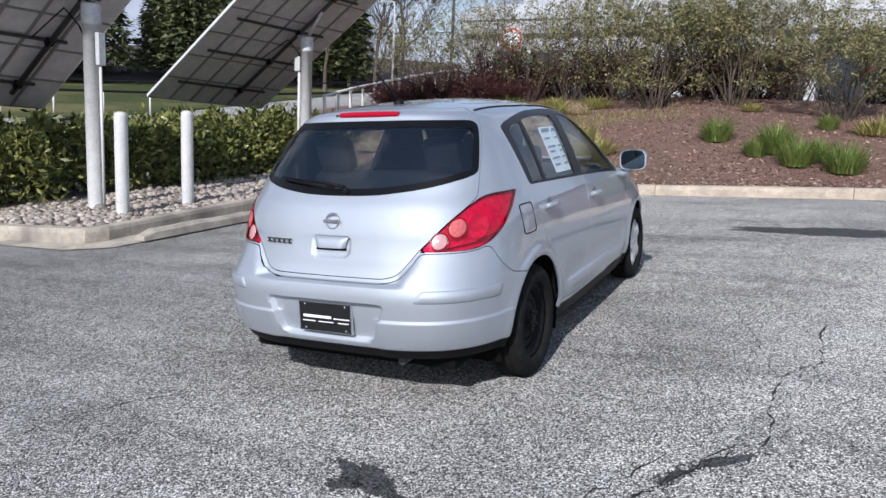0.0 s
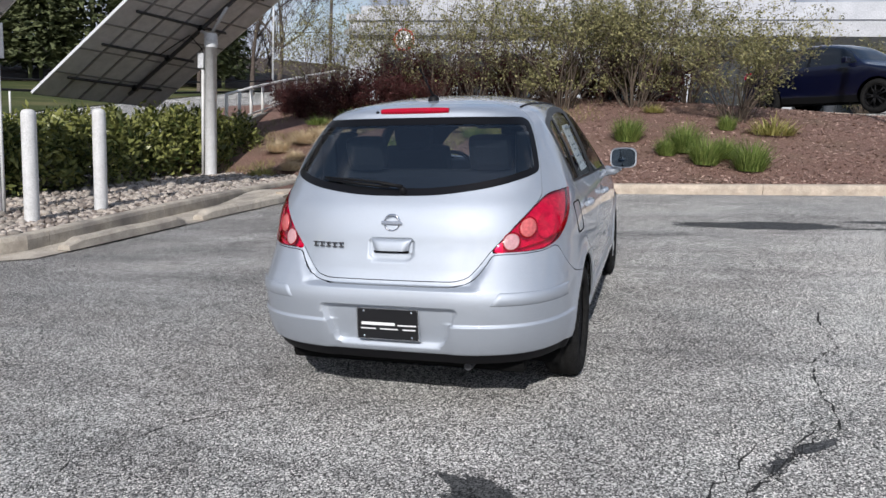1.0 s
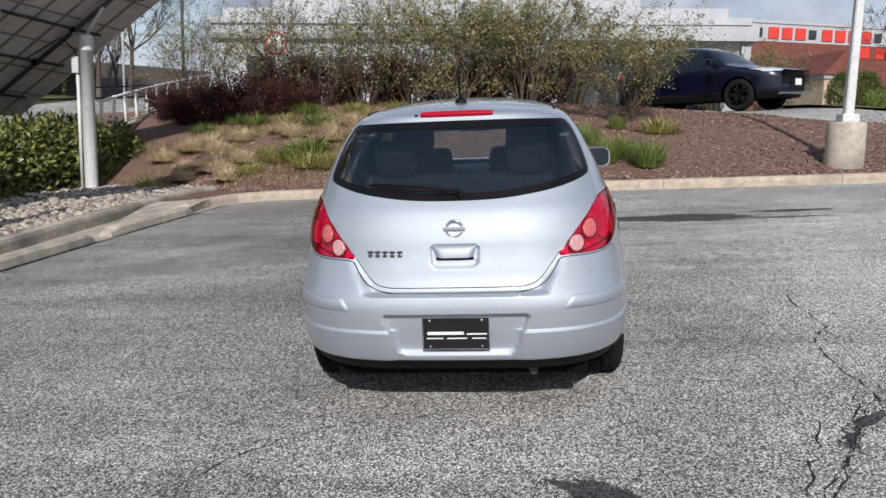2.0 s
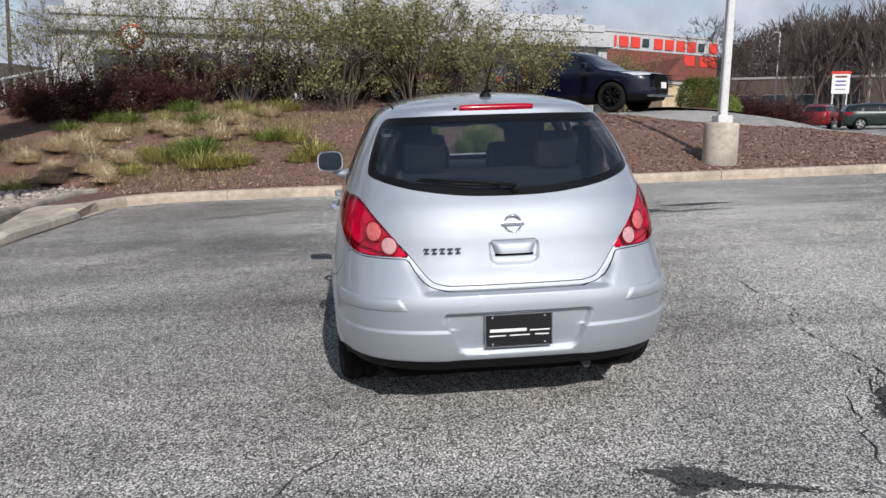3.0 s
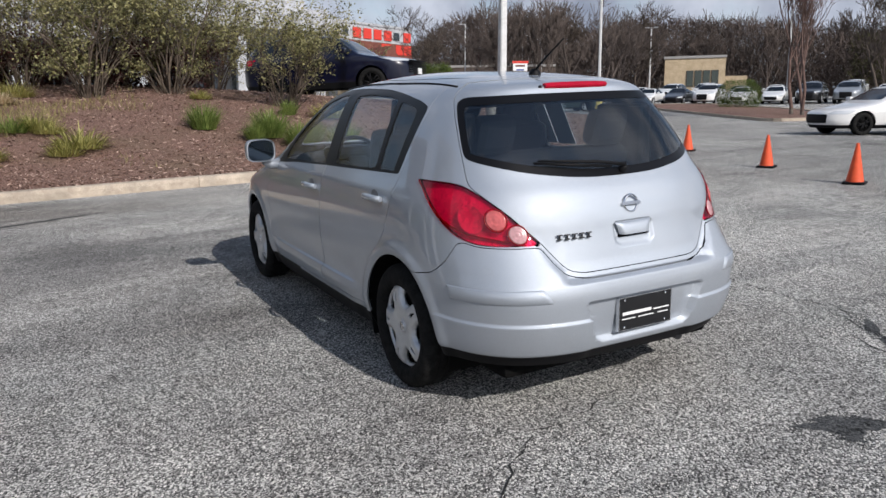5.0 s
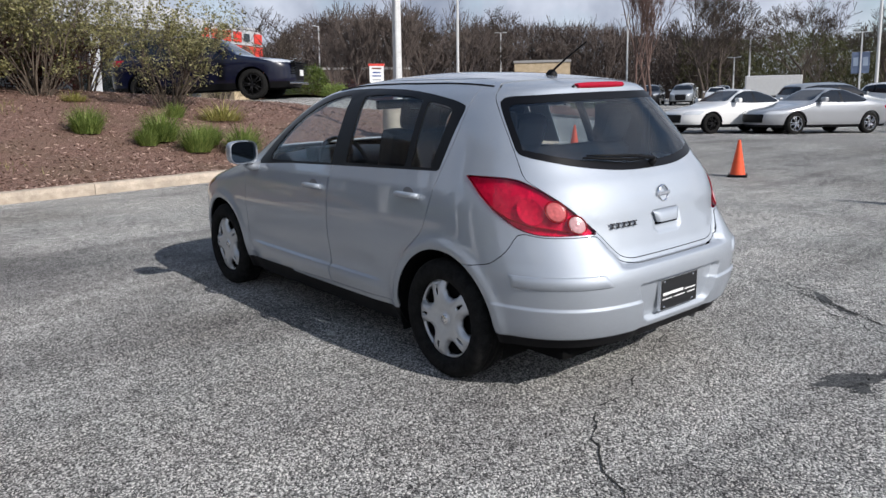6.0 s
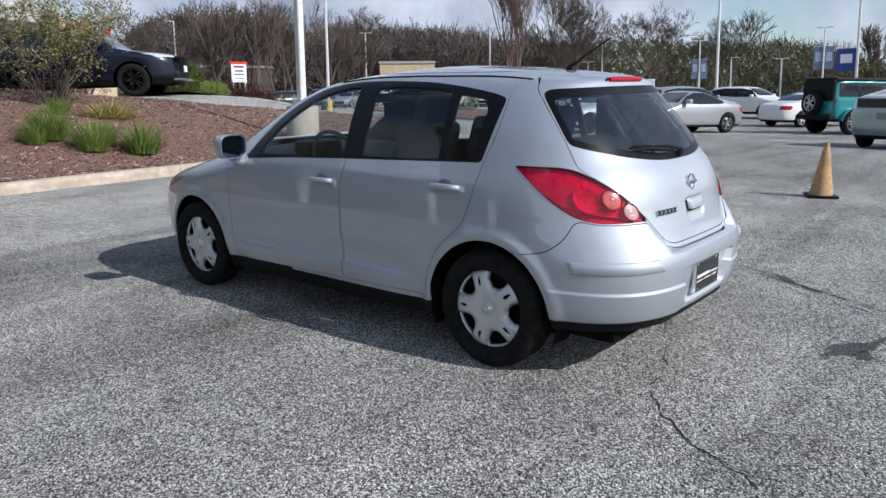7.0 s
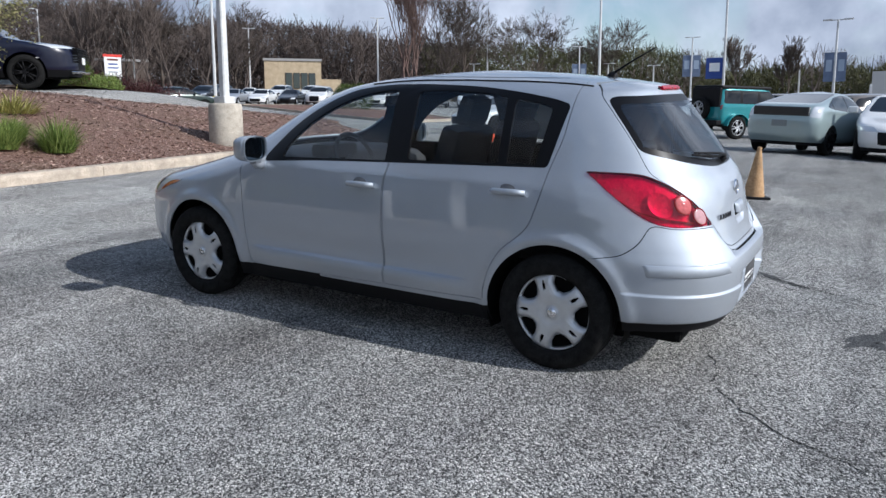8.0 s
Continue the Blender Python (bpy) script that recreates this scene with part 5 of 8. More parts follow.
pl.new(ramp.outputs["Color"], pb.inputs["Base Color"])
tagged(new("bark_chips", mesh_of("bark_chips", verts, faces, CHIPS)), "loose red-brown bark chips scattered over the bank", "bark chips", kind="stuff")

# ---- cracks and stains in the asphalt ----
def crack(points, width, seed):
    """A jagged open crack along a line of the lot."""
    r = random.Random(seed)
    line = []
    for (x0, y0), (x1, y1) in zip(points, points[1:]):
        n = max(2, int(math.hypot(x1 - x0, y1 - y0) / .05))
        for k in range(n):
            t = k / n
            line.append((x0 + (x1 - x0) * t + r.uniform(-.018, .018), y0 + (y1 - y0) * t + r.uniform(-.018, .018)))
    line.append(points[-1])
    bm = bmesh.new()
    rows = []
    for k, (x, y) in enumerate(line):
        w = width * .85 * max(.12, r.uniform(-.1, 1.0)) * min(1, .2 + k * .2, .2 + (len(line) - 1 - k) * .2)
        q = line[min(k + 1, len(line) - 1)], line[max(k - 1, 0)]
        d = Vector((q[0][0] - q[1][0], q[0][1] - q[1][1])).normalized()
        rows.append([G(x - d.y * w, y + d.x * w, .003), G(x + d.y * w, y - d.x * w, .003)])
    loft(bm, rows, False)
    ob = part("crack", bm, TAR, ground)


crack([(1.30, 3.25), (1.47, 3.63), (1.58, 3.85), (1.70, 4.12), (1.84, 4.25)], .008, 1)
crack([(1.95, 4.16), (2.03, 4.3), (2.05, 4.42), (2.04, 4.76), (2.06, 5.19), (2.16, 5.4), (2.27, 5.52), (2.26, 6.02), (2.3, 6.5)], .011, 2)
crack([(2.06, 5.19), (1.95, 5.6), (1.87, 6.0), (1.7, 6.6)], .005, 3)
crack([(2.27, 5.52), (2.8, 5.6), (3.3, 5.4)], .005, 4)
crack([(2.0, 4.48), (1.75, 3.89), (1.47, 3.38), (1.30, 2.9)], .007, 5)
crack([(.12, 4.19), (-.05, 4.15), (-.23, 4.07), (-.40, 4.02), (-.57, 4.03), (-.82, 3.82), (-1.02, 3.6), (-1.16, 3.26)], .007, 6)
crack([(2.05, 4.45), (1.2, 4.6), (.4, 4.35), (.12, 4.19)], .005, 7)
crack([(-1.2, 4.1), (-1.6, 4.4), (-1.75, 4.8)], .003, 8)
crack([(6.0, 5.0), (6.8, 4.0), (7.6, 3.0)], .010, 9)
crack([(6.0, 6.4), (7.4, 5.6), (9.0, 5.2)], .008, 10)
crack([(-1.15, 2.72), (-1.75, 2.95), (-2.3, 3.3)], .004, 11)
crack([(-1.15, 2.86), (-1.15, 3.03), (-1.19, 3.27), (-1.07, 3.41)], .007, 12)
crack([(2.1, 4.43), (1.88, 4.12), (1.7, 3.77), (1.49, 3.49), (1.36, 3.25)], .009, 14)
crack([(4.2, 7.4), (5.2, 6.7), (6.2, 6.5), (7.6, 6.9)], .008, 13)


def stain(x, y, rx, ry, turn, seed):
    """A dark oily patch with a ragged edge."""
    bm = bmesh.new()
    mid = bm.verts.new(G(x, y, .002))
    ring = []
    for k in range(150):
        a = 2 * math.pi * k / 150
        q = 1 + .45 * noise.noise(Vector((1.2 * math.cos(a), 1.2 * math.sin(a), seed))) + .25 * noise.noise(Vector((4 * math.cos(a), 4 * math.sin(a), seed))) + .16 * noise.noise(Vector((14 * math.cos(a), 14 * math.sin(a), seed)))
        u, v = rx * q * math.cos(a), ry * q * math.sin(a)
        ring.append(bm.verts.new(G(x + u * math.cos(turn) - v * math.sin(turn), y + u * math.sin(turn) + v * math.cos(turn), .002)))
    for k in range(150):
        bm.faces.new((mid, ring[k], ring[(k + 1) % 150]))
    spatter = random.Random(seed)
    for _ in range(46):
        a, q, s = spatter.uniform(0, 6.3), spatter.uniform(.95, 1.75), spatter.uniform(.003, .011)
        u, v = rx * q * math.cos(a), ry * q * math.sin(a)
        cx, cy = x + u * math.cos(turn) - v * math.sin(turn), y + u * math.sin(turn) + v * math.cos(turn)
        bm.faces.new([bm.verts.new(G(cx + s * spatter.uniform(.6, 1.4) * math.cos(t), cy + s * spatter.uniform(.5, 1.2) * math.sin(t), .002)) for t in (0, 1.05, 2.1, 3.14, 4.2, 5.2)])
    part("oil_stain", bm, STAIN, ground)


stain(.60, 3.38, .20, .075, -.5, 1)
stain(.53, 3.30, .06, .05, .2, 9)
stain(.86, 3.27, .13, .020, -.3, 8)
crack([(.92, 3.25), (1.08, 3.2), (1.25, 3.14), (1.36, 3.12)], .005, 15)
stain(1.90, 4.08, .15, .035, .7, 2)
stain(2.3, 10.35, 1.0, .30, .05, 3)
stain(3.9, 10.75, .5, .12, .1, 7)
stain(1.72, 3.86, .09, .025, 1.0, 4)
stain(3.6, 10.2, .6, .05, .1, 5)
stain(-2.3, 11.6, .8, .05, .35, 6)


# ---- bollards, posts and solar trackers ----
def bollard(x, y):
    bm = bmesh.new()
    add_lathe(bm, [(.09, 0), (.092, .05), (.09, 1.34), (.088, 1.385), (.075, 1.415), (.045, 1.432), (0, 1.436)], 28)
    solo("bollard", bm, WHITE_PAINT, upright(x, y, .16, 0, False), "white round-topped bollard standing among river stones", "bollard", "bollards before the solar posts")


bollard(-6.55, 8.42)
bollard(-6.53, 9.64)
SLOPE, ACROSS = Vector((.814, -.073, .576)).normalized(), Vector((.184, .980, -.035)).normalized()


def solar_tracker(x, y, radius, half_long, half_wide, box, aside):
    m = upright(x, y, .15, 0, False)
    t = thing("solar_tracker", m, "tilted solar panel table on a white steel post", "solar panel", "solar trackers")
    bm = bmesh.new()
    add_lathe(bm, [(radius, 0), (radius, 2.72), (radius * 1.04, 2.72), (radius * 1.04, 3.02), (radius * .9, 3.04)], 28)
    part("post", bm, WHITE_PAINT, t, "white painted steel post")
    bm = bmesh.new()
    add_lathe(bm, [(radius * 1.1, 2.74), (radius * 1.12, 2.76), (radius * 1.12, 3.0), (radius * 1.1, 3.02)], 24)
    for k in range(4):
        for z in (2.82, 2.92):
            a = k * math.pi / 2 + .4
            add_lathe(bm, [(0, .012), (.014, .010), (.016, 0)], 8, "Z", Matrix.Translation((radius * 1.11 * math.cos(a), radius * 1.11 * math.sin(a), z)) @ Matrix.Rotation(a, 4, "Z") @ Matrix.Rotation(math.pi / 2, 4, "Y"))
    part("post_collar", bm, GALVANISED, t, "bolted steel collar")
    up = SLOPE.cross(ACROSS).normalized()
    frame_m = Matrix((SLOPE, ACROSS, up)).transposed().to_4x4()
    frame_m.translation = Vector((0, 0, 3.42)) + ACROSS * aside - SLOPE * .17
    table = part("panel_table", add_box(bmesh.new(), -half_long, half_long, -half_wide, half_wide, .06, .10, frame_m), [PANEL_BACK], t, "dark underside of solar panels")
    part("panel_face", add_box(bmesh.new(), -half_long + .02, half_long - .02, -half_wide + .02, half_wide - .02, .101, .106, frame_m), PANEL_FACE, table)
    for y0, y1 in ((-half_wide - .02, -half_wide), (half_wide, half_wide + .02)):
        part("edge_frame", add_box(bmesh.new(), -half_long, half_long, y0, y1, .05, .11, frame_m), ALUMINIUM, table, "bright aluminium edge")
    for x0 in (-half_long - .02, half_long):
        part("edge_frame", add_box(bmesh.new(), x0, x0 + .02, -half_wide, half_wide, .05, .11, frame_m), PANEL_LINE, table)
    cells = 6
    for k in range(1, cells):
        v = -half_wide + 2 * half_wide * k / cells
        part("module_seam", add_box(bmesh.new(), -half_long, half_long, v - .022, v + .022, .035, .06, frame_m), PANEL_LINE, table)
    for k in range(1, 8):
        u = -half_long + 2 * half_long * k / 8
        part("module_seam", add_box(bmesh.new(), u - .018, u + .018, -half_wide, half_wide, .042, .0605, frame_m), PANEL_LINE, table)
    part("torque_tube", add_tube(bmesh.new(), [frame_m @ Vector((-half_long * .85, .1 - aside, -.04)), frame_m @ Vector((half_long * .85, .1 - aside, -.04))], .045, 10), DARK_STEEL, t, "dark steel tube under the panels")
    for u in (-.78, -.42, -.08, .3, .68):
        rail = part("cross_rail", add_box(bmesh.new(), u * half_long - .02, u * half_long + .02, -half_wide * .8, half_wide * .72, -.01, .035, frame_m), DARK_STEEL, t)
        part("clamp", add_box(bmesh.new(), u * half_long - .06, u * half_long + .06, .04 - aside, .16 - aside, -.08, .03, frame_m, .02), BLACK, rail)
    for sx in (-.5, .45):
        part("brace", add_tube(bmesh.new(), [(0, 0, 3.0), frame_m @ Vector((sx + .17, .1 - aside, -.02))], .035, 8), GALVANISED, t)
    part("cable", add_tube(bmesh.new(), [frame_m @ Vector((-1.3, -.2 - aside, -.03)), (-.45, -.1, 2.98), (-.2, -.05, 2.72), (-radius - .06, 0, 2.6)], .012, 6), BLACK, t)
    if box:
        part("junction_box", box_bm(-radius - .15, -radius - .01, -.08, .08, 2.30, 2.62, .012), GALVANISED, t, "grey electric box on the post")
        part("conduit", add_tube(bmesh.new(), [(-radius - .07, 0, 2.3), (-radius - .07, 0, .02)], .035, 10), WHITE_PAINT, t)
    else:
        part("junction_box", box_bm(radius + .01, radius + .09, -.06, .06, 2.15, 2.62, .01), GALVANISED, t)
        part("conduit", add_tube(bmesh.new(), [(radius + .04, 0, 2.2), (radius + .04, 0, .02)], .022, 8), WHITE_PAINT, t)


solar_tracker(-8.30, 15.10, .125, 3.22, 1.62, True, -.30)
solar_tracker(-7.72, 8.95, .125, 3.22, 1.62, False, -.78)


# ---- light poles, cones, sign ----
def light_pole(x, y, h, base, tall, r=.07, heads=1, turn=0.0, ground_h=True, head=True, plinth=None, label="", banner=None):
    m = upright(x, y, h, turn, ground_h)
    t = thing("light_pole", m, label or "tall white steel lot light pole", "light pole", "lot light poles")
    if base:
        bm = bmesh.new()
        add_lathe(bm, [(.31, -.25), (.31, .02), (.318, .06), (.312, .76), (.300, .80), (.285, .812), (0, .815)], 40)
        part("plinth", bm, OLD_CONCRETE, t, "stained round concrete plinth")
        part("base_cover", box_bm(-.14, .14, -.14, .14, .812, .95, .02), WHITE_PAINT, t)
    elif plinth:
        part("plinth", add_lathe(bmesh.new(), [(.30, -.3), (.30, .9), (.28, .94), (0, .94)], 24), plinth, t, "painted concrete plinth")
    z0 = .95 if base else .9 if plinth else 0
    bm = bmesh.new()
    c = .72 if base else .5
    rows = [[Vector((r * k * a, r * k * b, z)) for a, b in ((-1, -c), (-c, -1), (c, -1), (1, -c), (1, c), (c, 1), (-c, 1), (-1, c))] for z, k in ((z0 - .05, 1), (tall, .62))]
    made = loft(bm, rows, False, close=True)
    bm.faces.new(made[1])
    part("shaft", bm, WHITE_PAINT, t)
    if head:
        for k in range(heads):
            s = 1 if k == 0 else -1
            arm = part("arm", add_box(bmesh.new(), min(0, s * .5), max(0, s * .5), -.03, .03, tall - .05, tall + .02), WHITE_PAINT, t)
            part("lamp_head", add_box(bmesh.new(), min(s * .35, s * .95), max(s * .35, s * .95), -.16, .16, tall - .03, tall + .07, None, .03), GALVANISED, t, "flat grey lamp head")
    if banner:
        w, z0b, z1b, mat_b, both = banner
        for s in ((-1, 1) if both else (1,)):
            fl = part("banner", add_box(bmesh.new(), min(s * .08, s * (.08 + w)), max(s * .08, s * (.08 + w)), -.01, .01, z0b, z1b), mat_b, t, "printed blue banner")
            part("banner_print", add_box(bmesh.new(), min(s * (.08 + w * .2), s * (.08 + w * .8)), max(s * (.08 + w * .2), s * (.08 + w * .8)), -.014, .014, z0b + (z1b - z0b) * .35, z0b + (z1b - z0b) * .75), plain("banner_print", (.35, .42, .52), .7) if both else PLATE_WHITE, fl)
            part("banner_arm", add_tube(bmesh.new(), [(0, 0, z1b), (s * (.1 + w), 0, z1b)], .015, 6), GALVANISED, t)
    return t


light_pole(5.94, 14.30, .17, True, 9.0, .075, ground_h=False, label="white square light pole on a round concrete plinth", head=True, heads=2)
CONE_ORANGE = plain("cone_orange", (.72, .09, .025), .55, mottle=.25, scale=12)
CONE_WORN = textured("faded_cone", (.34, .20, .10), (.55, .36, .20), 10, .85, .2, 60, ((.2, .15, .1), 5, .5, .7))


def traffic_cone(x, y, tall, material, label, lean=0.0):
    t = thing("traffic_cone", resting(x, y, 0, 25) @ pose(0, 0, 0, lean, 0, 0), label, "traffic cone", "traffic cones in the lot")
    k = tall / .71
    part("cone_base", add_box(bmesh.new(), -.18 * k, .18 * k, -.18 * k, .18 * k, 0, .035, None, .012), BLACK, t, "black rubber base")
    bm = bmesh.new()
    add_lathe(bm, [(.145 * k, .035), (.14 * k, .05), (.135 * k, .07), (.030 * k, tall - .03), (.028 * k, tall), (.018 * k, tall), (.018 * k, tall - .08)], 28)
    part("cone_body", bm, material, t)


traffic_cone(9.15, 12.42, .52, CONE_ORANGE, "bright orange traffic cone on the asphalt")
traffic_cone(7.95, 9.62, .52, CONE_ORANGE, "bright orange traffic cone on the asphalt")
traffic_cone(7.25, 7.68, .54, CONE_ORANGE, "bright orange traffic cone on the asphalt")
traffic_cone(6.15, 4.86, .67, CONE_WORN, "old faded brown traffic cone on the asphalt", 1.5)


# ---- plants ----
def twig_net(rnd, base, way, length, radius, depth, verts, faces, tips, bend=.35, split=(2, 3), sides=4, up=.1):
    """A branch that bends and forks; adds tapered tubes to verts and faces, and its ends to tips."""
    p, d = Vector(base), Vector(way).normalized()
    segs = 3 if depth > 0 else 2
    ring0 = None
    for k in range(segs + 1):
        r = radius * (1 - .55 * k / segs)
        a = d.orthogonal().normalized()
        b = d.cross(a)
        o = len(verts)
        for j in range(sides):
            t = 2 * math.pi * j / sides
            verts.append(p + r * (math.cos(t) * a + math.sin(t) * b))
        if ring0 is not None:
            for j in range(sides):
                faces.append((ring0 + j, ring0 + (j + 1) % sides, o + (j + 1) % sides, o + j))
        ring0 = o
        if k < segs:
            tips.append((p.copy(), d.copy(), depth))
            p = p + d * (length / segs)
            d = (d + Vector((rnd.gauss(0, bend), rnd.gauss(0, bend), rnd.gauss(0, bend) + up)) * .4).normalized()
    tips.append((p.copy(), d.copy(), depth))
    if depth > 0:
        for _ in range(rnd.randint(*split)):
            nd = (d + Vector((rnd.gauss(0, .55), rnd.gauss(0, .55), rnd.gauss(0, .3) + up))).normalized()
            twig_net(rnd, p - d * length * rnd.uniform(0, .45), nd, length * rnd.uniform(.55, .8), radius * .5, depth - 1, verts, faces, tips, bend, split, max(3, sides - 1), up)


def leaf_quads(rnd, spots, size, spread, verts, faces, droop=0.0, slim=.45):
    for p, d in spots:
        q = p + Vector((rnd.gauss(0, spread), rnd.gauss(0, spread), rnd.gauss(0, spread)))
        a = Vector((rnd.gauss(0, 1), rnd.gauss(0, 1), rnd.gauss(0, .7) - droop)).normalized()
        b = a.cross(Vector((rnd.gauss(0, 1), rnd.gauss(0, 1), rnd.gauss(0, 1)))).normalized()
        s = size * rnd.uniform(.6, 1.3)
        o = len(verts)
        verts += [q, q + a * s * .5 + b * s * slim * .5, q + a * s, q + a * s * .5 - b * s * slim * .5]
        faces.append((o, o + 1, o + 2, o + 3))


SPRING_LEAF = leafy("spring_leaf", (.065, .070, .028), (.43, .40, .19), .5, .35)
LAUREL_LEAF = leafy("laurel_leaf", (.014, .030, .008), (.30, .31, .10), .3, .15)
RED_LEAF = leafy("barberry_leaf", (.032, .013, .013), (.095, .030, .028), .5, .2)
DARK_TWIG = textured("dark_stem", (.06, .047, .038), (.17, .135, .105), 20, .9, .2)
RED_TWIG = textured("red_twig", (.045, .022, .02), (.10, .055, .045), 20, .9, .2)
BLADE = leafy("grass_blade", (.085, .15, .03), (.36, .43, .13), .5, .3)
LIME_BLADE = leafy("lime_blade", (.20, .205, .05), (.62, .57, .22), .5, .3)
STRAW = leafy("dry_straw", (.44, .345, .21), (.88, .74, .52), .7, .2)
PINE = leafy("pine_needles", (.045, .060, .026), (.17, .19, .09), .6, .1)
BOX_LEAF = leafy("evergreen_leaf", (.03, .055, .012), (.13, .17, .035), .4, .15)


def shrub_meshes(seed, tall, wide, stems, leaves, leaf_mat, leaf_size, bark=TWIG, depth=2, low=0.0, stout=(.010, .020), tuft=1):
    """A shrub of many stems that fan out from one stool, fork and carry leaves in small tufts at their ends."""
    rnd = random.Random(seed)
    verts, faces, tips = [], [], []
    for k in range(stems):
        a, lean = rnd.uniform(0, 6.3), rnd.uniform(.05, 1) ** .8
        d = Vector((math.cos(a) * lean * wide, math.sin(a) * lean * wide, tall * rnd.uniform(.65, 1.05))).normalized()
        b = Vector((math.cos(a) * .25 * rnd.random(), math.sin(a) * .25 * rnd.random(), -.05))
        long = tall * rnd.uniform(.30, .46) * (1.25 if depth < 3 else 1.0) / max(d.z, .6)
        twig_net(rnd, b, d, long, rnd.uniform(*stout), depth, verts, faces, tips, .42, (2, 3), 4, .06)
    for k in range(stems // 2):
        a = rnd.uniform(0, 6.3)
        d = Vector((math.cos(a) * .9, math.sin(a) * .9, rnd.uniform(.4, 1.2))).normalized()
        twig_net(rnd, (.4 * rnd.random() * math.cos(a), .4 * rnd.random() * math.sin(a), -.03), d, tall * rnd.uniform(.14, .30), .009, 2 if depth > 2 else 1, verts, faces, tips, .4, (2, 3), 3, .1)
    me = mesh_of("stem", verts, faces, bark, True)
    lv, lf = [], []
    spots = [(p, d) for p, d, q in tips if q < min(depth, 2) and p.z > low]
    spots = [q for _ in range(leaves // tuft) for q in [rnd.choice(spots)] * tuft]
    leaf_quads(rnd, spots, leaf_size, .07 if tuft == 1 else .045, lv, lf, slim=.5)
    return me, mesh_of("leaves", lv, lf, leaf_mat)


def plant(name, m, meshes, label, category, group="", names=("stem", "leaves")):
    t = thing(name, m, label, category, group)
    for nm, me in zip(names, meshes):
        part(nm, me, None, t)
    return t


prnd = random.Random(21)
big = [shrub_meshes(40 + k, 3.1, 1.9, 24, 9400, SPRING_LEAF, .062, DARK_TWIG, 3, .4, (.014, .026), 4) for k in range(4)]
bare = [shrub_meshes(46 + k, 3.1, 1.9, 20, 4200, SPRING_LEAF, .056, DARK_TWIG, 3, .3, (.012, .022), 3) for k in range(2)]
lone = shrub_meshes(50, 2.5, 1.75, 24, 8200, SPRING_LEAF, .058, DARK_TWIG, 3, .45, (.012, .022), 4)
plant("shrub", on_bank(2.62, 17.75, -.03, 20) @ Matrix.Diagonal((1.05, 1.05, 1.08, 1)), lone, "leggy shrub with thin stems and pale spring leaves on mulch", "shrub", "shrubs along the bank")
for k, (x, y, s) in enumerate(((.45, 19.2, 1.0), (-1.2, 18.75, 1.06), (-2.4, 20.3, 1.05), (-3.7, 20.5, 1.1), (-5.0, 20.8, 1.1), (-6.3, 21.0, 1.1), (-7.6, 21.4, 1.0), (1.7, 20.6, 1.0), (-.5, 20.9, 1.1), (-8.6, 21.0, .95))):
    plant("shrub", on_bank(x, y, -.03, prnd.uniform(0, 360)) @ Matrix.Diagonal((s, s, s * prnd.uniform(1.0, 1.2), 1)), big[k % 4] if x > -2 else bare[k % 2], "tall leggy shrub with thin stems and pale spring leaves", "shrub", "shrubs along the bank")
for x, y, s in ((10.5, 33.3, 1.0), (8.5, 33.0, 1.05)):
    plant("shrub", upright(x, y, -.03, prnd.uniform(0, 360)) @ Matrix.Diagonal((s, s, s, 1)), big[2], "tall twiggy shrub before the white showroom", "shrub", "shrubs before the showroom")
barberry = [shrub_meshes(60 + k, 1.05, 1.2, 30, 7500, RED_LEAF, .055, RED_TWIG, 2) for k in range(2)]
for k, (x, y, s) in enumerate(((-8.1, 19.3, .85), (-7.1, 19.3, 1.0), (-6.2, 19.4, 1.0), (-5.3, 19.9, .75), (-8.8, 19.9, .8))):
    plant("barberry_shrub", on_bank(x, y, -.02, prnd.uniform(0, 360)) @ Matrix.Diagonal((s, s, s, 1)), barberry[k % 2], "low twiggy shrub with dark red leaves", "shrub", "red shrubs on the bank")
for x, y, s in ((-6.0, 21.7, 1.3), (-4.6, 21.5, 1.25), (-3.2, 21.4, 1.3), (-1.9, 21.3, 1.2), (-.6, 21.2, 1.3), (.8, 21.0, 1.2)):
    plant("barberry_shrub", on_bank(x, y, -.02, prnd.uniform(0, 360)) @ Matrix.Diagonal((s, s, s, 1)), barberry[1], "dark red-brown shrub behind the tall shrubs", "shrub", "red shrubs on the bank")
for x, y, s in ((13.4, 28.6, 1.35), (14.2, 28.1, 1.4), (15.0, 27.6, 1.3)):
    plant("barberry_shrub", upright(x, y, -.02, prnd.uniform(0, 360)) @ Matrix.Diagonal((s, s, s * .8, 1)), barberry[0], "low twiggy shrub with dark red leaves beside the drive", "shrub", "red shrubs by the drive")


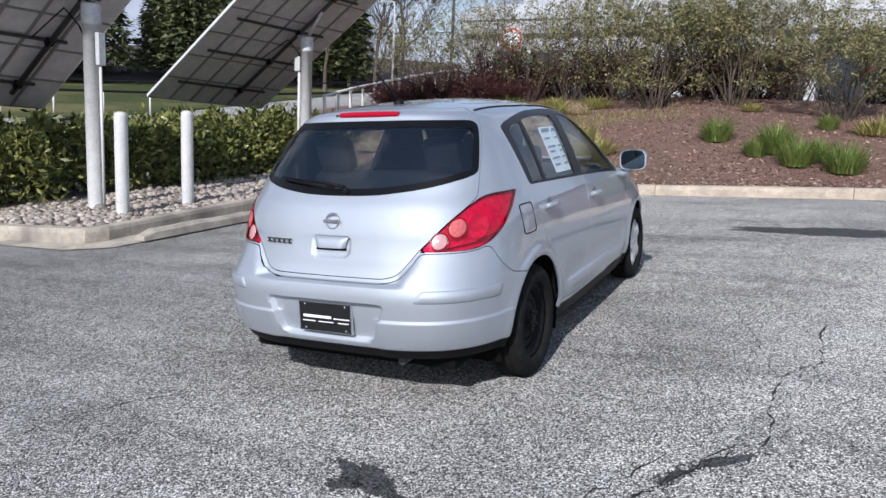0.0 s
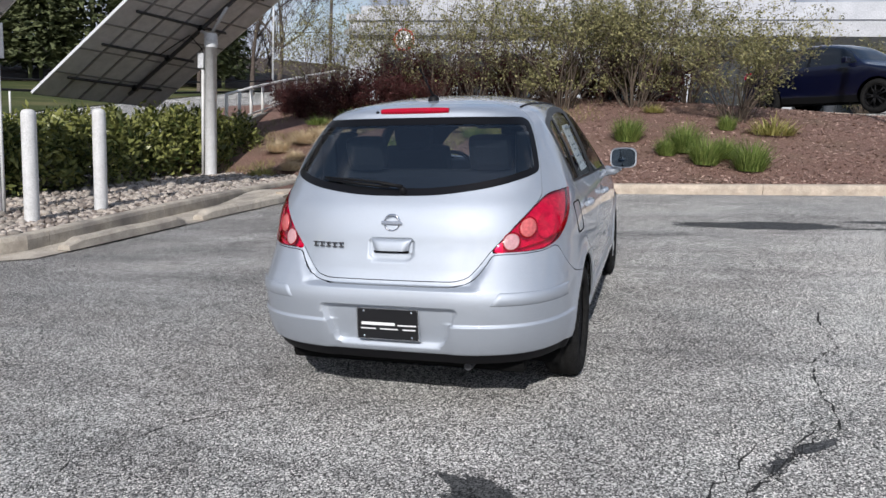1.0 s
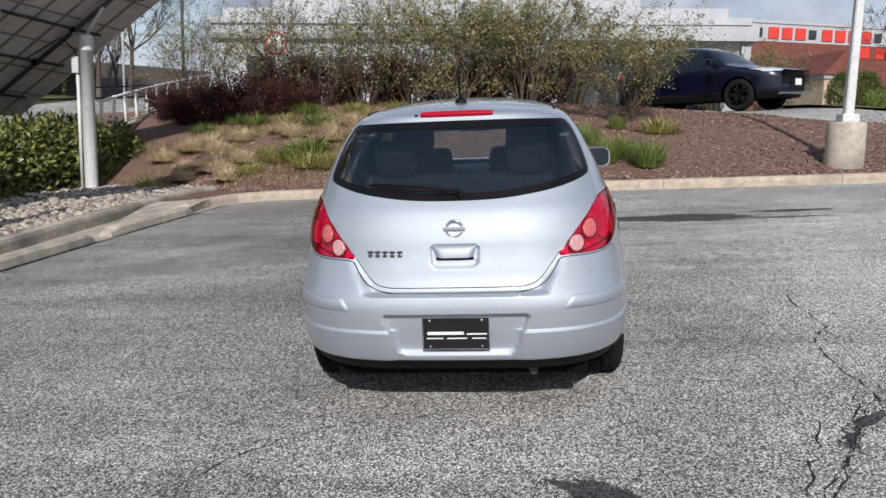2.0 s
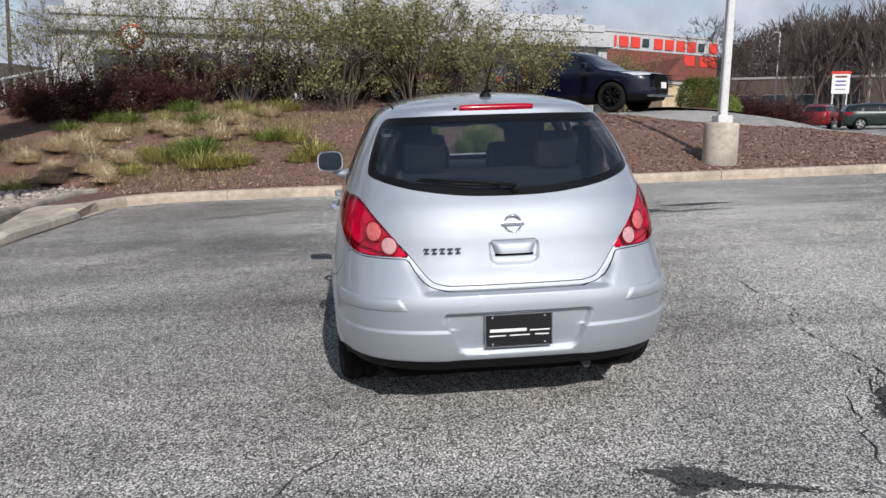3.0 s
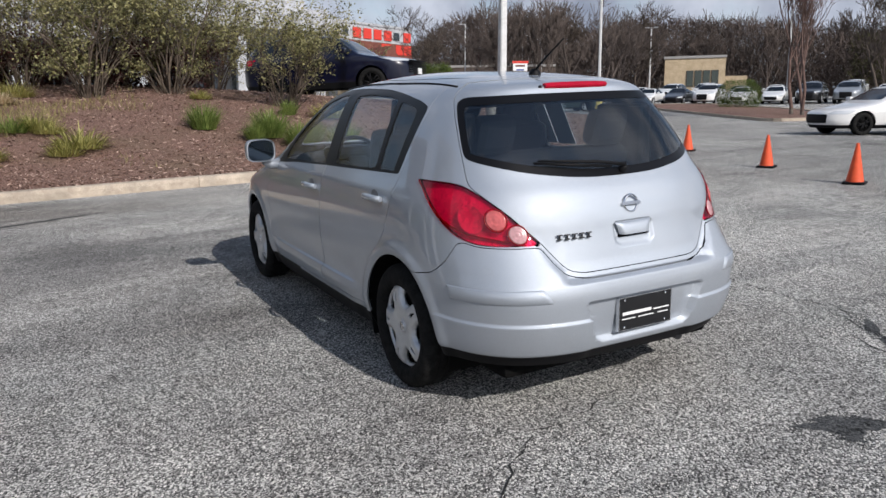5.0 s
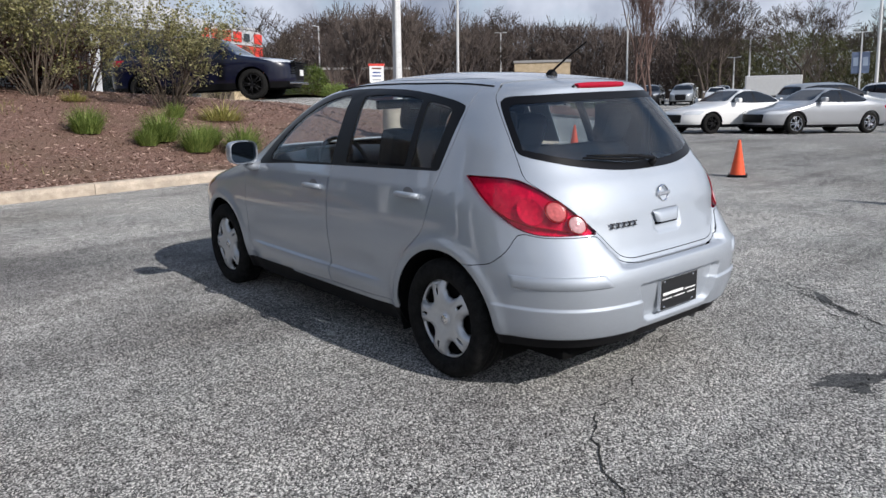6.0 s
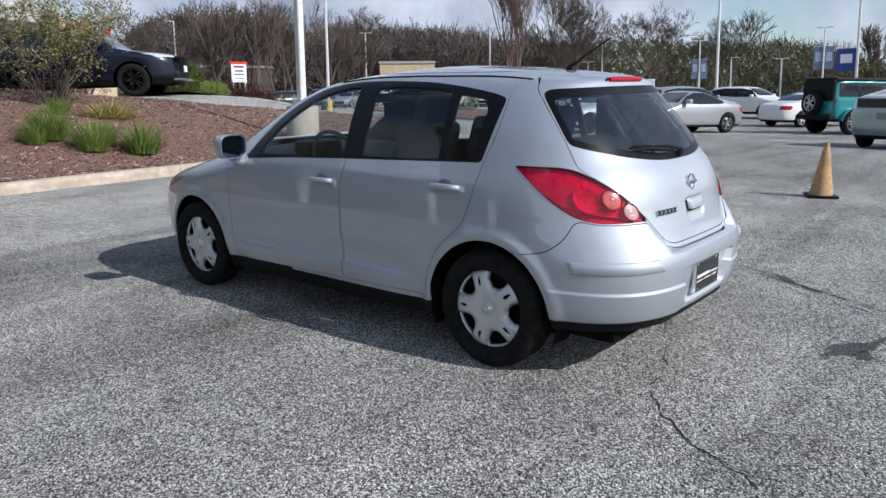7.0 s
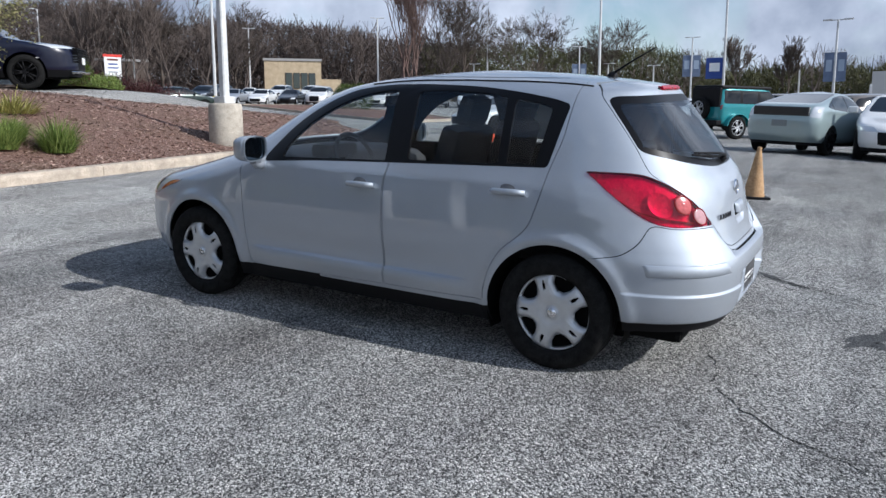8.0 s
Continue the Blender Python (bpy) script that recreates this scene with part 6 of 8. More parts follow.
def clump_mesh(seed, count, long, wide, material, width=.006, lean=.35, curl=.9):
    """A tuft of blades that rise from one crown and arch over under their own weight."""
    rnd = random.Random(seed)
    verts, faces = [], []
    for _ in range(count):
        a, r = rnd.uniform(0, 6.3), wide * rnd.random() ** .6
        p = Vector((r * math.cos(a), r * math.sin(a), -.015))
        b = a + rnd.gauss(0, .5)
        out, side = Vector((math.cos(b), math.sin(b), 0)), Vector((-math.sin(b), math.cos(b), 0)) * width * rnd.uniform(.6, 1.3)
        tilt, bow = min(1.4, abs(rnd.gauss(0, lean)) + .5 * r / wide * lean), curl * rnd.uniform(.4, 1.3)
        step = long * rnd.uniform(.45, 1.15) * (1 - .25 * r / wide) / 4
        o = len(verts)
        for k, w in enumerate((1, .95, .8, .5, .08)):
            verts += [p - side * w, p + side * w]
            t = tilt + bow * (k / 4) ** 1.4
            p = p + (out * math.sin(t) + Vector((0, 0, math.cos(t)))) * step
            p.z = max(p.z, .01)
        faces += [(o + 2 * i, o + 2 * i + 1, o + 2 * i + 3, o + 2 * i + 2) for i in range(4)]
    return mesh_of("foliage", verts, faces, material)


green = [clump_mesh(70 + k, 900, .62, .20, BLADE, .0055, .38, .9) for k in range(3)]
lime = [clump_mesh(80 + k, 420, .40, .24, (LIME_BLADE, BLADE, LIME_BLADE)[k], .007, .6, 1.1) for k in range(3)]
straw = [clump_mesh(90 + k, 1300, .38, .17, STRAW, .0035, .66, 1.9) for k in range(3)]
for k, (x, y, s) in enumerate(((.49, 16.05, 1.0), (1.55, 15.40, 1.12), (1.92, 14.70, .98), (2.64, 14.45, 1.05), (2.38, 16.9, .62), (1.25, 15.25, .7), (2.25, 15.0, .75))):
    plant("grass_tuft", on_bank(x, y, 0, prnd.uniform(0, 360)) @ Matrix.Diagonal((s, s, s, 1)), [green[k % 3]], "fresh green tuft of long arching blades on mulch", "grass tuft", "green tufts on the bank", ("foliage",))
for k, (x, y) in enumerate(((-6.61, 17.16), (-5.93, 17.27), (-5.84, 15.49), (-5.32, 14.84), (-5.61, 16.1), (-3.65, 16.49), (-3.2, 16.83), (-2.83, 18.17), (-3.88, 17.21), (-6.68, 15.92), (-6.95, 17.0), (-6.45, 15.3), (-5.0, 17.4), (-4.6, 16.9), (-7.4, 16.5), (-5.55, 15.25), (-6.2, 16.6), (-5.2, 15.7), (-4.4, 16.3), (-3.4, 17.6), (-6.0, 15.9))):
    s = prnd.uniform(.85, 1.35)
    plant("ornamental_grass", on_bank(x, y, 0, prnd.uniform(0, 360)) @ Matrix.Diagonal((s, s, s, 1)), [straw[k % 3]], "dry straw-coloured clump of ornamental grass", "grass clump", "dry grass clumps on the bank", ("foliage",))
for k, (x, y) in enumerate(((-4.49, 15.37), (-4.12, 15.45), (-3.71, 14.94), (-3.35, 14.9), (-2.65, 16.37), (-2.08, 16.12), (-1.91, 15.03), (-5.0, 19.4), (-3.72, 19.2), (-4.96, 16.03), (-6.6, 18.8), (-4.9, 14.95), (-3.0, 15.05), (-3.9, 15.8), (-2.3, 16.45), (-1.65, 15.35), (-4.3, 17.8), (-3.3, 18.4), (-2.6, 18.9), (-6.0, 18.5), (-5.2, 18.3), (-7.0, 15.0), (-7.3, 18.3), (.9, 18.4), (3.2, 16.6))):
    s = prnd.uniform(.8, 1.45)
    plant("grass_tuft", on_bank(x, y, 0, prnd.uniform(0, 360)) @ Matrix.Diagonal((s, s, s * .85, 1)), [lime[k % 3]], "yellow-green low tuft of young blades", "grass tuft", "yellow-green tufts on the bank", ("foliage",))
# thin short growth between the clumps
verts, faces = [], []
for _ in range(21000):
    x, y = prnd.gauss(-4.9, 2.4), prnd.gauss(16.8, 1.6)
    if not (-9 < x < .5 and BANK_FRONT(x) + .15 < y < 21):
        continue
    if noise.noise(Vector((x * .7, y * .7, 5))) < -.05 + .14 * max(0, x + 3.2):
        continue
    c, a, h = G(x, y, bank(x, y), False), prnd.uniform(0, 6.3), prnd.uniform(.04, .15)
    u = Vector((math.cos(a), math.sin(a), 0)) * .008
    o = len(verts)
    verts += [c - u, c + u, c + Vector((prnd.gauss(0, .04), prnd.gauss(0, .04), h))]
    faces.append((o, o + 1, o + 2))
tagged(new("low_growth", mesh_of("low_growth", verts, faces, leafy("low_growth", (.13, .108, .048), (.42, .36, .17), .6, .25))), "thin low growth of weeds and dry blades on the bank", "weeds", kind="stuff")


def laurel_mesh(seed, count=3600):
    rnd = random.Random(seed)
    verts, faces, tips = [], [], []
    for k in range(12):
        a = rnd.uniform(0, 6.3)
        twig_net(rnd, (.2 * math.cos(a), .2 * math.sin(a), 0), (math.cos(a) * .6, math.sin(a) * .6, 1), .6, .016, 2, verts, faces, tips, .3, (2, 3), 4, .1)
    stems = mesh_of("stem", verts, faces, BARK, True)
    lv, lf, spots = [], [], []
    for _ in range(count):
        a, z = rnd.uniform(0, 6.3), rnd.random() ** .75
        r = (1 - .35 * z ** 3) * (.72 + .28 * rnd.random() ** .4) * (1 + .18 * math.sin(3 * a + seed) + .1 * math.sin(7 * a))
        spots.append((Vector((.98 * r * math.cos(a), .98 * r * math.sin(a), .06 + 1.28 * z + .10 * math.sin(5 * a + seed))), None))
    leaf_quads(rnd, spots, .165, .06, lv, lf, -.6, .36)
    return stems, mesh_of("leaves", lv, lf, LAUREL_LEAF)


laurels = [laurel_mesh(100 + k) for k in range(3)]
for k, (x, y, s) in enumerate(((-10.9, 6.6, 1.0), (-10.4, 7.9, 1.02), (-10.4, 9.3, 1.0), (-10.4, 10.6, 1.03), (-10.1, 11.9, .98), (-9.8, 13.1, 1.0), (-9.7, 14.5, .97), (-9.5, 15.8, 1.0), (-9.3, 17.0, .9), (-11.8, 8.6, 1.0), (-11.6, 11.2, 1.0), (-11.2, 14.0, 1.0))):
    plant("laurel_shrub", upright(x, y, .12, prnd.uniform(0, 360), False) @ Matrix.Diagonal((s, s, s * prnd.uniform(.94, 1.06), 1)), laurels[k % 3], "dense evergreen laurel shrub with glossy yellow-green leaves", "shrub", "evergreen hedge behind the stones")


def round_bush(name, m, seed, r, tall, count, material, label, size=.06):
    rnd = random.Random(seed)
    lv, lf, spots = [], [], []
    for _ in range(count):
        a, z = rnd.uniform(0, 6.3), rnd.random() ** .8
        q = math.sqrt(max(0, 1 - (z * 1.7 - .75) ** 2 * .8)) * (.75 + .25 * rnd.random() ** .4) * (1 + .08 * math.sin(4 * a + seed))
        spots.append((Vector((r * q * math.cos(a), r * q * math.sin(a), .04 + tall * z)), None))
    leaf_quads(rnd, spots, size, .05, lv, lf, -.3, .5)
    verts, faces, tips = [], [], []
    for k in range(7):
        a = rnd.uniform(0, 6.3)
        twig_net(rnd, (.1 * math.cos(a), .1 * math.sin(a), 0), (math.cos(a) * .5, math.sin(a) * .5, 1), tall * .45, .02, 1, verts, faces, tips, .2)
    plant(name, m, (mesh_of("stem", verts, faces, BARK, True), mesh_of("leaves", lv, lf, material)), label, "bush")


round_bush("evergreen_bush", upright(12.1, 28.7, -.03), 3, .84, 1.42, 13000, BOX_LEAF, "rounded clipped evergreen bush beside the drive")
round_bush("evergreen_bush", upright(11.8, 26.1, -.03), 4, .48, .70, 3500, BLADE, "low bright green bush beside the drive")
round_bush("evergreen_bush", upright(42.3, 39.2, -.03), 5, 1.45, 2.0, 15000, BOX_LEAF, "loose evergreen bush on a mulched island")


# ---- parked cars ----
def spec_of(rear, front, half, top, mids=((.25, .2), (.9, .3)), mide=((.25, 2.3), (.9, 2.1)), nr=3.4, nf=2.9):
    mid_top = (rear[-1][1] + front[-1][1]) / 2
    z0, z1 = rear[0][0], top
    return dict(rear=smooth_curve(rear), front=smooth_curve(front), half=smooth_curve(half), midrear=smooth_curve(list(mids) + [(z1, mid_top - .02)]), midfront=smooth_curve(list(mide) + [(z1, mid_top + .02)]),
                nrear=smooth_curve([(z0, nr), (z1 - .1, nr + .6), (z1, 2.4)]), nfront=smooth_curve([(z0, nf), (z1 - .1, nf + .4), (z1, 2.4)]))


SEDAN = dict(spec=spec_of([(.22, -.95), (.4, -1.04), (.65, -1.05), (.88, -1.0), (.98, -.88), (1.03, -.55), (1.08, -.15), (1.2, .18), (1.33, .58), (1.41, .95), (1.45, 1.35)],
                          [(.22, 3.72), (.45, 3.84), (.62, 3.82), (.74, 3.65), (.84, 3.1), (.93, 2.55), (1.0, 2.32), (1.2, 1.92), (1.33, 1.66), (1.41, 1.5), (1.45, 1.42)],
                          [(.22, .84), (.4, .905), (.7, .92), (.88, .90), (.98, .865), (1.1, .80), (1.25, .71), (1.36, .62), (1.42, .48), (1.45, .06)], 1.45),
             grille=(.36, .62, .48), base=2.82, track=.79, r=.335, top=1.45, low=.22,
             side=[(2.15, 1.0), (1.75, 1.26), (1.4, 1.37), (.9, 1.37), (.45, 1.24), (.10, 1.06), (.25, 1.0), (1.2, .98)], pillar=[(1.12, .07)], back=(1.10, 1.36, .62), screen=(1.03, 1.38, .64), lamp=(.55, 1.1, .72, .90), head=(.5, 1.2, .62, .74))
SUV = dict(spec=spec_of([(.28, -.98), (.5, -1.07), (.85, -1.06), (1.1, -1.0), (1.4, -.84), (1.6, -.70), (1.66, -.62), (1.71, -.3), (1.75, .3), (1.77, .85)],
                        [(.28, 3.92), (.5, 4.03), (.8, 4.02), (.97, 3.92), (1.04, 3.6), (1.12, 2.95), (1.18, 2.62), (1.3, 2.46), (1.45, 2.26), (1.6, 2.02), (1.7, 1.7), (1.77, 1.1)],
                        [(.28, .90), (.5, .975), (.9, .985), (1.1, .96), (1.2, .92), (1.35, .86), (1.55, .77), (1.66, .68), (1.73, .5), (1.77, .06)], 1.77, ((.28, .1), (1.1, .1)), ((.28, 2.9), (1.1, 2.6)), 3.8, 3.0),
           grille=(.45, .92, .42), base=2.95, track=.85, r=.395, top=1.77, low=.28,
           side=[(2.45, 1.2), (2.2, 1.43), (1.95, 1.57), (1.5, 1.65), (.2, 1.65), (-.45, 1.56), (-.62, 1.40), (-.55, 1.26), (1.2, 1.18)], pillar=[(1.15, .07), (.12, .08)], back=(1.24, 1.58, .72), screen=(1.26, 1.66, .72), lamp=(.6, 1.2, 1.0, 1.18), head=(.45, 1.15, .93, 1.03))
LIFTBACK = dict(spec=spec_of([(.25, -.72), (.45, -.84), (.7, -.86), (.95, -.82), (1.08, -.74), (1.13, -.55), (1.2, -.22), (1.32, .35), (1.42, .85), (1.49, 1.35)],
                             [(.22, 3.45), (.45, 3.58), (.62, 3.52), (.75, 3.25), (.88, 2.85), (1.0, 2.5), (1.15, 2.2), (1.3, 1.9), (1.42, 1.6), (1.49, 1.42)],
                             [(.22, .80), (.4, .86), (.7, .872), (.95, .85), (1.08, .80), (1.2, .73), (1.35, .64), (1.44, .5), (1.49, .06)], 1.49, nr=5.5),
                grille=(.30, .48, .45), base=2.70, track=.76, r=.315, top=1.49, low=.22,
                side=[(2.2, 1.02), (1.8, 1.25), (1.4, 1.38), (1.0, 1.40), (.45, 1.32), (.0, 1.18), (-.25, 1.08), (.1, 1.04), (1.2, 1.0)], pillar=[(1.05, .07), (.12, .05)], back=(1.15, 1.42, .60), screen=(1.05, 1.42, .62), lamp=(.62, .95, .82, 1.08), head=(.5, 1.2, .66, .80))
OFFROAD = dict(spec=spec_of([(.45, -.60), (.55, -.72), (.8, -.76), (1.1, -.76), (1.5, -.73), (1.74, -.68), (1.80, -.64), (1.83, -.5), (1.85, .2)],
                            [(.45, 3.5), (.6, 3.62), (.95, 3.60), (1.12, 3.45), (1.16, 2.6), (1.2, 2.1), (1.35, 2.02), (1.6, 1.88), (1.78, 1.74), (1.83, 1.6), (1.85, 1.3)],
                            [(.45, .76), (.6, .80), (1.15, .80), (1.2, .79), (1.5, .755), (1.75, .71), (1.82, .66), (1.84, .5), (1.85, .06)], 1.85, ((.45, -.2), (1.3, -.2)), ((.45, 2.8), (1.15, 2.6)), 6.5, 4.0),
               grille=(.70, 1.0, .40), base=3.0, track=.80, r=.41, top=1.85, low=.45,
               side=[(1.95, 1.25), (1.85, 1.60), (1.75, 1.72), (-.55, 1.72), (-.60, 1.25)], pillar=[(1.05, .12), (.22, .12)], back=(1.25, 1.70, .56), screen=(1.26, 1.72, .62), lamp=(.70, .80, 1.0, 1.18), head=(.45, .62, .9, 1.08))


def parked_car(kind, paint, m, label, group="cars parked in the lot", rim=ALLOY, fine=1.0, dark_low=False, cladding=False):
    k = kind
    car = thing("parked_car", m, label, "car", group)
    levels = sorted(set(np.round(np.concatenate([np.linspace(k["low"], k["top"] - .08, int(26 * fine)), np.linspace(k["top"] - .08, k["top"], int(7 * fine) + 2)]), 4)))
    sh = Shell(k["spec"], levels, int(84 * fine))
    arches = [ring_outline(cy, k["r"], k["r"] + .06, 36) for cy in (0, k["base"])]
    side_w = rounded(k["side"], .06)
    z0, z1, w = k["back"]
    back_w = rounded([(-.5, z0, 0), (w + .04, z0 + .01, .06), (w - .06, z1, .06), (-.5, z1, 0)], .05)
    z0, z1, w = k["screen"]
    screen = rounded([(-.5, z0, 0), (w + .08, z0 + .01, .06), (w - .10, z1, .06), (-.5, z1, 0)], .05)
    a0, a1, z0, z1 = k["lamp"]
    lamp = rounded([(a0, z0 + .02), (a0 + .05, z1), (a1, z1 - .02), (a1 - .08, z0)], .03)
    b0, b1, z0, z1 = k["head"]
    head = rounded([(b0, z0), (b0 + .1, z1 - .02), (b1, z1), (b1 - .1, z0)], .03)
    z0, z1, w = k["grille"]
    grille = rounded([(-.5, z0, 0), (w, z0, .03), (w + .04, z1, .03), (-.5, z1, 0)], .03)
    low, tail, ahead, flank = (lambda p: p.x < -.5 and p.z < 1.2), (lambda p: p.y < k["base"] * .4), (lambda p: p.y > k["base"] * .35), (lambda p: p.x < -.3)
    rules = []
    for a in arches:
        sh.split("y", a, (0,), low)
        rules.append(("none", "y", a, -9, 0, low))
    for nm, c, o, only in (("rear_window", "a", back_w, tail), ("windscreen", "b", screen, ahead), ("side_window", "y", side_w, flank), ("tail_lamp", "a", lamp, tail), ("headlamp", "b", head, ahead), ("grille", "b", grille, ahead)):
        sh.split(c, o, (0,), only)
    rules += [("rear_window", "a", back_w, -9, 0, tail), ("windscreen", "b", screen, -9, 0, ahead)]
    for y, wd in k["pillar"]:
        rules.append(("pillar%d" % len(rules), "y", [(y - wd / 2, 0), (y + wd / 2, 0), (y + wd / 2, 3), (y - wd / 2, 3)], -9, 0, lambda p: flank(p) and outline_distance(side_w, [p.y], [p.z])[0] < 0))
    rules += [("side_window", "y", side_w, -9, 0, flank), ("tail_lamp", "a", lamp, -9, 0, tail), ("headlamp", "b", head, -9, 0, ahead), ("grille", "b", grille, -9, 0, ahead)]
    rules.append(("skirt", None, None, 0, 0, lambda p: p.z < k["low"] + (.16 if cladding else .07)))
    sh.bm.normal_update()
    sh.bm.verts.index_update()
    got = sh.sort(rules)
    part("body", sh.panel(got["body"], 0), paint, car)
    part("skirt", sh.panel(got["skirt"], 0), BLACK, car)
    part("rear_window", sh.panel(got["rear_window"], 0), GLASS_FAR, car)
    part("windscreen", sh.panel(got["windscreen"], 0), GLASS_FAR, car)
    if got["grille"]:
        part("front_grille", sh.panel(got["grille"], 0), BLACK, car)
    for s in (-1, 1):
        part("side_window", sh.panel(got["side_window"], s), GLASS_FAR, car)
        for nm in [q for q in got if q.startswith("pillar") and got[q]]:
            part("door_pillar", sh.panel(got[nm], s), TRIM, car)
        part("tail_lamp", sh.panel(got["tail_lamp"], s, .004), LAMP_RED, car, "red tail lamp")
        part("headlamp", sh.panel(got["headlamp"], s, .004), LAMP_CLEAR, car)
        part("side_mirror", add_box(bmesh.new(), min(s * (k["track"] + .12), s * (k["track"] + .32)), max(s * (k["track"] + .12), s * (k["track"] + .32)), k["side"][0][0] - .28, k["side"][0][0] - .14, k["side"][0][1] + .0, k["side"][0][1] + .14, None, .03), paint, car)
        for y in (0, k["base"]):
            hub = new("wheel")
            hub.parent = car
            f = k["r"] / .311
            hub.matrix_basis = Matrix.Translation((s * k["track"], y, k["r"])) @ Matrix.Diagonal((f, f, f, 1))
            part("tyre", FAR_TYRE, None, hub)
            face = part("rim", FAR_RIM[rim.name], None, hub)
            face.matrix_basis = Matrix.Identity(4) if s < 0 else Matrix.Rotation(math.pi, 4, "Z")
    part("underside", box_bm(-k["track"] + .12, k["track"] - .12, -.5, k["base"] + .6, k["low"] - .02, k["low"] + .12), DARK, car)
    return car


def far_rim(material):
    bm = bmesh.new()
    add_lathe(bm, [(0, -.09), (.05, -.095), (.06, -.085)], 20, "X")
    add_lathe(bm, [(.195, -.085), (.205, -.095), (.21, -.08), (.195, -.06)], 36, "X", close=True)
    for k in range(5):
        for d in (-.16, .16):
            a = 2 * math.pi * k / 5 + d
            add_tube(bm, [(-.088, .04 * math.cos(a), .04 * math.sin(a)), (-.082, .20 * math.cos(a + d * .3), .20 * math.sin(a + d * .3))], [.016, .013], 5)
    me = bpy.data.meshes.new("rim")
    add_lathe(bm, [(0, -.035), (.21, -.03)], 24, "X", mat=1)
    bm.to_mesh(me)
    bm.free()
    me.materials.append(material)
    me.materials.append(DARK)
    return me


bmt = tyre_bm()
FAR_TYRE = bpy.data.meshes.new("tyre")
bmt.to_mesh(FAR_TYRE)
bmt.free()
FAR_TYRE.materials.append(RUBBER)
FAR_RIM = {m.name: far_rim(m) for m in (ALLOY, BLACK, CHROME)}
PAINTS = {n: car_paint(n + "_paint", c, mt, .3, 0, .0 if n == "navy" else .05) for n, c, mt in (("navy", (.002, .003, .016), .0), ("white", (.74, .74, .73), 0), ("grey", (.30, .32, .34), .4), ("teal", (.02, .23, .25), .2), ("mint", (.34, .42, .42), .35),
                                                                 ("pewter", (.42, .43, .45), .5), ("black", (.012, .012, .014), .1), ("red", (.20, .008, .012), .1), ("green", (.02, .035, .03), .2), ("bronze", (.22, .19, .16), .4))}


suv = parked_car(SUV, PAINTS["navy"], resting(4.41, 23.34, -.02, -134), "dark navy sport utility car parked above the mulched bank", rim=BLACK, fine=1.7, cladding=True)
bm = bmesh.new()
for z in np.linspace(.62, .92, 6):
    add_box(bm, -.62, .62, 3.93 + .0 * z, 4.045 - .05 * max(0, z - .8), z, z + .028)
part("grille", bm, BLACK, suv, "black slatted grille")
part("front_plate", box_bm(-.16, .16, 4.035, 4.055, .58, .74, .004), PLATE_WHITE, suv, "white plate with a plain bar")
part("bumper_trim", box_bm(-.75, .75, 3.90, 4.05, .36, .41, .015), CHROME, suv)
lift = parked_car(LIFTBACK, PAINTS["mint"], resting(15.15, 5.42, 0, -105), "pale green-grey liftback car with a dark rear hatch", rim=BLACK, fine=1.5)
part("hatch_panel", box_bm(-.62, .62, -.868, -.78, .86, 1.06, .02), plain("hatch_dark", (.03, .03, .032), .25, 0, .6), lift, "dark glossy rear hatch panel")
part("number_plate", box_bm(-.17, .17, -.875, -.85, .62, .76, .004), plain("plate_grey", (.20, .22, .22), .5), lift)
for ob in lift.children:
    if ob.name.startswith("tail_lamp"):
        ob.data.materials[0] = LAMP_CLEAR
        tagged(ob, "clear and silver tail lamp")
jeep = parked_car(OFFROAD, PAINTS["teal"], resting(24.9, 8.95, 0, -125), "teal four-door off-road vehicle with a black top", rim=ALLOY, fine=1.3)
part("hard_top", box_bm(-.715, .715, -.70, 1.70, 1.76, 1.885, .05), BLACK, jeep, "black hard top")
part("rear_top_panel", box_bm(-.70, .70, -.775, -.66, 1.12, 1.80, .04), BLACK, jeep, "black rear panel with a dark window")
spare = new("spare_wheel")
spare.parent = jeep
spare.matrix_basis = Matrix.Translation((-.08, -.90, 1.05)) @ Matrix.Rotation(math.pi / 2, 4, "Z") @ Matrix.Diagonal((1.3, 1.3, 1.3, 1))
part("tyre", FAR_TYRE, None, spare)
part("rim", FAR_RIM[ALLOY.name], None, spare)
for s in (-1, 1):
    for y in (0, 3.0):
        bm = bmesh.new()
        loft(bm, [[Vector((s * x, y + .56 * math.cos(t), .40 + .52 * math.sin(t))) for t in (math.pi * (.05 + .9 * k / 10) for k in range(11))] for x in (.78, .96)])
        part("wheel_flare", thicken(bm, .04), PAINTS["teal"], jeep)
part("rear_bumper", box_bm(-.8, .8, -.92, -.68, .50, .66, .03), BLACK, jeep)
parked_car(SEDAN, PAINTS["pewter"], resting(23.3, 12.7, 0, 66), "silver-grey saloon car parked in a row", rim=CHROME, fine=1.2)
parked_car(SEDAN, PAINTS["white"], resting(22.2, 15.1, 0, 70), "white saloon car parked in a row", rim=BLACK, fine=1.1)
parked_car(SEDAN, PAINTS["white"], resting(31.0, 12.2, 0, -118), "silver-white saloon car parked with its tail to the aisle", rim=ALLOY)
parked_car(SUV, PAINTS["grey"], resting(30.3, 17.5, 0, -118), "grey estate car parked behind a saloon", rim=ALLOY, fine=.8)
parked_car(SEDAN, PAINTS["white"], resting(16.95, 3.30, 0, 92), "white saloon car with dark headlamps and grille", rim=BLACK, fine=1.2)
parked_car(SUV, PAINTS["bronze"], resting(27.5, 4.8, 0, -135), "bronze estate car parked beyond the row", rim=ALLOY, fine=.8)
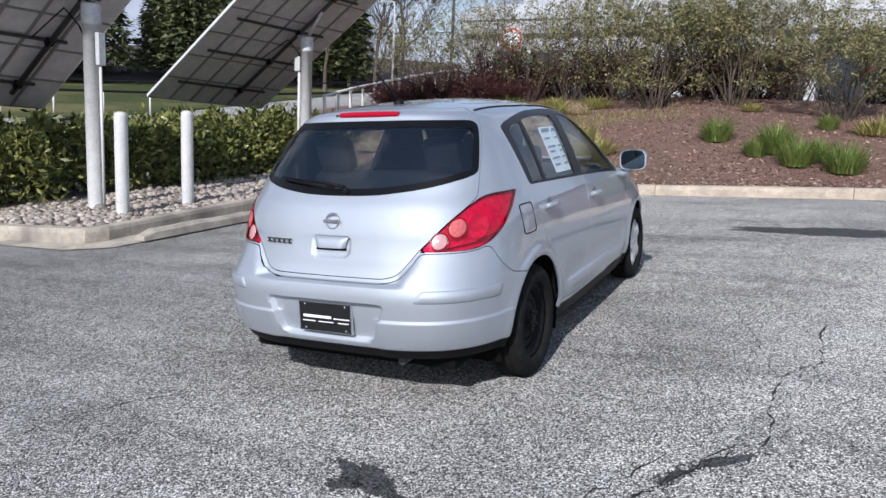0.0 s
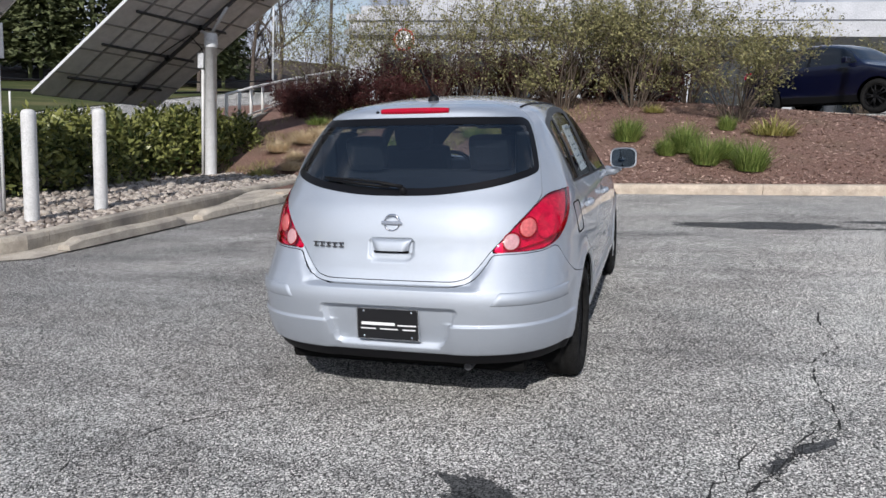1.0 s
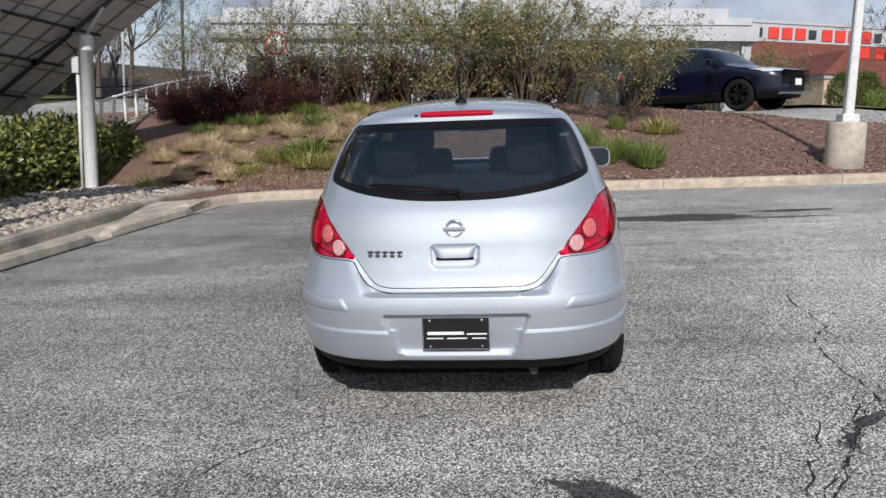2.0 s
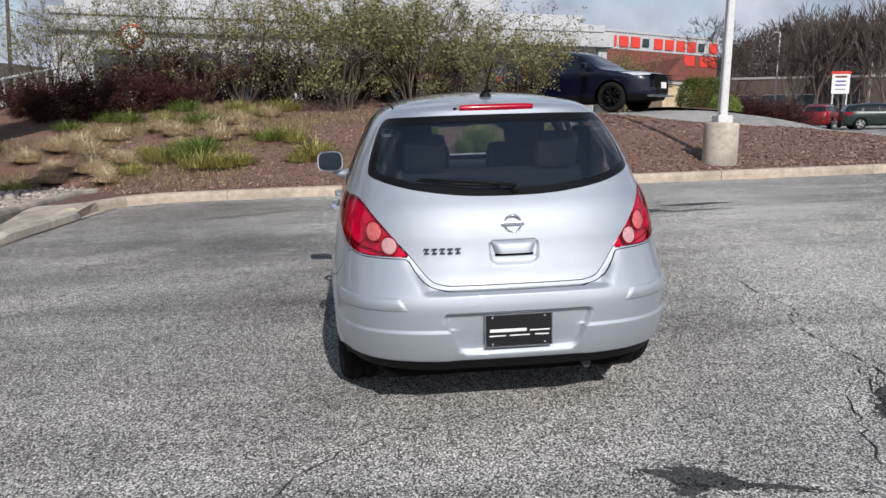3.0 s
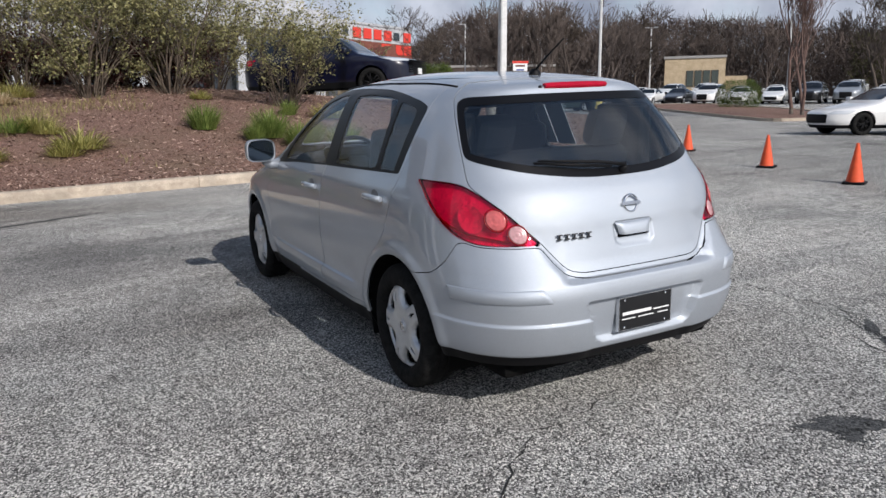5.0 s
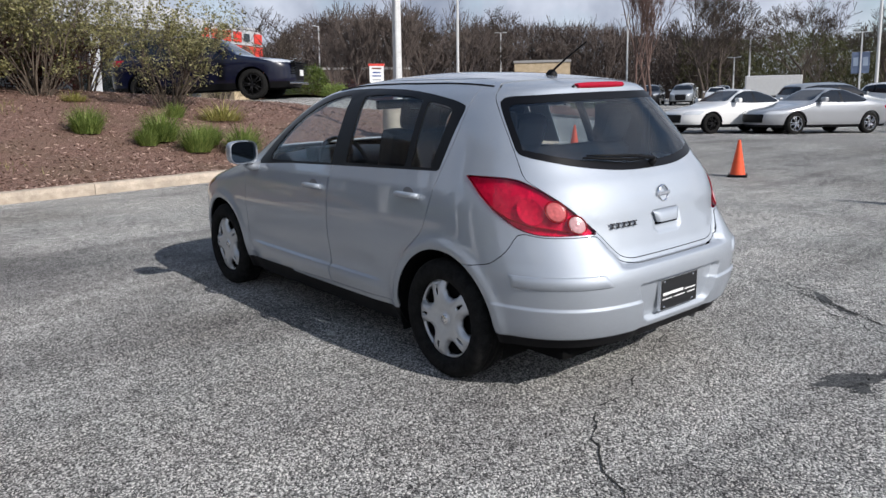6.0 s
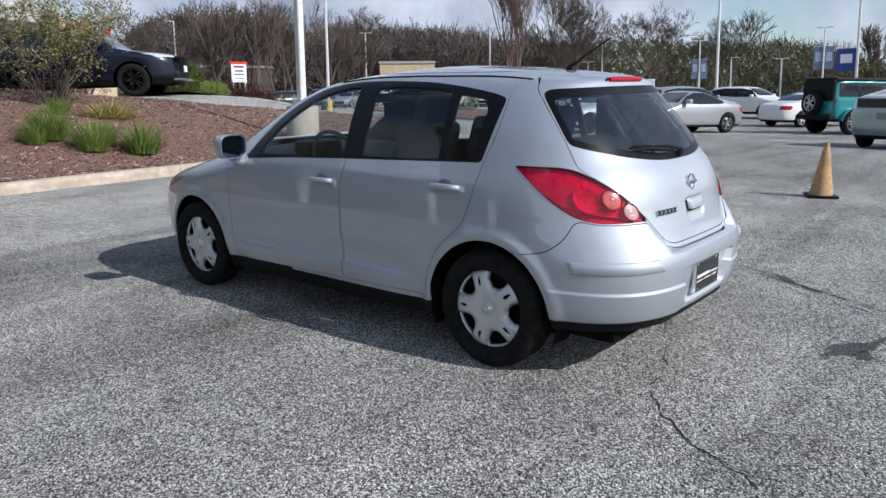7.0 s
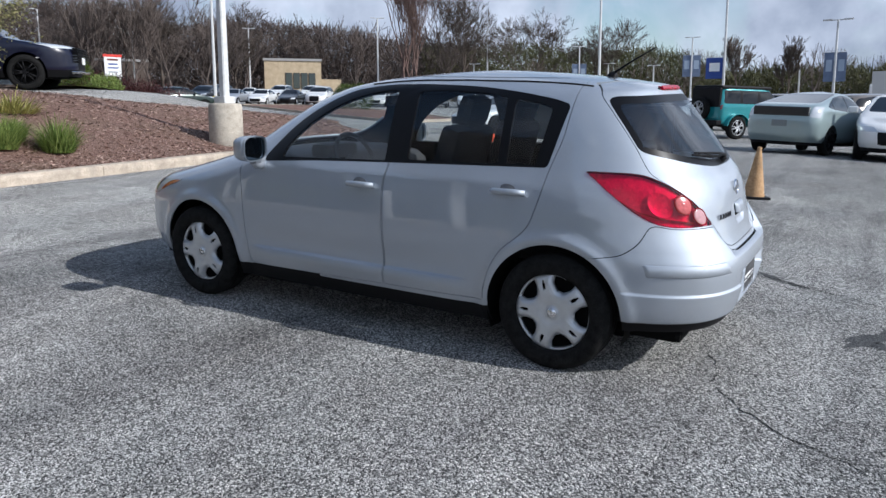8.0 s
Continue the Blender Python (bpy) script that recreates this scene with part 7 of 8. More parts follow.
row = [("white", SEDAN), ("black", SUV), ("pewter", SEDAN), ("white", SEDAN), ("black", SEDAN), ("white", SUV), ("white", SEDAN), ("white", SEDAN), ("black", SUV), ("grey", SUV), ("white", SEDAN), ("pewter", SEDAN)]
for k, (c, kd) in enumerate(row):
    t = k / (len(row) - 1)
    parked_car(kd, PAINTS[c], resting(46.0 + 13.5 * t, 62.5 - 27.0 * t, 0, 117), {"white": "white", "black": "black", "grey": "grey", "navy": "dark blue", "pewter": "silver"}[c] + " car in a far row of the lot", "far row of cars", fine=.6)
for k, (c, kd) in enumerate([("grey", SUV), ("white", SEDAN), ("white", SUV), ("white", SUV), ("grey", SEDAN), ("white", SEDAN), ("black", SEDAN), ("white", SUV), ("pewter", SEDAN), ("white", SUV)]):
    t = k / 9
    parked_car(kd, PAINTS[c], resting(55.0 + 13.5 * t, 66.5 - 27.0 * t, 0, 117), {"white": "white", "black": "black", "grey": "grey", "pewter": "silver"}[c] + " car in a second far row", "second far row of cars", fine=.5)
parked_car(SUV, PAINTS["green"], resting(32.6, 49.2, 0, -108), "dark green estate car at the end of a row", "cars at the row's end", fine=.8)
parked_car(SUV, PAINTS["red"], resting(31.3, 51.6, 0, -45), "dark red car with its tail turned to the drive", "cars at the row's end", fine=.7)
parked_car(SUV, PAINTS["pewter"], resting(28.5, 55.9, 0, 200), "silver car behind the signboard", "cars at the row's end", fine=.6)
for k, (c, kd) in enumerate([("pewter", SEDAN), ("white", SUV), ("grey", SEDAN), ("white", SEDAN), ("bronze", SUV), ("white", SUV), ("pewter", SEDAN)]):
    t = k / 6
    parked_car(kd, PAINTS[c], resting(40 + 4 * t, 21 - 17 * t, 0, 165), {"white": "white", "grey": "grey", "bronze": "bronze", "pewter": "silver"}[c] + " car in the row across the lot", "cars across the lot", fine=.5)

trailer = thing("box_trailer", resting(52.0, 29.9, 0, -60), "short white box trailer behind the parked cars", "trailer")
part("box", box_bm(-1.9, 1.9, -1.0, 1.0, .85, 2.3, .05), WHITE_PAINT, trailer, "plain white box")
part("chassis", box_bm(-1.8, 2.6, -.5, .5, .62, .85, .02), DARK_STEEL, trailer)
for x in (-.9, .1):
    for y in (-.85, .85):
        hub = part("wheel", add_lathe(bmesh.new(), [(.0, -.12), (.24, -.12), (.34, -.11), (.37, 0), (.34, .11), (.24, .12), (0, .12)], 28, "X", Matrix.Rotation(math.pi / 2, 4, "Z")), RUBBER, trailer)
        hub.matrix_basis = Matrix.Translation((x, y, .37))
part("landing_leg", box_bm(2.2, 2.4, -.1, .1, .0, .63, .02), DARK_STEEL, trailer)

# ---- islands and far ground ----
def bed(name, outline, material, h, label, category, steps=1):
    bm = bmesh.new()
    ring = [bm.verts.new(G(x, y, h)) for x, y in outline]
    cx, cy = sum(p[0] for p in outline) / len(outline), sum(p[1] for p in outline) / len(outline)
    mid = bm.verts.new(G(cx, cy, h + .12))
    for k in range(len(ring)):
        bm.faces.new((mid, ring[k], ring[(k + 1) % len(ring)]))
    return solo(name, bm, material, Matrix.Identity(4), label, category, kind="structure")


bed("mulch_island", rounded([(45.2, 54.0), (35.3, 36.6), (28.7, 25.7), (33.2, 25.0), (41.5, 34.0), (49.0, 48.5)], 1.5), MULCH, .10, "mulched island between the rows of the lot", "mulch bed")
isl = thing("kerb_3", Matrix.Identity(4), "pale concrete kerb round a mulched island", "kerb", kind="structure")
pts = rounded([(45.2, 54.4), (35.1, 36.6), (28.4, 25.4), (33.3, 24.7), (41.8, 33.8), (49.3, 48.5)], 1.5)
for (x0, y0), (x1, y1) in zip(pts, pts[1:] + pts[:1]):
    bm = bmesh.new()
    d = Vector((x1 - x0, y1 - y0)).normalized()
    loft(bm, [[G(x - d.y * o, y + d.x * o, u) for o, u in ((.08, -.1), (.08, .14), (-.08, .15), (-.08, -.1))] for x, y in ((x0, y0), (x1, y1))], False)
    bmesh.ops.recalc_face_normals(bm, faces=bm.faces)
    part("kerb_piece", bm, CONCRETE, isl)
bed("mulch_island", rounded([(7.3, 22.5), (11.3, 22.4), (15.5, 27.6), (12.6, 30.4), (8, 26)], 1.0), MULCH, .10, "mulched bed with bushes beside the upper drive", "mulch bed")

FIELD = textured("mown_grass", (.032, .043, .014), (.090, .105, .038), 3, .9, .3, 40, ((.20, .17, .08), .12, .5, .75))
xs2, ys2 = np.linspace(-150, -30, 32), np.linspace(-10, 110, 32)
field = new("grass_field", mesh_of("grass_field", [G(x - .25 * (y - 30), y, .06) for y in ys2 for x in xs2], [(j * 32 + i, j * 32 + i + 1, (j + 1) * 32 + i + 1, (j + 1) * 32 + i) for j in range(31) for i in range(31)], FIELD, True))
tagged(field, "mown spring grass rising beyond the road", "grass", kind="structure")
FLOOR = textured("leaf_litter", (.045, .036, .029), (.12, .095, .075), .5, .95, .4, 30)
def strip(name, pts_in, pts_out, h, mat_s, label, category, climb=()):
    bm = bmesh.new()
    loft(bm, [[G(a[0] + (b[0] - a[0]) * t, a[1] + (b[1] - a[1]) * t, h + c * t) for t in np.linspace(0, 1, 9)] for a, b, c in zip(pts_in, pts_out, climb)])
    solo(name, bm, mat_s, Matrix.Identity(4), label, category, kind="structure")
strip("wood_floor", [(5, 140), (30, 138), (62, 122), (92, 96), (112, 74), (122, 52), (128, 26), (130, 0), (124, -38)], [(15, 235), (60, 222), (118, 192), (158, 158), (184, 124), (204, 88), (212, 42), (216, -7), (206, -70)], .05, FLOOR, "brown leaf litter under the far woods", "woodland floor", (8, 9, 11, 10.5, 9, 7.5, 6, 5, 4))
strip("wood_floor", [(-150, -5), (-95, 30), (-72, 52), (-45, 74), (-20, 92), (5, 104)], [(-260, 60), (-200, 110), (-150, 150), (-100, 180), (-50, 210), (0, 230)], .08, FLOOR, "brown leaf litter under the pine woods", "woodland floor", (10, 12, 14, 13, 11, 9))


# ---- trees and woods ----
def tree_mesh(seed, tall, r, depth=5, spread=.5, up=.18, first=.28, width=1.0, least=.009):
    """A leafless tree: limbs that bend, taper and fork into ever finer twigs."""
    rnd = random.Random(seed)
    verts, faces = [], []

    def limb(p, d, length, radius, level):
        segs = 3 if level > 1 else level + 1
        sides = 6 if level == depth else 4 if level > depth - 2 else 3
        o_prev = None
        for k in range(segs + 1):
            q = max(radius * (1 - .45 * k / segs), least)
            a = d.orthogonal().normalized()
            b = d.cross(a)
            o = len(verts)
            for j in range(sides):
                t = 2 * math.pi * j / sides
                verts.append(p + q * (math.cos(t) * a + math.sin(t) * b))
            if o_prev is not None:
                faces.extend((o_prev + j, o_prev + (j + 1) % sides, o + (j + 1) % sides, o + j) for j in range(sides))
            o_prev = o
            if k < segs:
                p = p + d * length / segs
                d = (d + Vector((rnd.gauss(0, .10), rnd.gauss(0, .10), rnd.gauss(0, .06) + up * .2))).normalized()
                if level > 0 and k > 0:
                    nd = (d + Vector((rnd.gauss(0, spread * width), rnd.gauss(0, spread * width), rnd.gauss(0, .3) + up))).normalized()
                    limb(p.copy(), nd, length * rnd.uniform(.5, .8), q * .5, level - 1)
        if level > 0:
            for _ in range(rnd.randint(2, 3)):
                nd = (d + Vector((rnd.gauss(0, spread * width), rnd.gauss(0, spread * width), rnd.gauss(0, .2) + up))).normalized()
                limb(p.copy(), nd, length * rnd.uniform(.6, .85), radius * .45, level - 1)
    limb(Vector((0, 0, -.3)), Vector((0, 0, 1)), tall * first, r, depth)
    return verts, faces


def bare_tree(x, y, seed, tall, r, label, turn=0, width=1.0, depth=5, first=.24, buds=None, up=.18):
    verts, faces = tree_mesh(seed, tall, r, depth, .5, up, first, width)
    top = max(v.z for v in verts)
    k = tall / top
    verts, faces = tree_mesh(seed, tall, r / k, depth, .5, up, first, width, max(.008, .0002 * math.hypot(x, y)) / k)
    k = tall / max(v.z for v in verts)
    t = thing("tree", upright(x, y, 0, turn) @ Matrix.Diagonal((k, k, k, 1)), label, "tree", "bare trees round the lot")
    part("trunk", mesh_of("trunk", verts[:12], [f for f in faces if max(f) < 12], BARK, True), None, t)
    part("crown", mesh_of("crown", verts, [f for f in faces if max(f) >= 12], FAR_TWIG if buds is None else buds, True), None, t)
    return t


FAR_TWIG = textured("dark_twig", (.045, .036, .030), (.13, .105, .088), 8, .95, .2)
REDBUD = textured("reddish_twig", (.08, .054, .047), (.20, .135, .115), 10, .9, .2)
for x, y, seed, tall, r, w, lab, b in ((34.0, 28.7, 1, 12, .13, .9, "multi-stemmed bare tree with reddish twigs", REDBUD), (35.6, 29.2, 2, 11, .12, .9, "multi-stemmed bare tree with reddish twigs", REDBUD), (33.4, 27.6, 9, 11, .11, .8, "multi-stemmed bare tree with reddish twigs", REDBUD),
                                       (81.6, 53.6, 8, 16, .24, 1.0, "bare grey tree on the lot's edge", None), (83.4, 52.5, 7, 15.5, .24, 1.0, "bare grey tree on the lot's edge", None),
                                       (103.4, 51.9, 3, 15, .36, 1.15, "bare round-headed tree on the lot's edge", None), (107.2, 42.6, 4, 13.7, .36, 1.15, "bare round-headed tree on the lot's edge", None),
                                       (109.1, 22.3, 5, 10.8, .2, .45, "narrow upright bare tree", None), (112.9, 16.9, 6, 10.7, .2, .45, "narrow upright bare tree", None), (77.4, 88.2, 11, 16, .32, 1.1, "bare tree before the woods", None), (68.1, 92.7, 13, 16.5, .32, 1.1, "bare tree before the woods", None),
                                       (43.2, 91.3, 10, 13.8, .28, 1.2, "spreading bare tree before a long building", None)):
    bare_tree(x, y, seed, tall, r, lab, seed * 50, w * (.8 if b else 1), 5, .12 if b else .22, b, .42 if b else .15)
bare_tree(-30, 58, 21, 15, .26, "tall bare tree beside the road", 10)
bare_tree(-36, 64, 22, 17, .28, "tall bare tree beside the road", 80)
bare_tree(-39, 60, 23, 14, .24, "tall bare tree beside the road", 150)


def woods(name, places, seeds, label, material, tall, depth=3):
    rnd = random.Random(name)
    kinds = [tree_mesh(s, 10, .13, depth, .40, .15, .27, .85, .018)[:2] for s in seeds]
    verts, faces = [], []
    for k, (x, y) in enumerate(places):
        v, f = kinds[k % len(kinds)]
        top = max(p.z for p in v)
        s = tall * rnd.uniform(.7, 1.15) / top
        m = upright(x, y, 0, rnd.uniform(0, 360)) @ Matrix.Diagonal((s, s, s, 1))
        o = len(verts)
        verts += [m @ p for p in v]
        faces += [tuple(o + i for i in q) for q in f]
    tagged(new(name, mesh_of(name, verts, faces, material, True)), label, "woods", kind="stuff")


wr = random.Random(77)
WOOD = textured("far_bark", (.085, .068, .060), (.17, .138, .122), 3, .95, .2)


def mass(a):
    """The height of the woods' dense lower growth in the direction a (degrees)."""
    return 4.6 + 2.6 * ease(a, 6, 20) + 2.2 * ease(a, 28, 45) + 1.2 * ease(a, 50, 60) - 4.0 * ease(a, 60, 66) + 1.0 * noise.noise(Vector((a * .13, 0, 0))) + .7 * noise.noise(Vector((a * .5, 3, 0)))


ring = []
for k in range(150):
    a = -14 + 94 * (1 - wr.random() ** 1.5)
    d = wr.uniform(132, 180)
    if a < 62:
        ring.append((d * math.cos(radians(a)) - 2, d * math.sin(radians(a))))
# trees nearer by, before the long hall
near_by = [(d * math.cos(radians(a)) - 2, d * math.sin(radians(a))) for a, d in ((49 + 12 * wr.random(), wr.uniform(106, 118)) for _ in range(17))]
woods("far_woods", [p for p in ring if p[1] > .58 * p[0]], (301, 302, 303, 304), "brown leafless woods along the horizon", WOOD, 17, 4)
woods("near_woods", near_by, (307, 308, 309), "brown leafless trees before a long building", WOOD, 15, 4)
woods("far_woods", [p for p in ring if p[1] <= .58 * p[0]], (311, 312), "low leafless woods along the horizon", WOOD, 11, 3)
woods("far_woods", [(-.53 * q - wr.uniform(0, 42), q) for q in (wr.uniform(70, 115) for _ in range(34))], (305, 306), "brown leafless woods beyond the road", WOOD, 13)
# brush that closes the woods
for low_a, high_a, count, tints, lab in ((-22, 34, 105000, ((.052, .053, .026), (.108, .106, .050)), "olive and brown brush under low far woods"), (30, 84, 150000, ((.062, .049, .044), (.122, .096, .084)), "brown tangled brush under the far woods")):
    verts, faces = [], []
    for _ in range(count):
        a, d = wr.uniform(low_a, high_a), wr.uniform(135, 190)
        c = G(d * math.cos(radians(a)) - 2, d * math.sin(radians(a)), wr.random() ** 1.1 * 1.15 * mass(a) * d / 100)
        s = wr.uniform(.8, 2.6)
        u = Vector((wr.gauss(0, .5), wr.gauss(0, .5), wr.gauss(.6, .5))).normalized()
        v = u.cross(Vector((wr.gauss(0, 1), wr.gauss(0, 1), wr.gauss(0, 1)))).normalized()
        o = len(verts)
        verts += [c - v * s * .038, c + v * s * .038, c + u * s]
        faces.append((o, o + 1, o + 2))
    tagged(new("undergrowth", mesh_of("undergrowth", verts, faces, leafy("brush", *tints, .9, .1))), lab, "brush", kind="stuff")


def conifers(places, label):
    """Tall evergreens: drooping sprays of needles in uneven whorls round a trunk."""
    rnd = random.Random(9)
    verts, faces = [], []
    for x, y, tall in places:
        base = G(x, y)
        for _ in range(int(95 * tall)):
            z = rnd.uniform(.08, 1) ** .9
            r = (1 - z) * tall * .24 * rnd.uniform(.55, 1.1) + .15
            a = rnd.uniform(0, 6.3)
            c = base + Vector((r * math.cos(a), r * math.sin(a), z * tall - .08 * r))
            for _ in range(2):
                s = rnd.uniform(.4, .95)
                u = Vector((math.cos(a) + rnd.gauss(0, .5), math.sin(a) + rnd.gauss(0, .5), rnd.gauss(-.25, .25))).normalized()
                v = u.cross(Vector((rnd.gauss(0, .4), rnd.gauss(0, .4), 1))).normalized()
                o = len(verts)
                verts += [c - v * s * .35, c + u * s, c + v * s * .35]
                faces.append((o, o + 1, o + 2))
        o = len(verts)
        verts += [base + Vector((.2 * math.cos(t), .2 * math.sin(t), h)) for h in (0, tall * .5) for t in (0, 2.1, 4.2)]
        faces += [(o, o + 1, o + 4, o + 3), (o + 1, o + 2, o + 5, o + 4), (o + 2, o, o + 3, o + 5)]
    tagged(new("evergreen_woods", mesh_of("evergreen_woods", verts, faces, PINE)), label, "woods", kind="stuff")


conifers([(-72 + 2.6 * k + wr.uniform(-1.5, 1.5), 48 + 2.2 * k + wr.uniform(-5, 8), wr.uniform(14, 21)) for k in range(12)] + [(-80 + 3 * k, 62 + 2.6 * k + wr.uniform(-3, 5), wr.uniform(16, 24)) for k in range(10)] + [(-95 + 4 * k, 30 + 3 * k, wr.uniform(14, 20)) for k in range(8)],
         "dark green pine woods above the grass field")


# ---- buildings ----
WHITE_WALL = textured("white_cladding", (.36, .37, .39), (.47, .48, .50), 1.2, .6, .05, 20)
RED_WALL = textured("red_brown_wall", (.13, .05, .04), (.22, .085, .065), 2, .8, .1, 25)
RED_PANEL = plain("red_panel", (.62, .045, .03), .5)
TAN_WALL = textured("tan_stone", (.40, .31, .20), (.56, .45, .31), 1.5, .85, .1, 15)
BROWN_WALL = textured("brown_wall", (.075, .058, .05), (.12, .095, .08), 1.5, .85, .1, 12)
DARK_GLASS = principled("building_glass", (.02, .03, .035), .05, 0, 1.0)[0]
GREY_BAND = plain("grey_band", (.30, .31, .32), .6)
ROOF = plain("flat_roof", (.32, .31, .30), .9)


def building(name, x, y, turn, wide, deep, tall, wall, label, sunk=.5):
    t = thing(name, upright(x, y, 0, turn), label, "building")
    part("wall", box_bm(-wide / 2, wide / 2, 0, deep, -sunk, tall), wall, t)
    part("roof", box_bm(-wide / 2 - .15, wide / 2 + .15, -.15, deep + .15, tall, tall + .35), ROOF if wall is not WHITE_WALL else WHITE_WALL, t)
    return t


def window_row(t, x0, x1, count, z0, z1, material, frame_mat, depth=-.04):
    for k in range(count):
        a = x0 + (x1 - x0) * (k + .12) / count
        b = x0 + (x1 - x0) * (k + .88) / count
        w = part("window", box_bm(a - .06, b + .06, depth - .05, .05, z0 - .06, z1 + .06), frame_mat, t)
        part("window_pane", box_bm(a, b, depth - .075, depth - .052, z0, z1), material, w)


showroom = building("showroom", -2.35, 40.0, -2, 27.5, 20, 5.1, WHITE_WALL, "large white showroom with glass bays behind the shrubs")
window_row(showroom, -12, -3, 4, .4, 3.4, DARK_GLASS, GREY_BAND)
window_row(showroom, 0, 13, 6, .4, 3.4, DARK_GLASS, GREY_BAND)
part("fascia", box_bm(-13.9, 13.9, -.35, -.01, 4.3, 4.6), GREY_BAND, showroom)
part("canopy", box_bm(4, 13, -5.0, -.02, 3.7, 4.3), WHITE_WALL, showroom, "white canopy over the entrance")
for x in (4.4, 8.5, 12.6):
    part("column", box_bm(x - .2, x + .2, -4.7, -4.3, -.5, 3.7), WHITE_WALL, showroom)
part("parapet", box_bm(-13.2, 12.85, .3, 19, 5.45, 5.95), WHITE_WALL, showroom, "stepped white parapet")
part("upper_block", box_bm(-11, 8.8, 2, 14, 5.95, 8.6), WHITE_WALL, showroom)
store = building("storage_building", 39.9, 112.55, 15, 30, 14, 13.85, WHITE_WALL, "white storage building with bright red panels over a brown base", 4)
part("lower_wall", box_bm(-15.05, 15.05, -.12, -.02, -4, 11.42), RED_WALL, store, "red-brown lower wall")
for k in range(-3, 9):
    a, dark = 3.0 + (k - 3) * 2.06, k in (2, 7, -2)
    part("shutter", box_bm(a, a + (1.1 if dark else 1.55), -.18, -.03, 11.8 if not dark else 12.0, 13.35 if not dark else 13.2), DARK_GLASS if dark else RED_PANEL, store, "" if dark else "bright red panel")
for a, b in ((8.6, 10.6), (11.6, 13.0), (13.3, 14.8)):
    part("shutter", box_bm(a, b, -.22, -.125, 9.7, 11.25), RED_PANEL, store)
house = building("gabled_house", 23.1, 57.0, 15, 2.6, 7, 3.0, TAN_WALL, "small gabled building with a brown roof")
bm = bmesh.new()
add_prism(bm, [(-1.6, 3.3), (1.6, 3.3), (0, 5.0)], -7.2, .3, Matrix.Rotation(math.pi / 2, 4, "X"))
part("gable_roof", bm, RED_WALL, house, "brown pitched roof")
long_hall = building("long_hall", 62, 112, -35, 30, 14, 7.6, BROWN_WALL, "long brown building among leafless trees", 3)
window_row(long_hall, -12, 12, 5, 3.8, 5.2, DARK_GLASS, GREY_BAND)
tan = building("stone_building", 83.4, 82.0, -48, 8.4, 10, 7.0, TAN_WALL, "tan stone building with tall narrow windows", 3)
window_row(tan, -1.2, 3.4, 4, 3.0, 5.2, DARK_GLASS, BROWN_WALL)
part("low_wing", box_bm(4.2, 7.2, .5, 6, -3, 4.4), TAN_WALL, tan)

# ---- retaining wall and rail, road fence, utility pole ----
rail = thing("guard_rail", Matrix.Identity(4), "pale metal guard rail on a concrete retaining wall", "guard rail")
wall_line = [(-9.05, 16.9, 1.15), (-9.6, 19.2, 1.4), (-10.2, 21.8, 1.65), (-10.9, 25.0, 1.95), (-11.7, 29.0, 2.3), (-12.8, 35.0, 2.7)]
bm = bmesh.new()
rows = []
for x, y, h in wall_line:
    rows.append([G(x + o, y, u, False) for o, u in ((.14, -.5), (.14, h), (.16, h + .03), (-.16, h + .03), (-.14, h), (-.14, -.5))])
made = loft(bm, rows, False, close=True)
bm.faces.new(made[0])
bm.faces.new(made[-1][::-1])
bmesh.ops.recalc_face_normals(bm, faces=bm.faces)
solo("retaining_wall", bm, OLD_CONCRETE, Matrix.Identity(4), "weathered grey concrete retaining wall beside the bank", "wall", kind="structure")
for lift_h, rad in ((.80, .035), (.12, .022)):
    part("rail", add_tube(bmesh.new(), [G(x, y, h + lift_h, False) for x, y, h in wall_line], rad, 8), RAIL_PAINT, rail)
for k in range(13):
    t = k / 12 * (len(wall_line) - 1)
    i = min(int(t), len(wall_line) - 2)
    x, y, h = (a + (b - a) * (t - i) for a, b in zip(wall_line[i], wall_line[i + 1]))
    part("rail_post", add_tube(bmesh.new(), [G(x, y, h, False), G(x, y, h + .84, False)], .04, 8), RAIL_PAINT, rail)
pole = thing("utility_pole", upright(-33.4, 75.4, -1), "tall wooden utility pole with cross arms", "utility pole")
part("pole_shaft", add_tube(bmesh.new(), [(0, 0, 0), (0, 0, 15)], [.20, .13], 12), BARK, pole)
for z in (14.2, 13.2):
    part("cross_arm", box_bm(-1.2, 1.2, -.06, .06, z, z + .12), BARK, pole)
part("transformer", add_lathe(bmesh.new(), [(0, 11.2), (.28, 11.2), (.28, 12.2), (0, 12.25)], 16, "Z", Matrix.Translation((.4, 0, 0))), GREY_BAND, pole)


def wire(points, r, sag):
    pts = []
    for a, b in zip(points, points[1:]):
        for k in range(13):
            t = k / 12
            p = a.lerp(b, t)
            p.z -= sag * 4 * t * (1 - t)
            pts.append(p)
    bm = add_tube(bmesh.new(), pts, r, 5)
    solo("overhead_cable", bm, BLACK, Matrix.Identity(4), "black overhead cable along the road", "cable", "cables along the road")


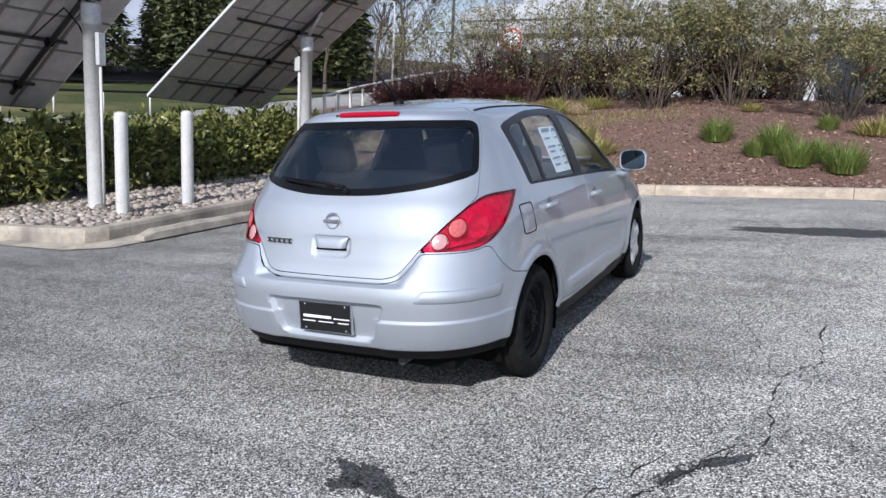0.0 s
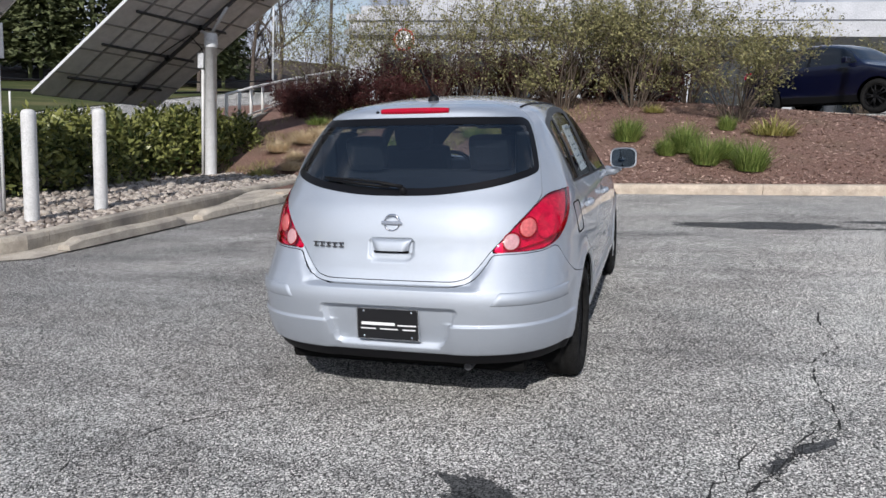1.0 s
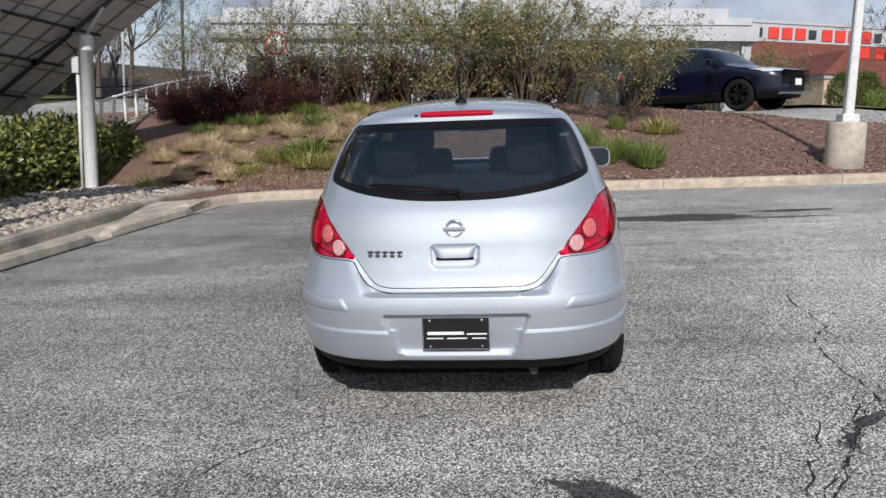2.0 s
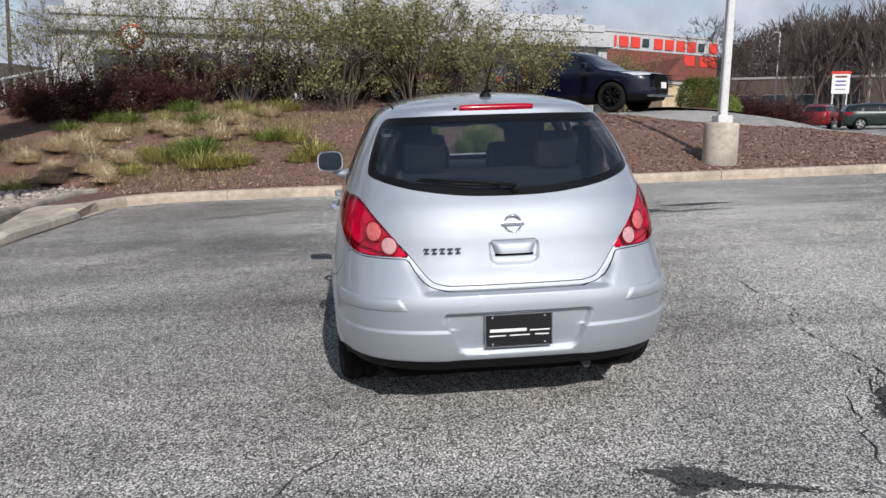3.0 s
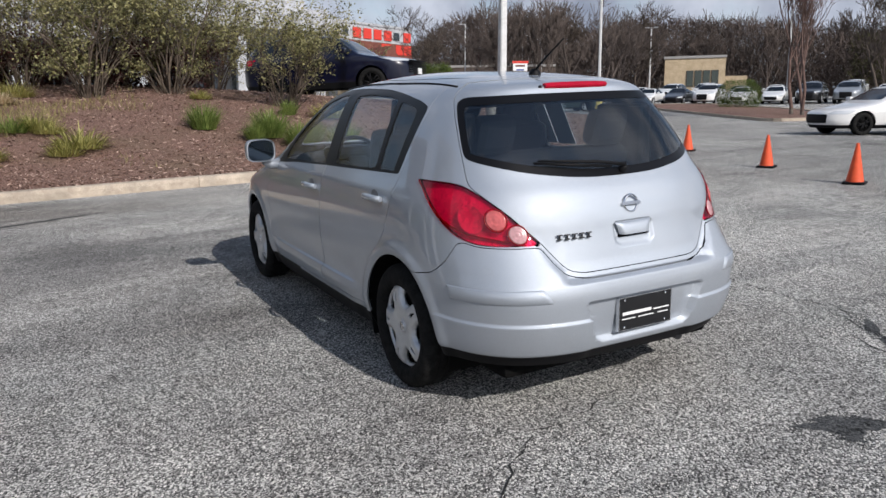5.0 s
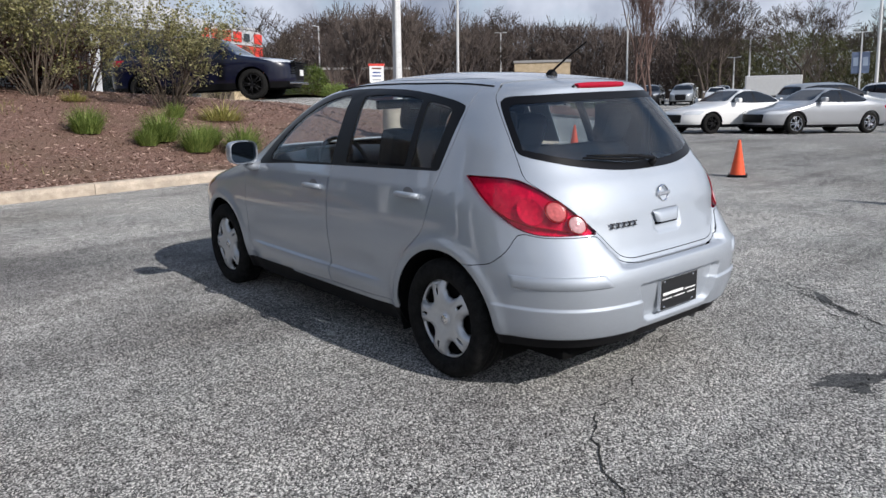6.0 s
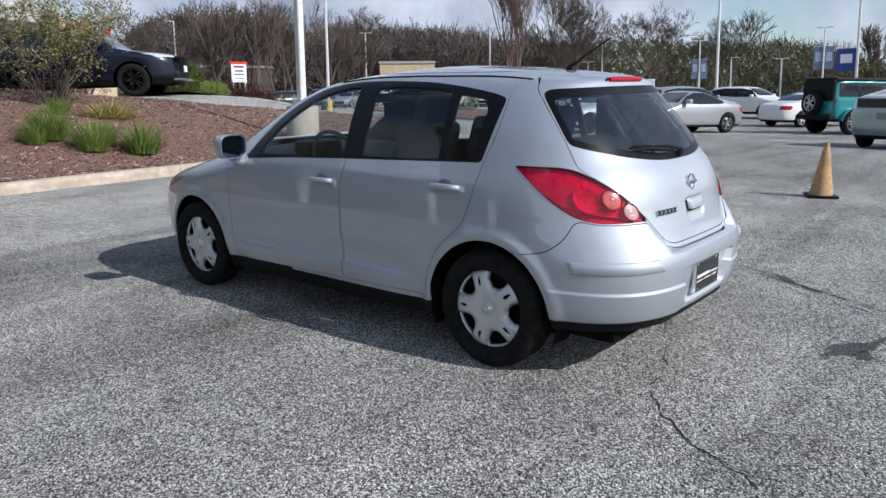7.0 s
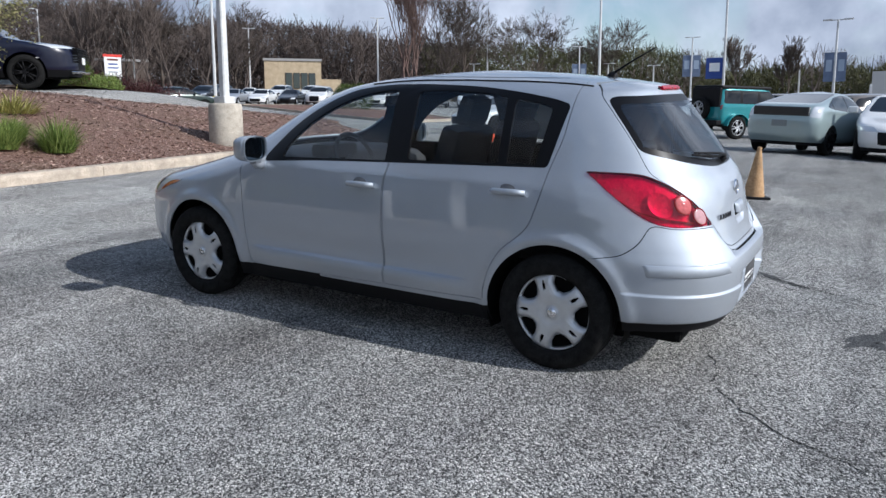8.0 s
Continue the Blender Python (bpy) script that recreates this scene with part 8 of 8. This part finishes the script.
top_of = lambda x, y, z: Vector((*G(x, y).to_2d(), z))
wire([top_of(-52, 0, 2.9), top_of(-24.5, 31, 3.2), top_of(-16, 60, 6.5)], .045, .25)
wire([top_of(-52, 0, 2.25), top_of(-24.5, 31, 2.7), top_of(-16, 60, 5.6)], .06, .2)
wire([top_of(-33.4, 75.4, 13.0), top_of(-14.5, 52, 8.5), top_of(-14, 40, 8.0)], .03, .6)
wire([top_of(-33.4, 75.4, 11.5), top_of(-60, 60, 11.0)], .03, .5)
for k in range(14):
    x, y = -30.2 - 2.2 * k * .55, 31 - 2.0 * k
    part("fence_post", add_tube(bmesh.new(), [G(x, y, -.1), G(x, y, 1.25)], .05, 6), RAIL_PAINT, field)
lamp = thing("street_lamp", upright(-28, 53.4, 0, 150), "galvanised street lamp beside the road", "street lamp", "street lamps")
part("lamp_post", add_tube(bmesh.new(), [(0, 0, 0), (0, 0, 7.2), (.2, 0, 7.6), (1.6, 0, 7.8)], [.09, .07, .06, .04], 8), GALVANISED, lamp)
part("lamp_head", box_bm(1.5, 2.1, -.12, .12, 7.72, 7.86, .03), GALVANISED, lamp)

# ---- far light poles, signboard, fence ----
BLUE = plain("banner_blue", (.02, .055, .25), .6)
NAVY = plain("banner_navy", (.13, .17, .26), .6, mottle=.5, scale=2)
YELLOW = plain("yellow_plinth", (.55, .42, .12), .8)
light_pole(39.1, 50.6, 0, False, 13, .12, 2, 40, plinth=YELLOW, label="tall white lot light pole on a yellow plinth")
for x, y, tall, heads, turn in ((64.9, 27.6, 13, 2, 60), (100.4, 57.9, 12.9, 1, 60), (80.9, 64.5, 11.5, 2, 130), (79.1, 86.6, 11.6, 2, 130), (57.4, 103.7, 13.2, 1, 150), (62.0, 95.0, 13.6, 2, 150), (117.5, 15.9, 8.8, 2, 100),
                                (99.6, 59.8, 6.8, 2, 120), (107.7, 41.2, 6.9, 2, 110), (109.7, 34.9, 6.6, 2, 110)):
    light_pole(x, y, 0, False, tall, .13, heads, turn)
light_pole(69.5, 17.3, 0, False, 13, .13, 2, 101, banner=(1.5, 2.85, 4.75, BLUE, False), label="white light pole with a blue banner")
light_pole(100.8, 27.4, 0, False, 9.3, .13, 2, 105, banner=(1.05, 4.2, 7.0, NAVY, True), label="white light pole with two printed blue banners")
light_pole(101.9, 43.6, 0, False, 8.9, .13, 2, 113, banner=(.95, 3.7, 6.4, NAVY, True), label="white light pole with two printed blue banners")
light_pole(55.8, 7.3, 0, False, 6.8, .10, 2, 95, banner=(.62, 2.6, 4.6, NAVY, True), label="white light pole with two printed blue banners")
curved = thing("street_lamp", upright(67.0, 97.1, 0, 160) @ Matrix.Diagonal((1.58, 1.58, 1.58, 1)), "curved galvanised street lamp behind the signboard", "street lamp", "street lamps")
part("lamp_post", add_tube(bmesh.new(), [(0, 0, 0), (0, 0, 6.0), (.25, 0, 6.6), (.9, 0, 6.95), (1.5, 0, 7.0)], [.08, .06, .05, .045, .04], 8), GALVANISED, curved)
part("lamp_head", box_bm(1.4, 1.9, -.1, .1, 6.94, 7.05, .03), GALVANISED, curved)
sign = thing("signboard", upright(54.4, 84.4, 0, -30) @ Matrix.Diagonal((1.45, 1.45, 1.4, 1)), "white signboard with a red top and blue bars", "sign")
for x in (-.5, .5):
    part("sign_leg", box_bm(x - .05, x + .05, -.05, .05, -.2, 2.4), WHITE_PAINT, sign)
part("sign_panel", box_bm(-.64, .64, -.08, .08, 2.3, 3.9, .02), PLATE_WHITE, sign)
part("sign_top", box_bm(-.72, .72, -.10, .10, 3.9, 4.12, .02), RED_PANEL, sign, "red top board")
for z0, z1, w, c in ((3.6, 3.76, .42, RED_WALL), (3.25, 3.37, .36, BLUE), (2.95, 3.05, .40, BLUE), (2.6, 2.7, .36, GREY_BAND)):
    part("sign_bar", box_bm(-w, w, -.092, -.081, z0, z1), c, sign)
fence = thing("panel_fence", upright(41.5, 4.6, 0, -75), "grey solid panel fence across the lot", "fence")
for k in range(9):
    part("fence_panel", box_bm(k * 2.4 + .03, k * 2.4 + 2.37, -.03, .03, -.2, 3.0), GREY_BAND, fence)
    part("fence_post", box_bm(k * 2.4 - .05, k * 2.4 + .05, -.06, .06, -.2, 2.35), GALVANISED, fence)
notice = thing("round_sign", upright(-9.5, 31.0, 0, 0), "red ring sign on a thin post behind the shrubs", "sign")
part("sign_post", add_tube(bmesh.new(), [(0, 0, 0), (0, 0, 3.5)], .05, 8), GALVANISED, notice)
part("sign_disc", add_lathe(bmesh.new(), [(0, 0), (.48, 0), (.49, .02), (0, .03)], 28, "Z", Matrix.Translation((0, -.06, 3.5)) @ Matrix.Rotation(math.pi / 2, 4, "X")), PLATE_WHITE, notice)
part("sign_ring", add_lathe(bmesh.new(), [(.38, .02), (.46, .02), (.46, .04), (.38, .04)], 28, "Z", Matrix.Translation((0, -.06, 3.5)) @ Matrix.Rotation(math.pi / 2, 4, "X")), RED_PANEL, notice)
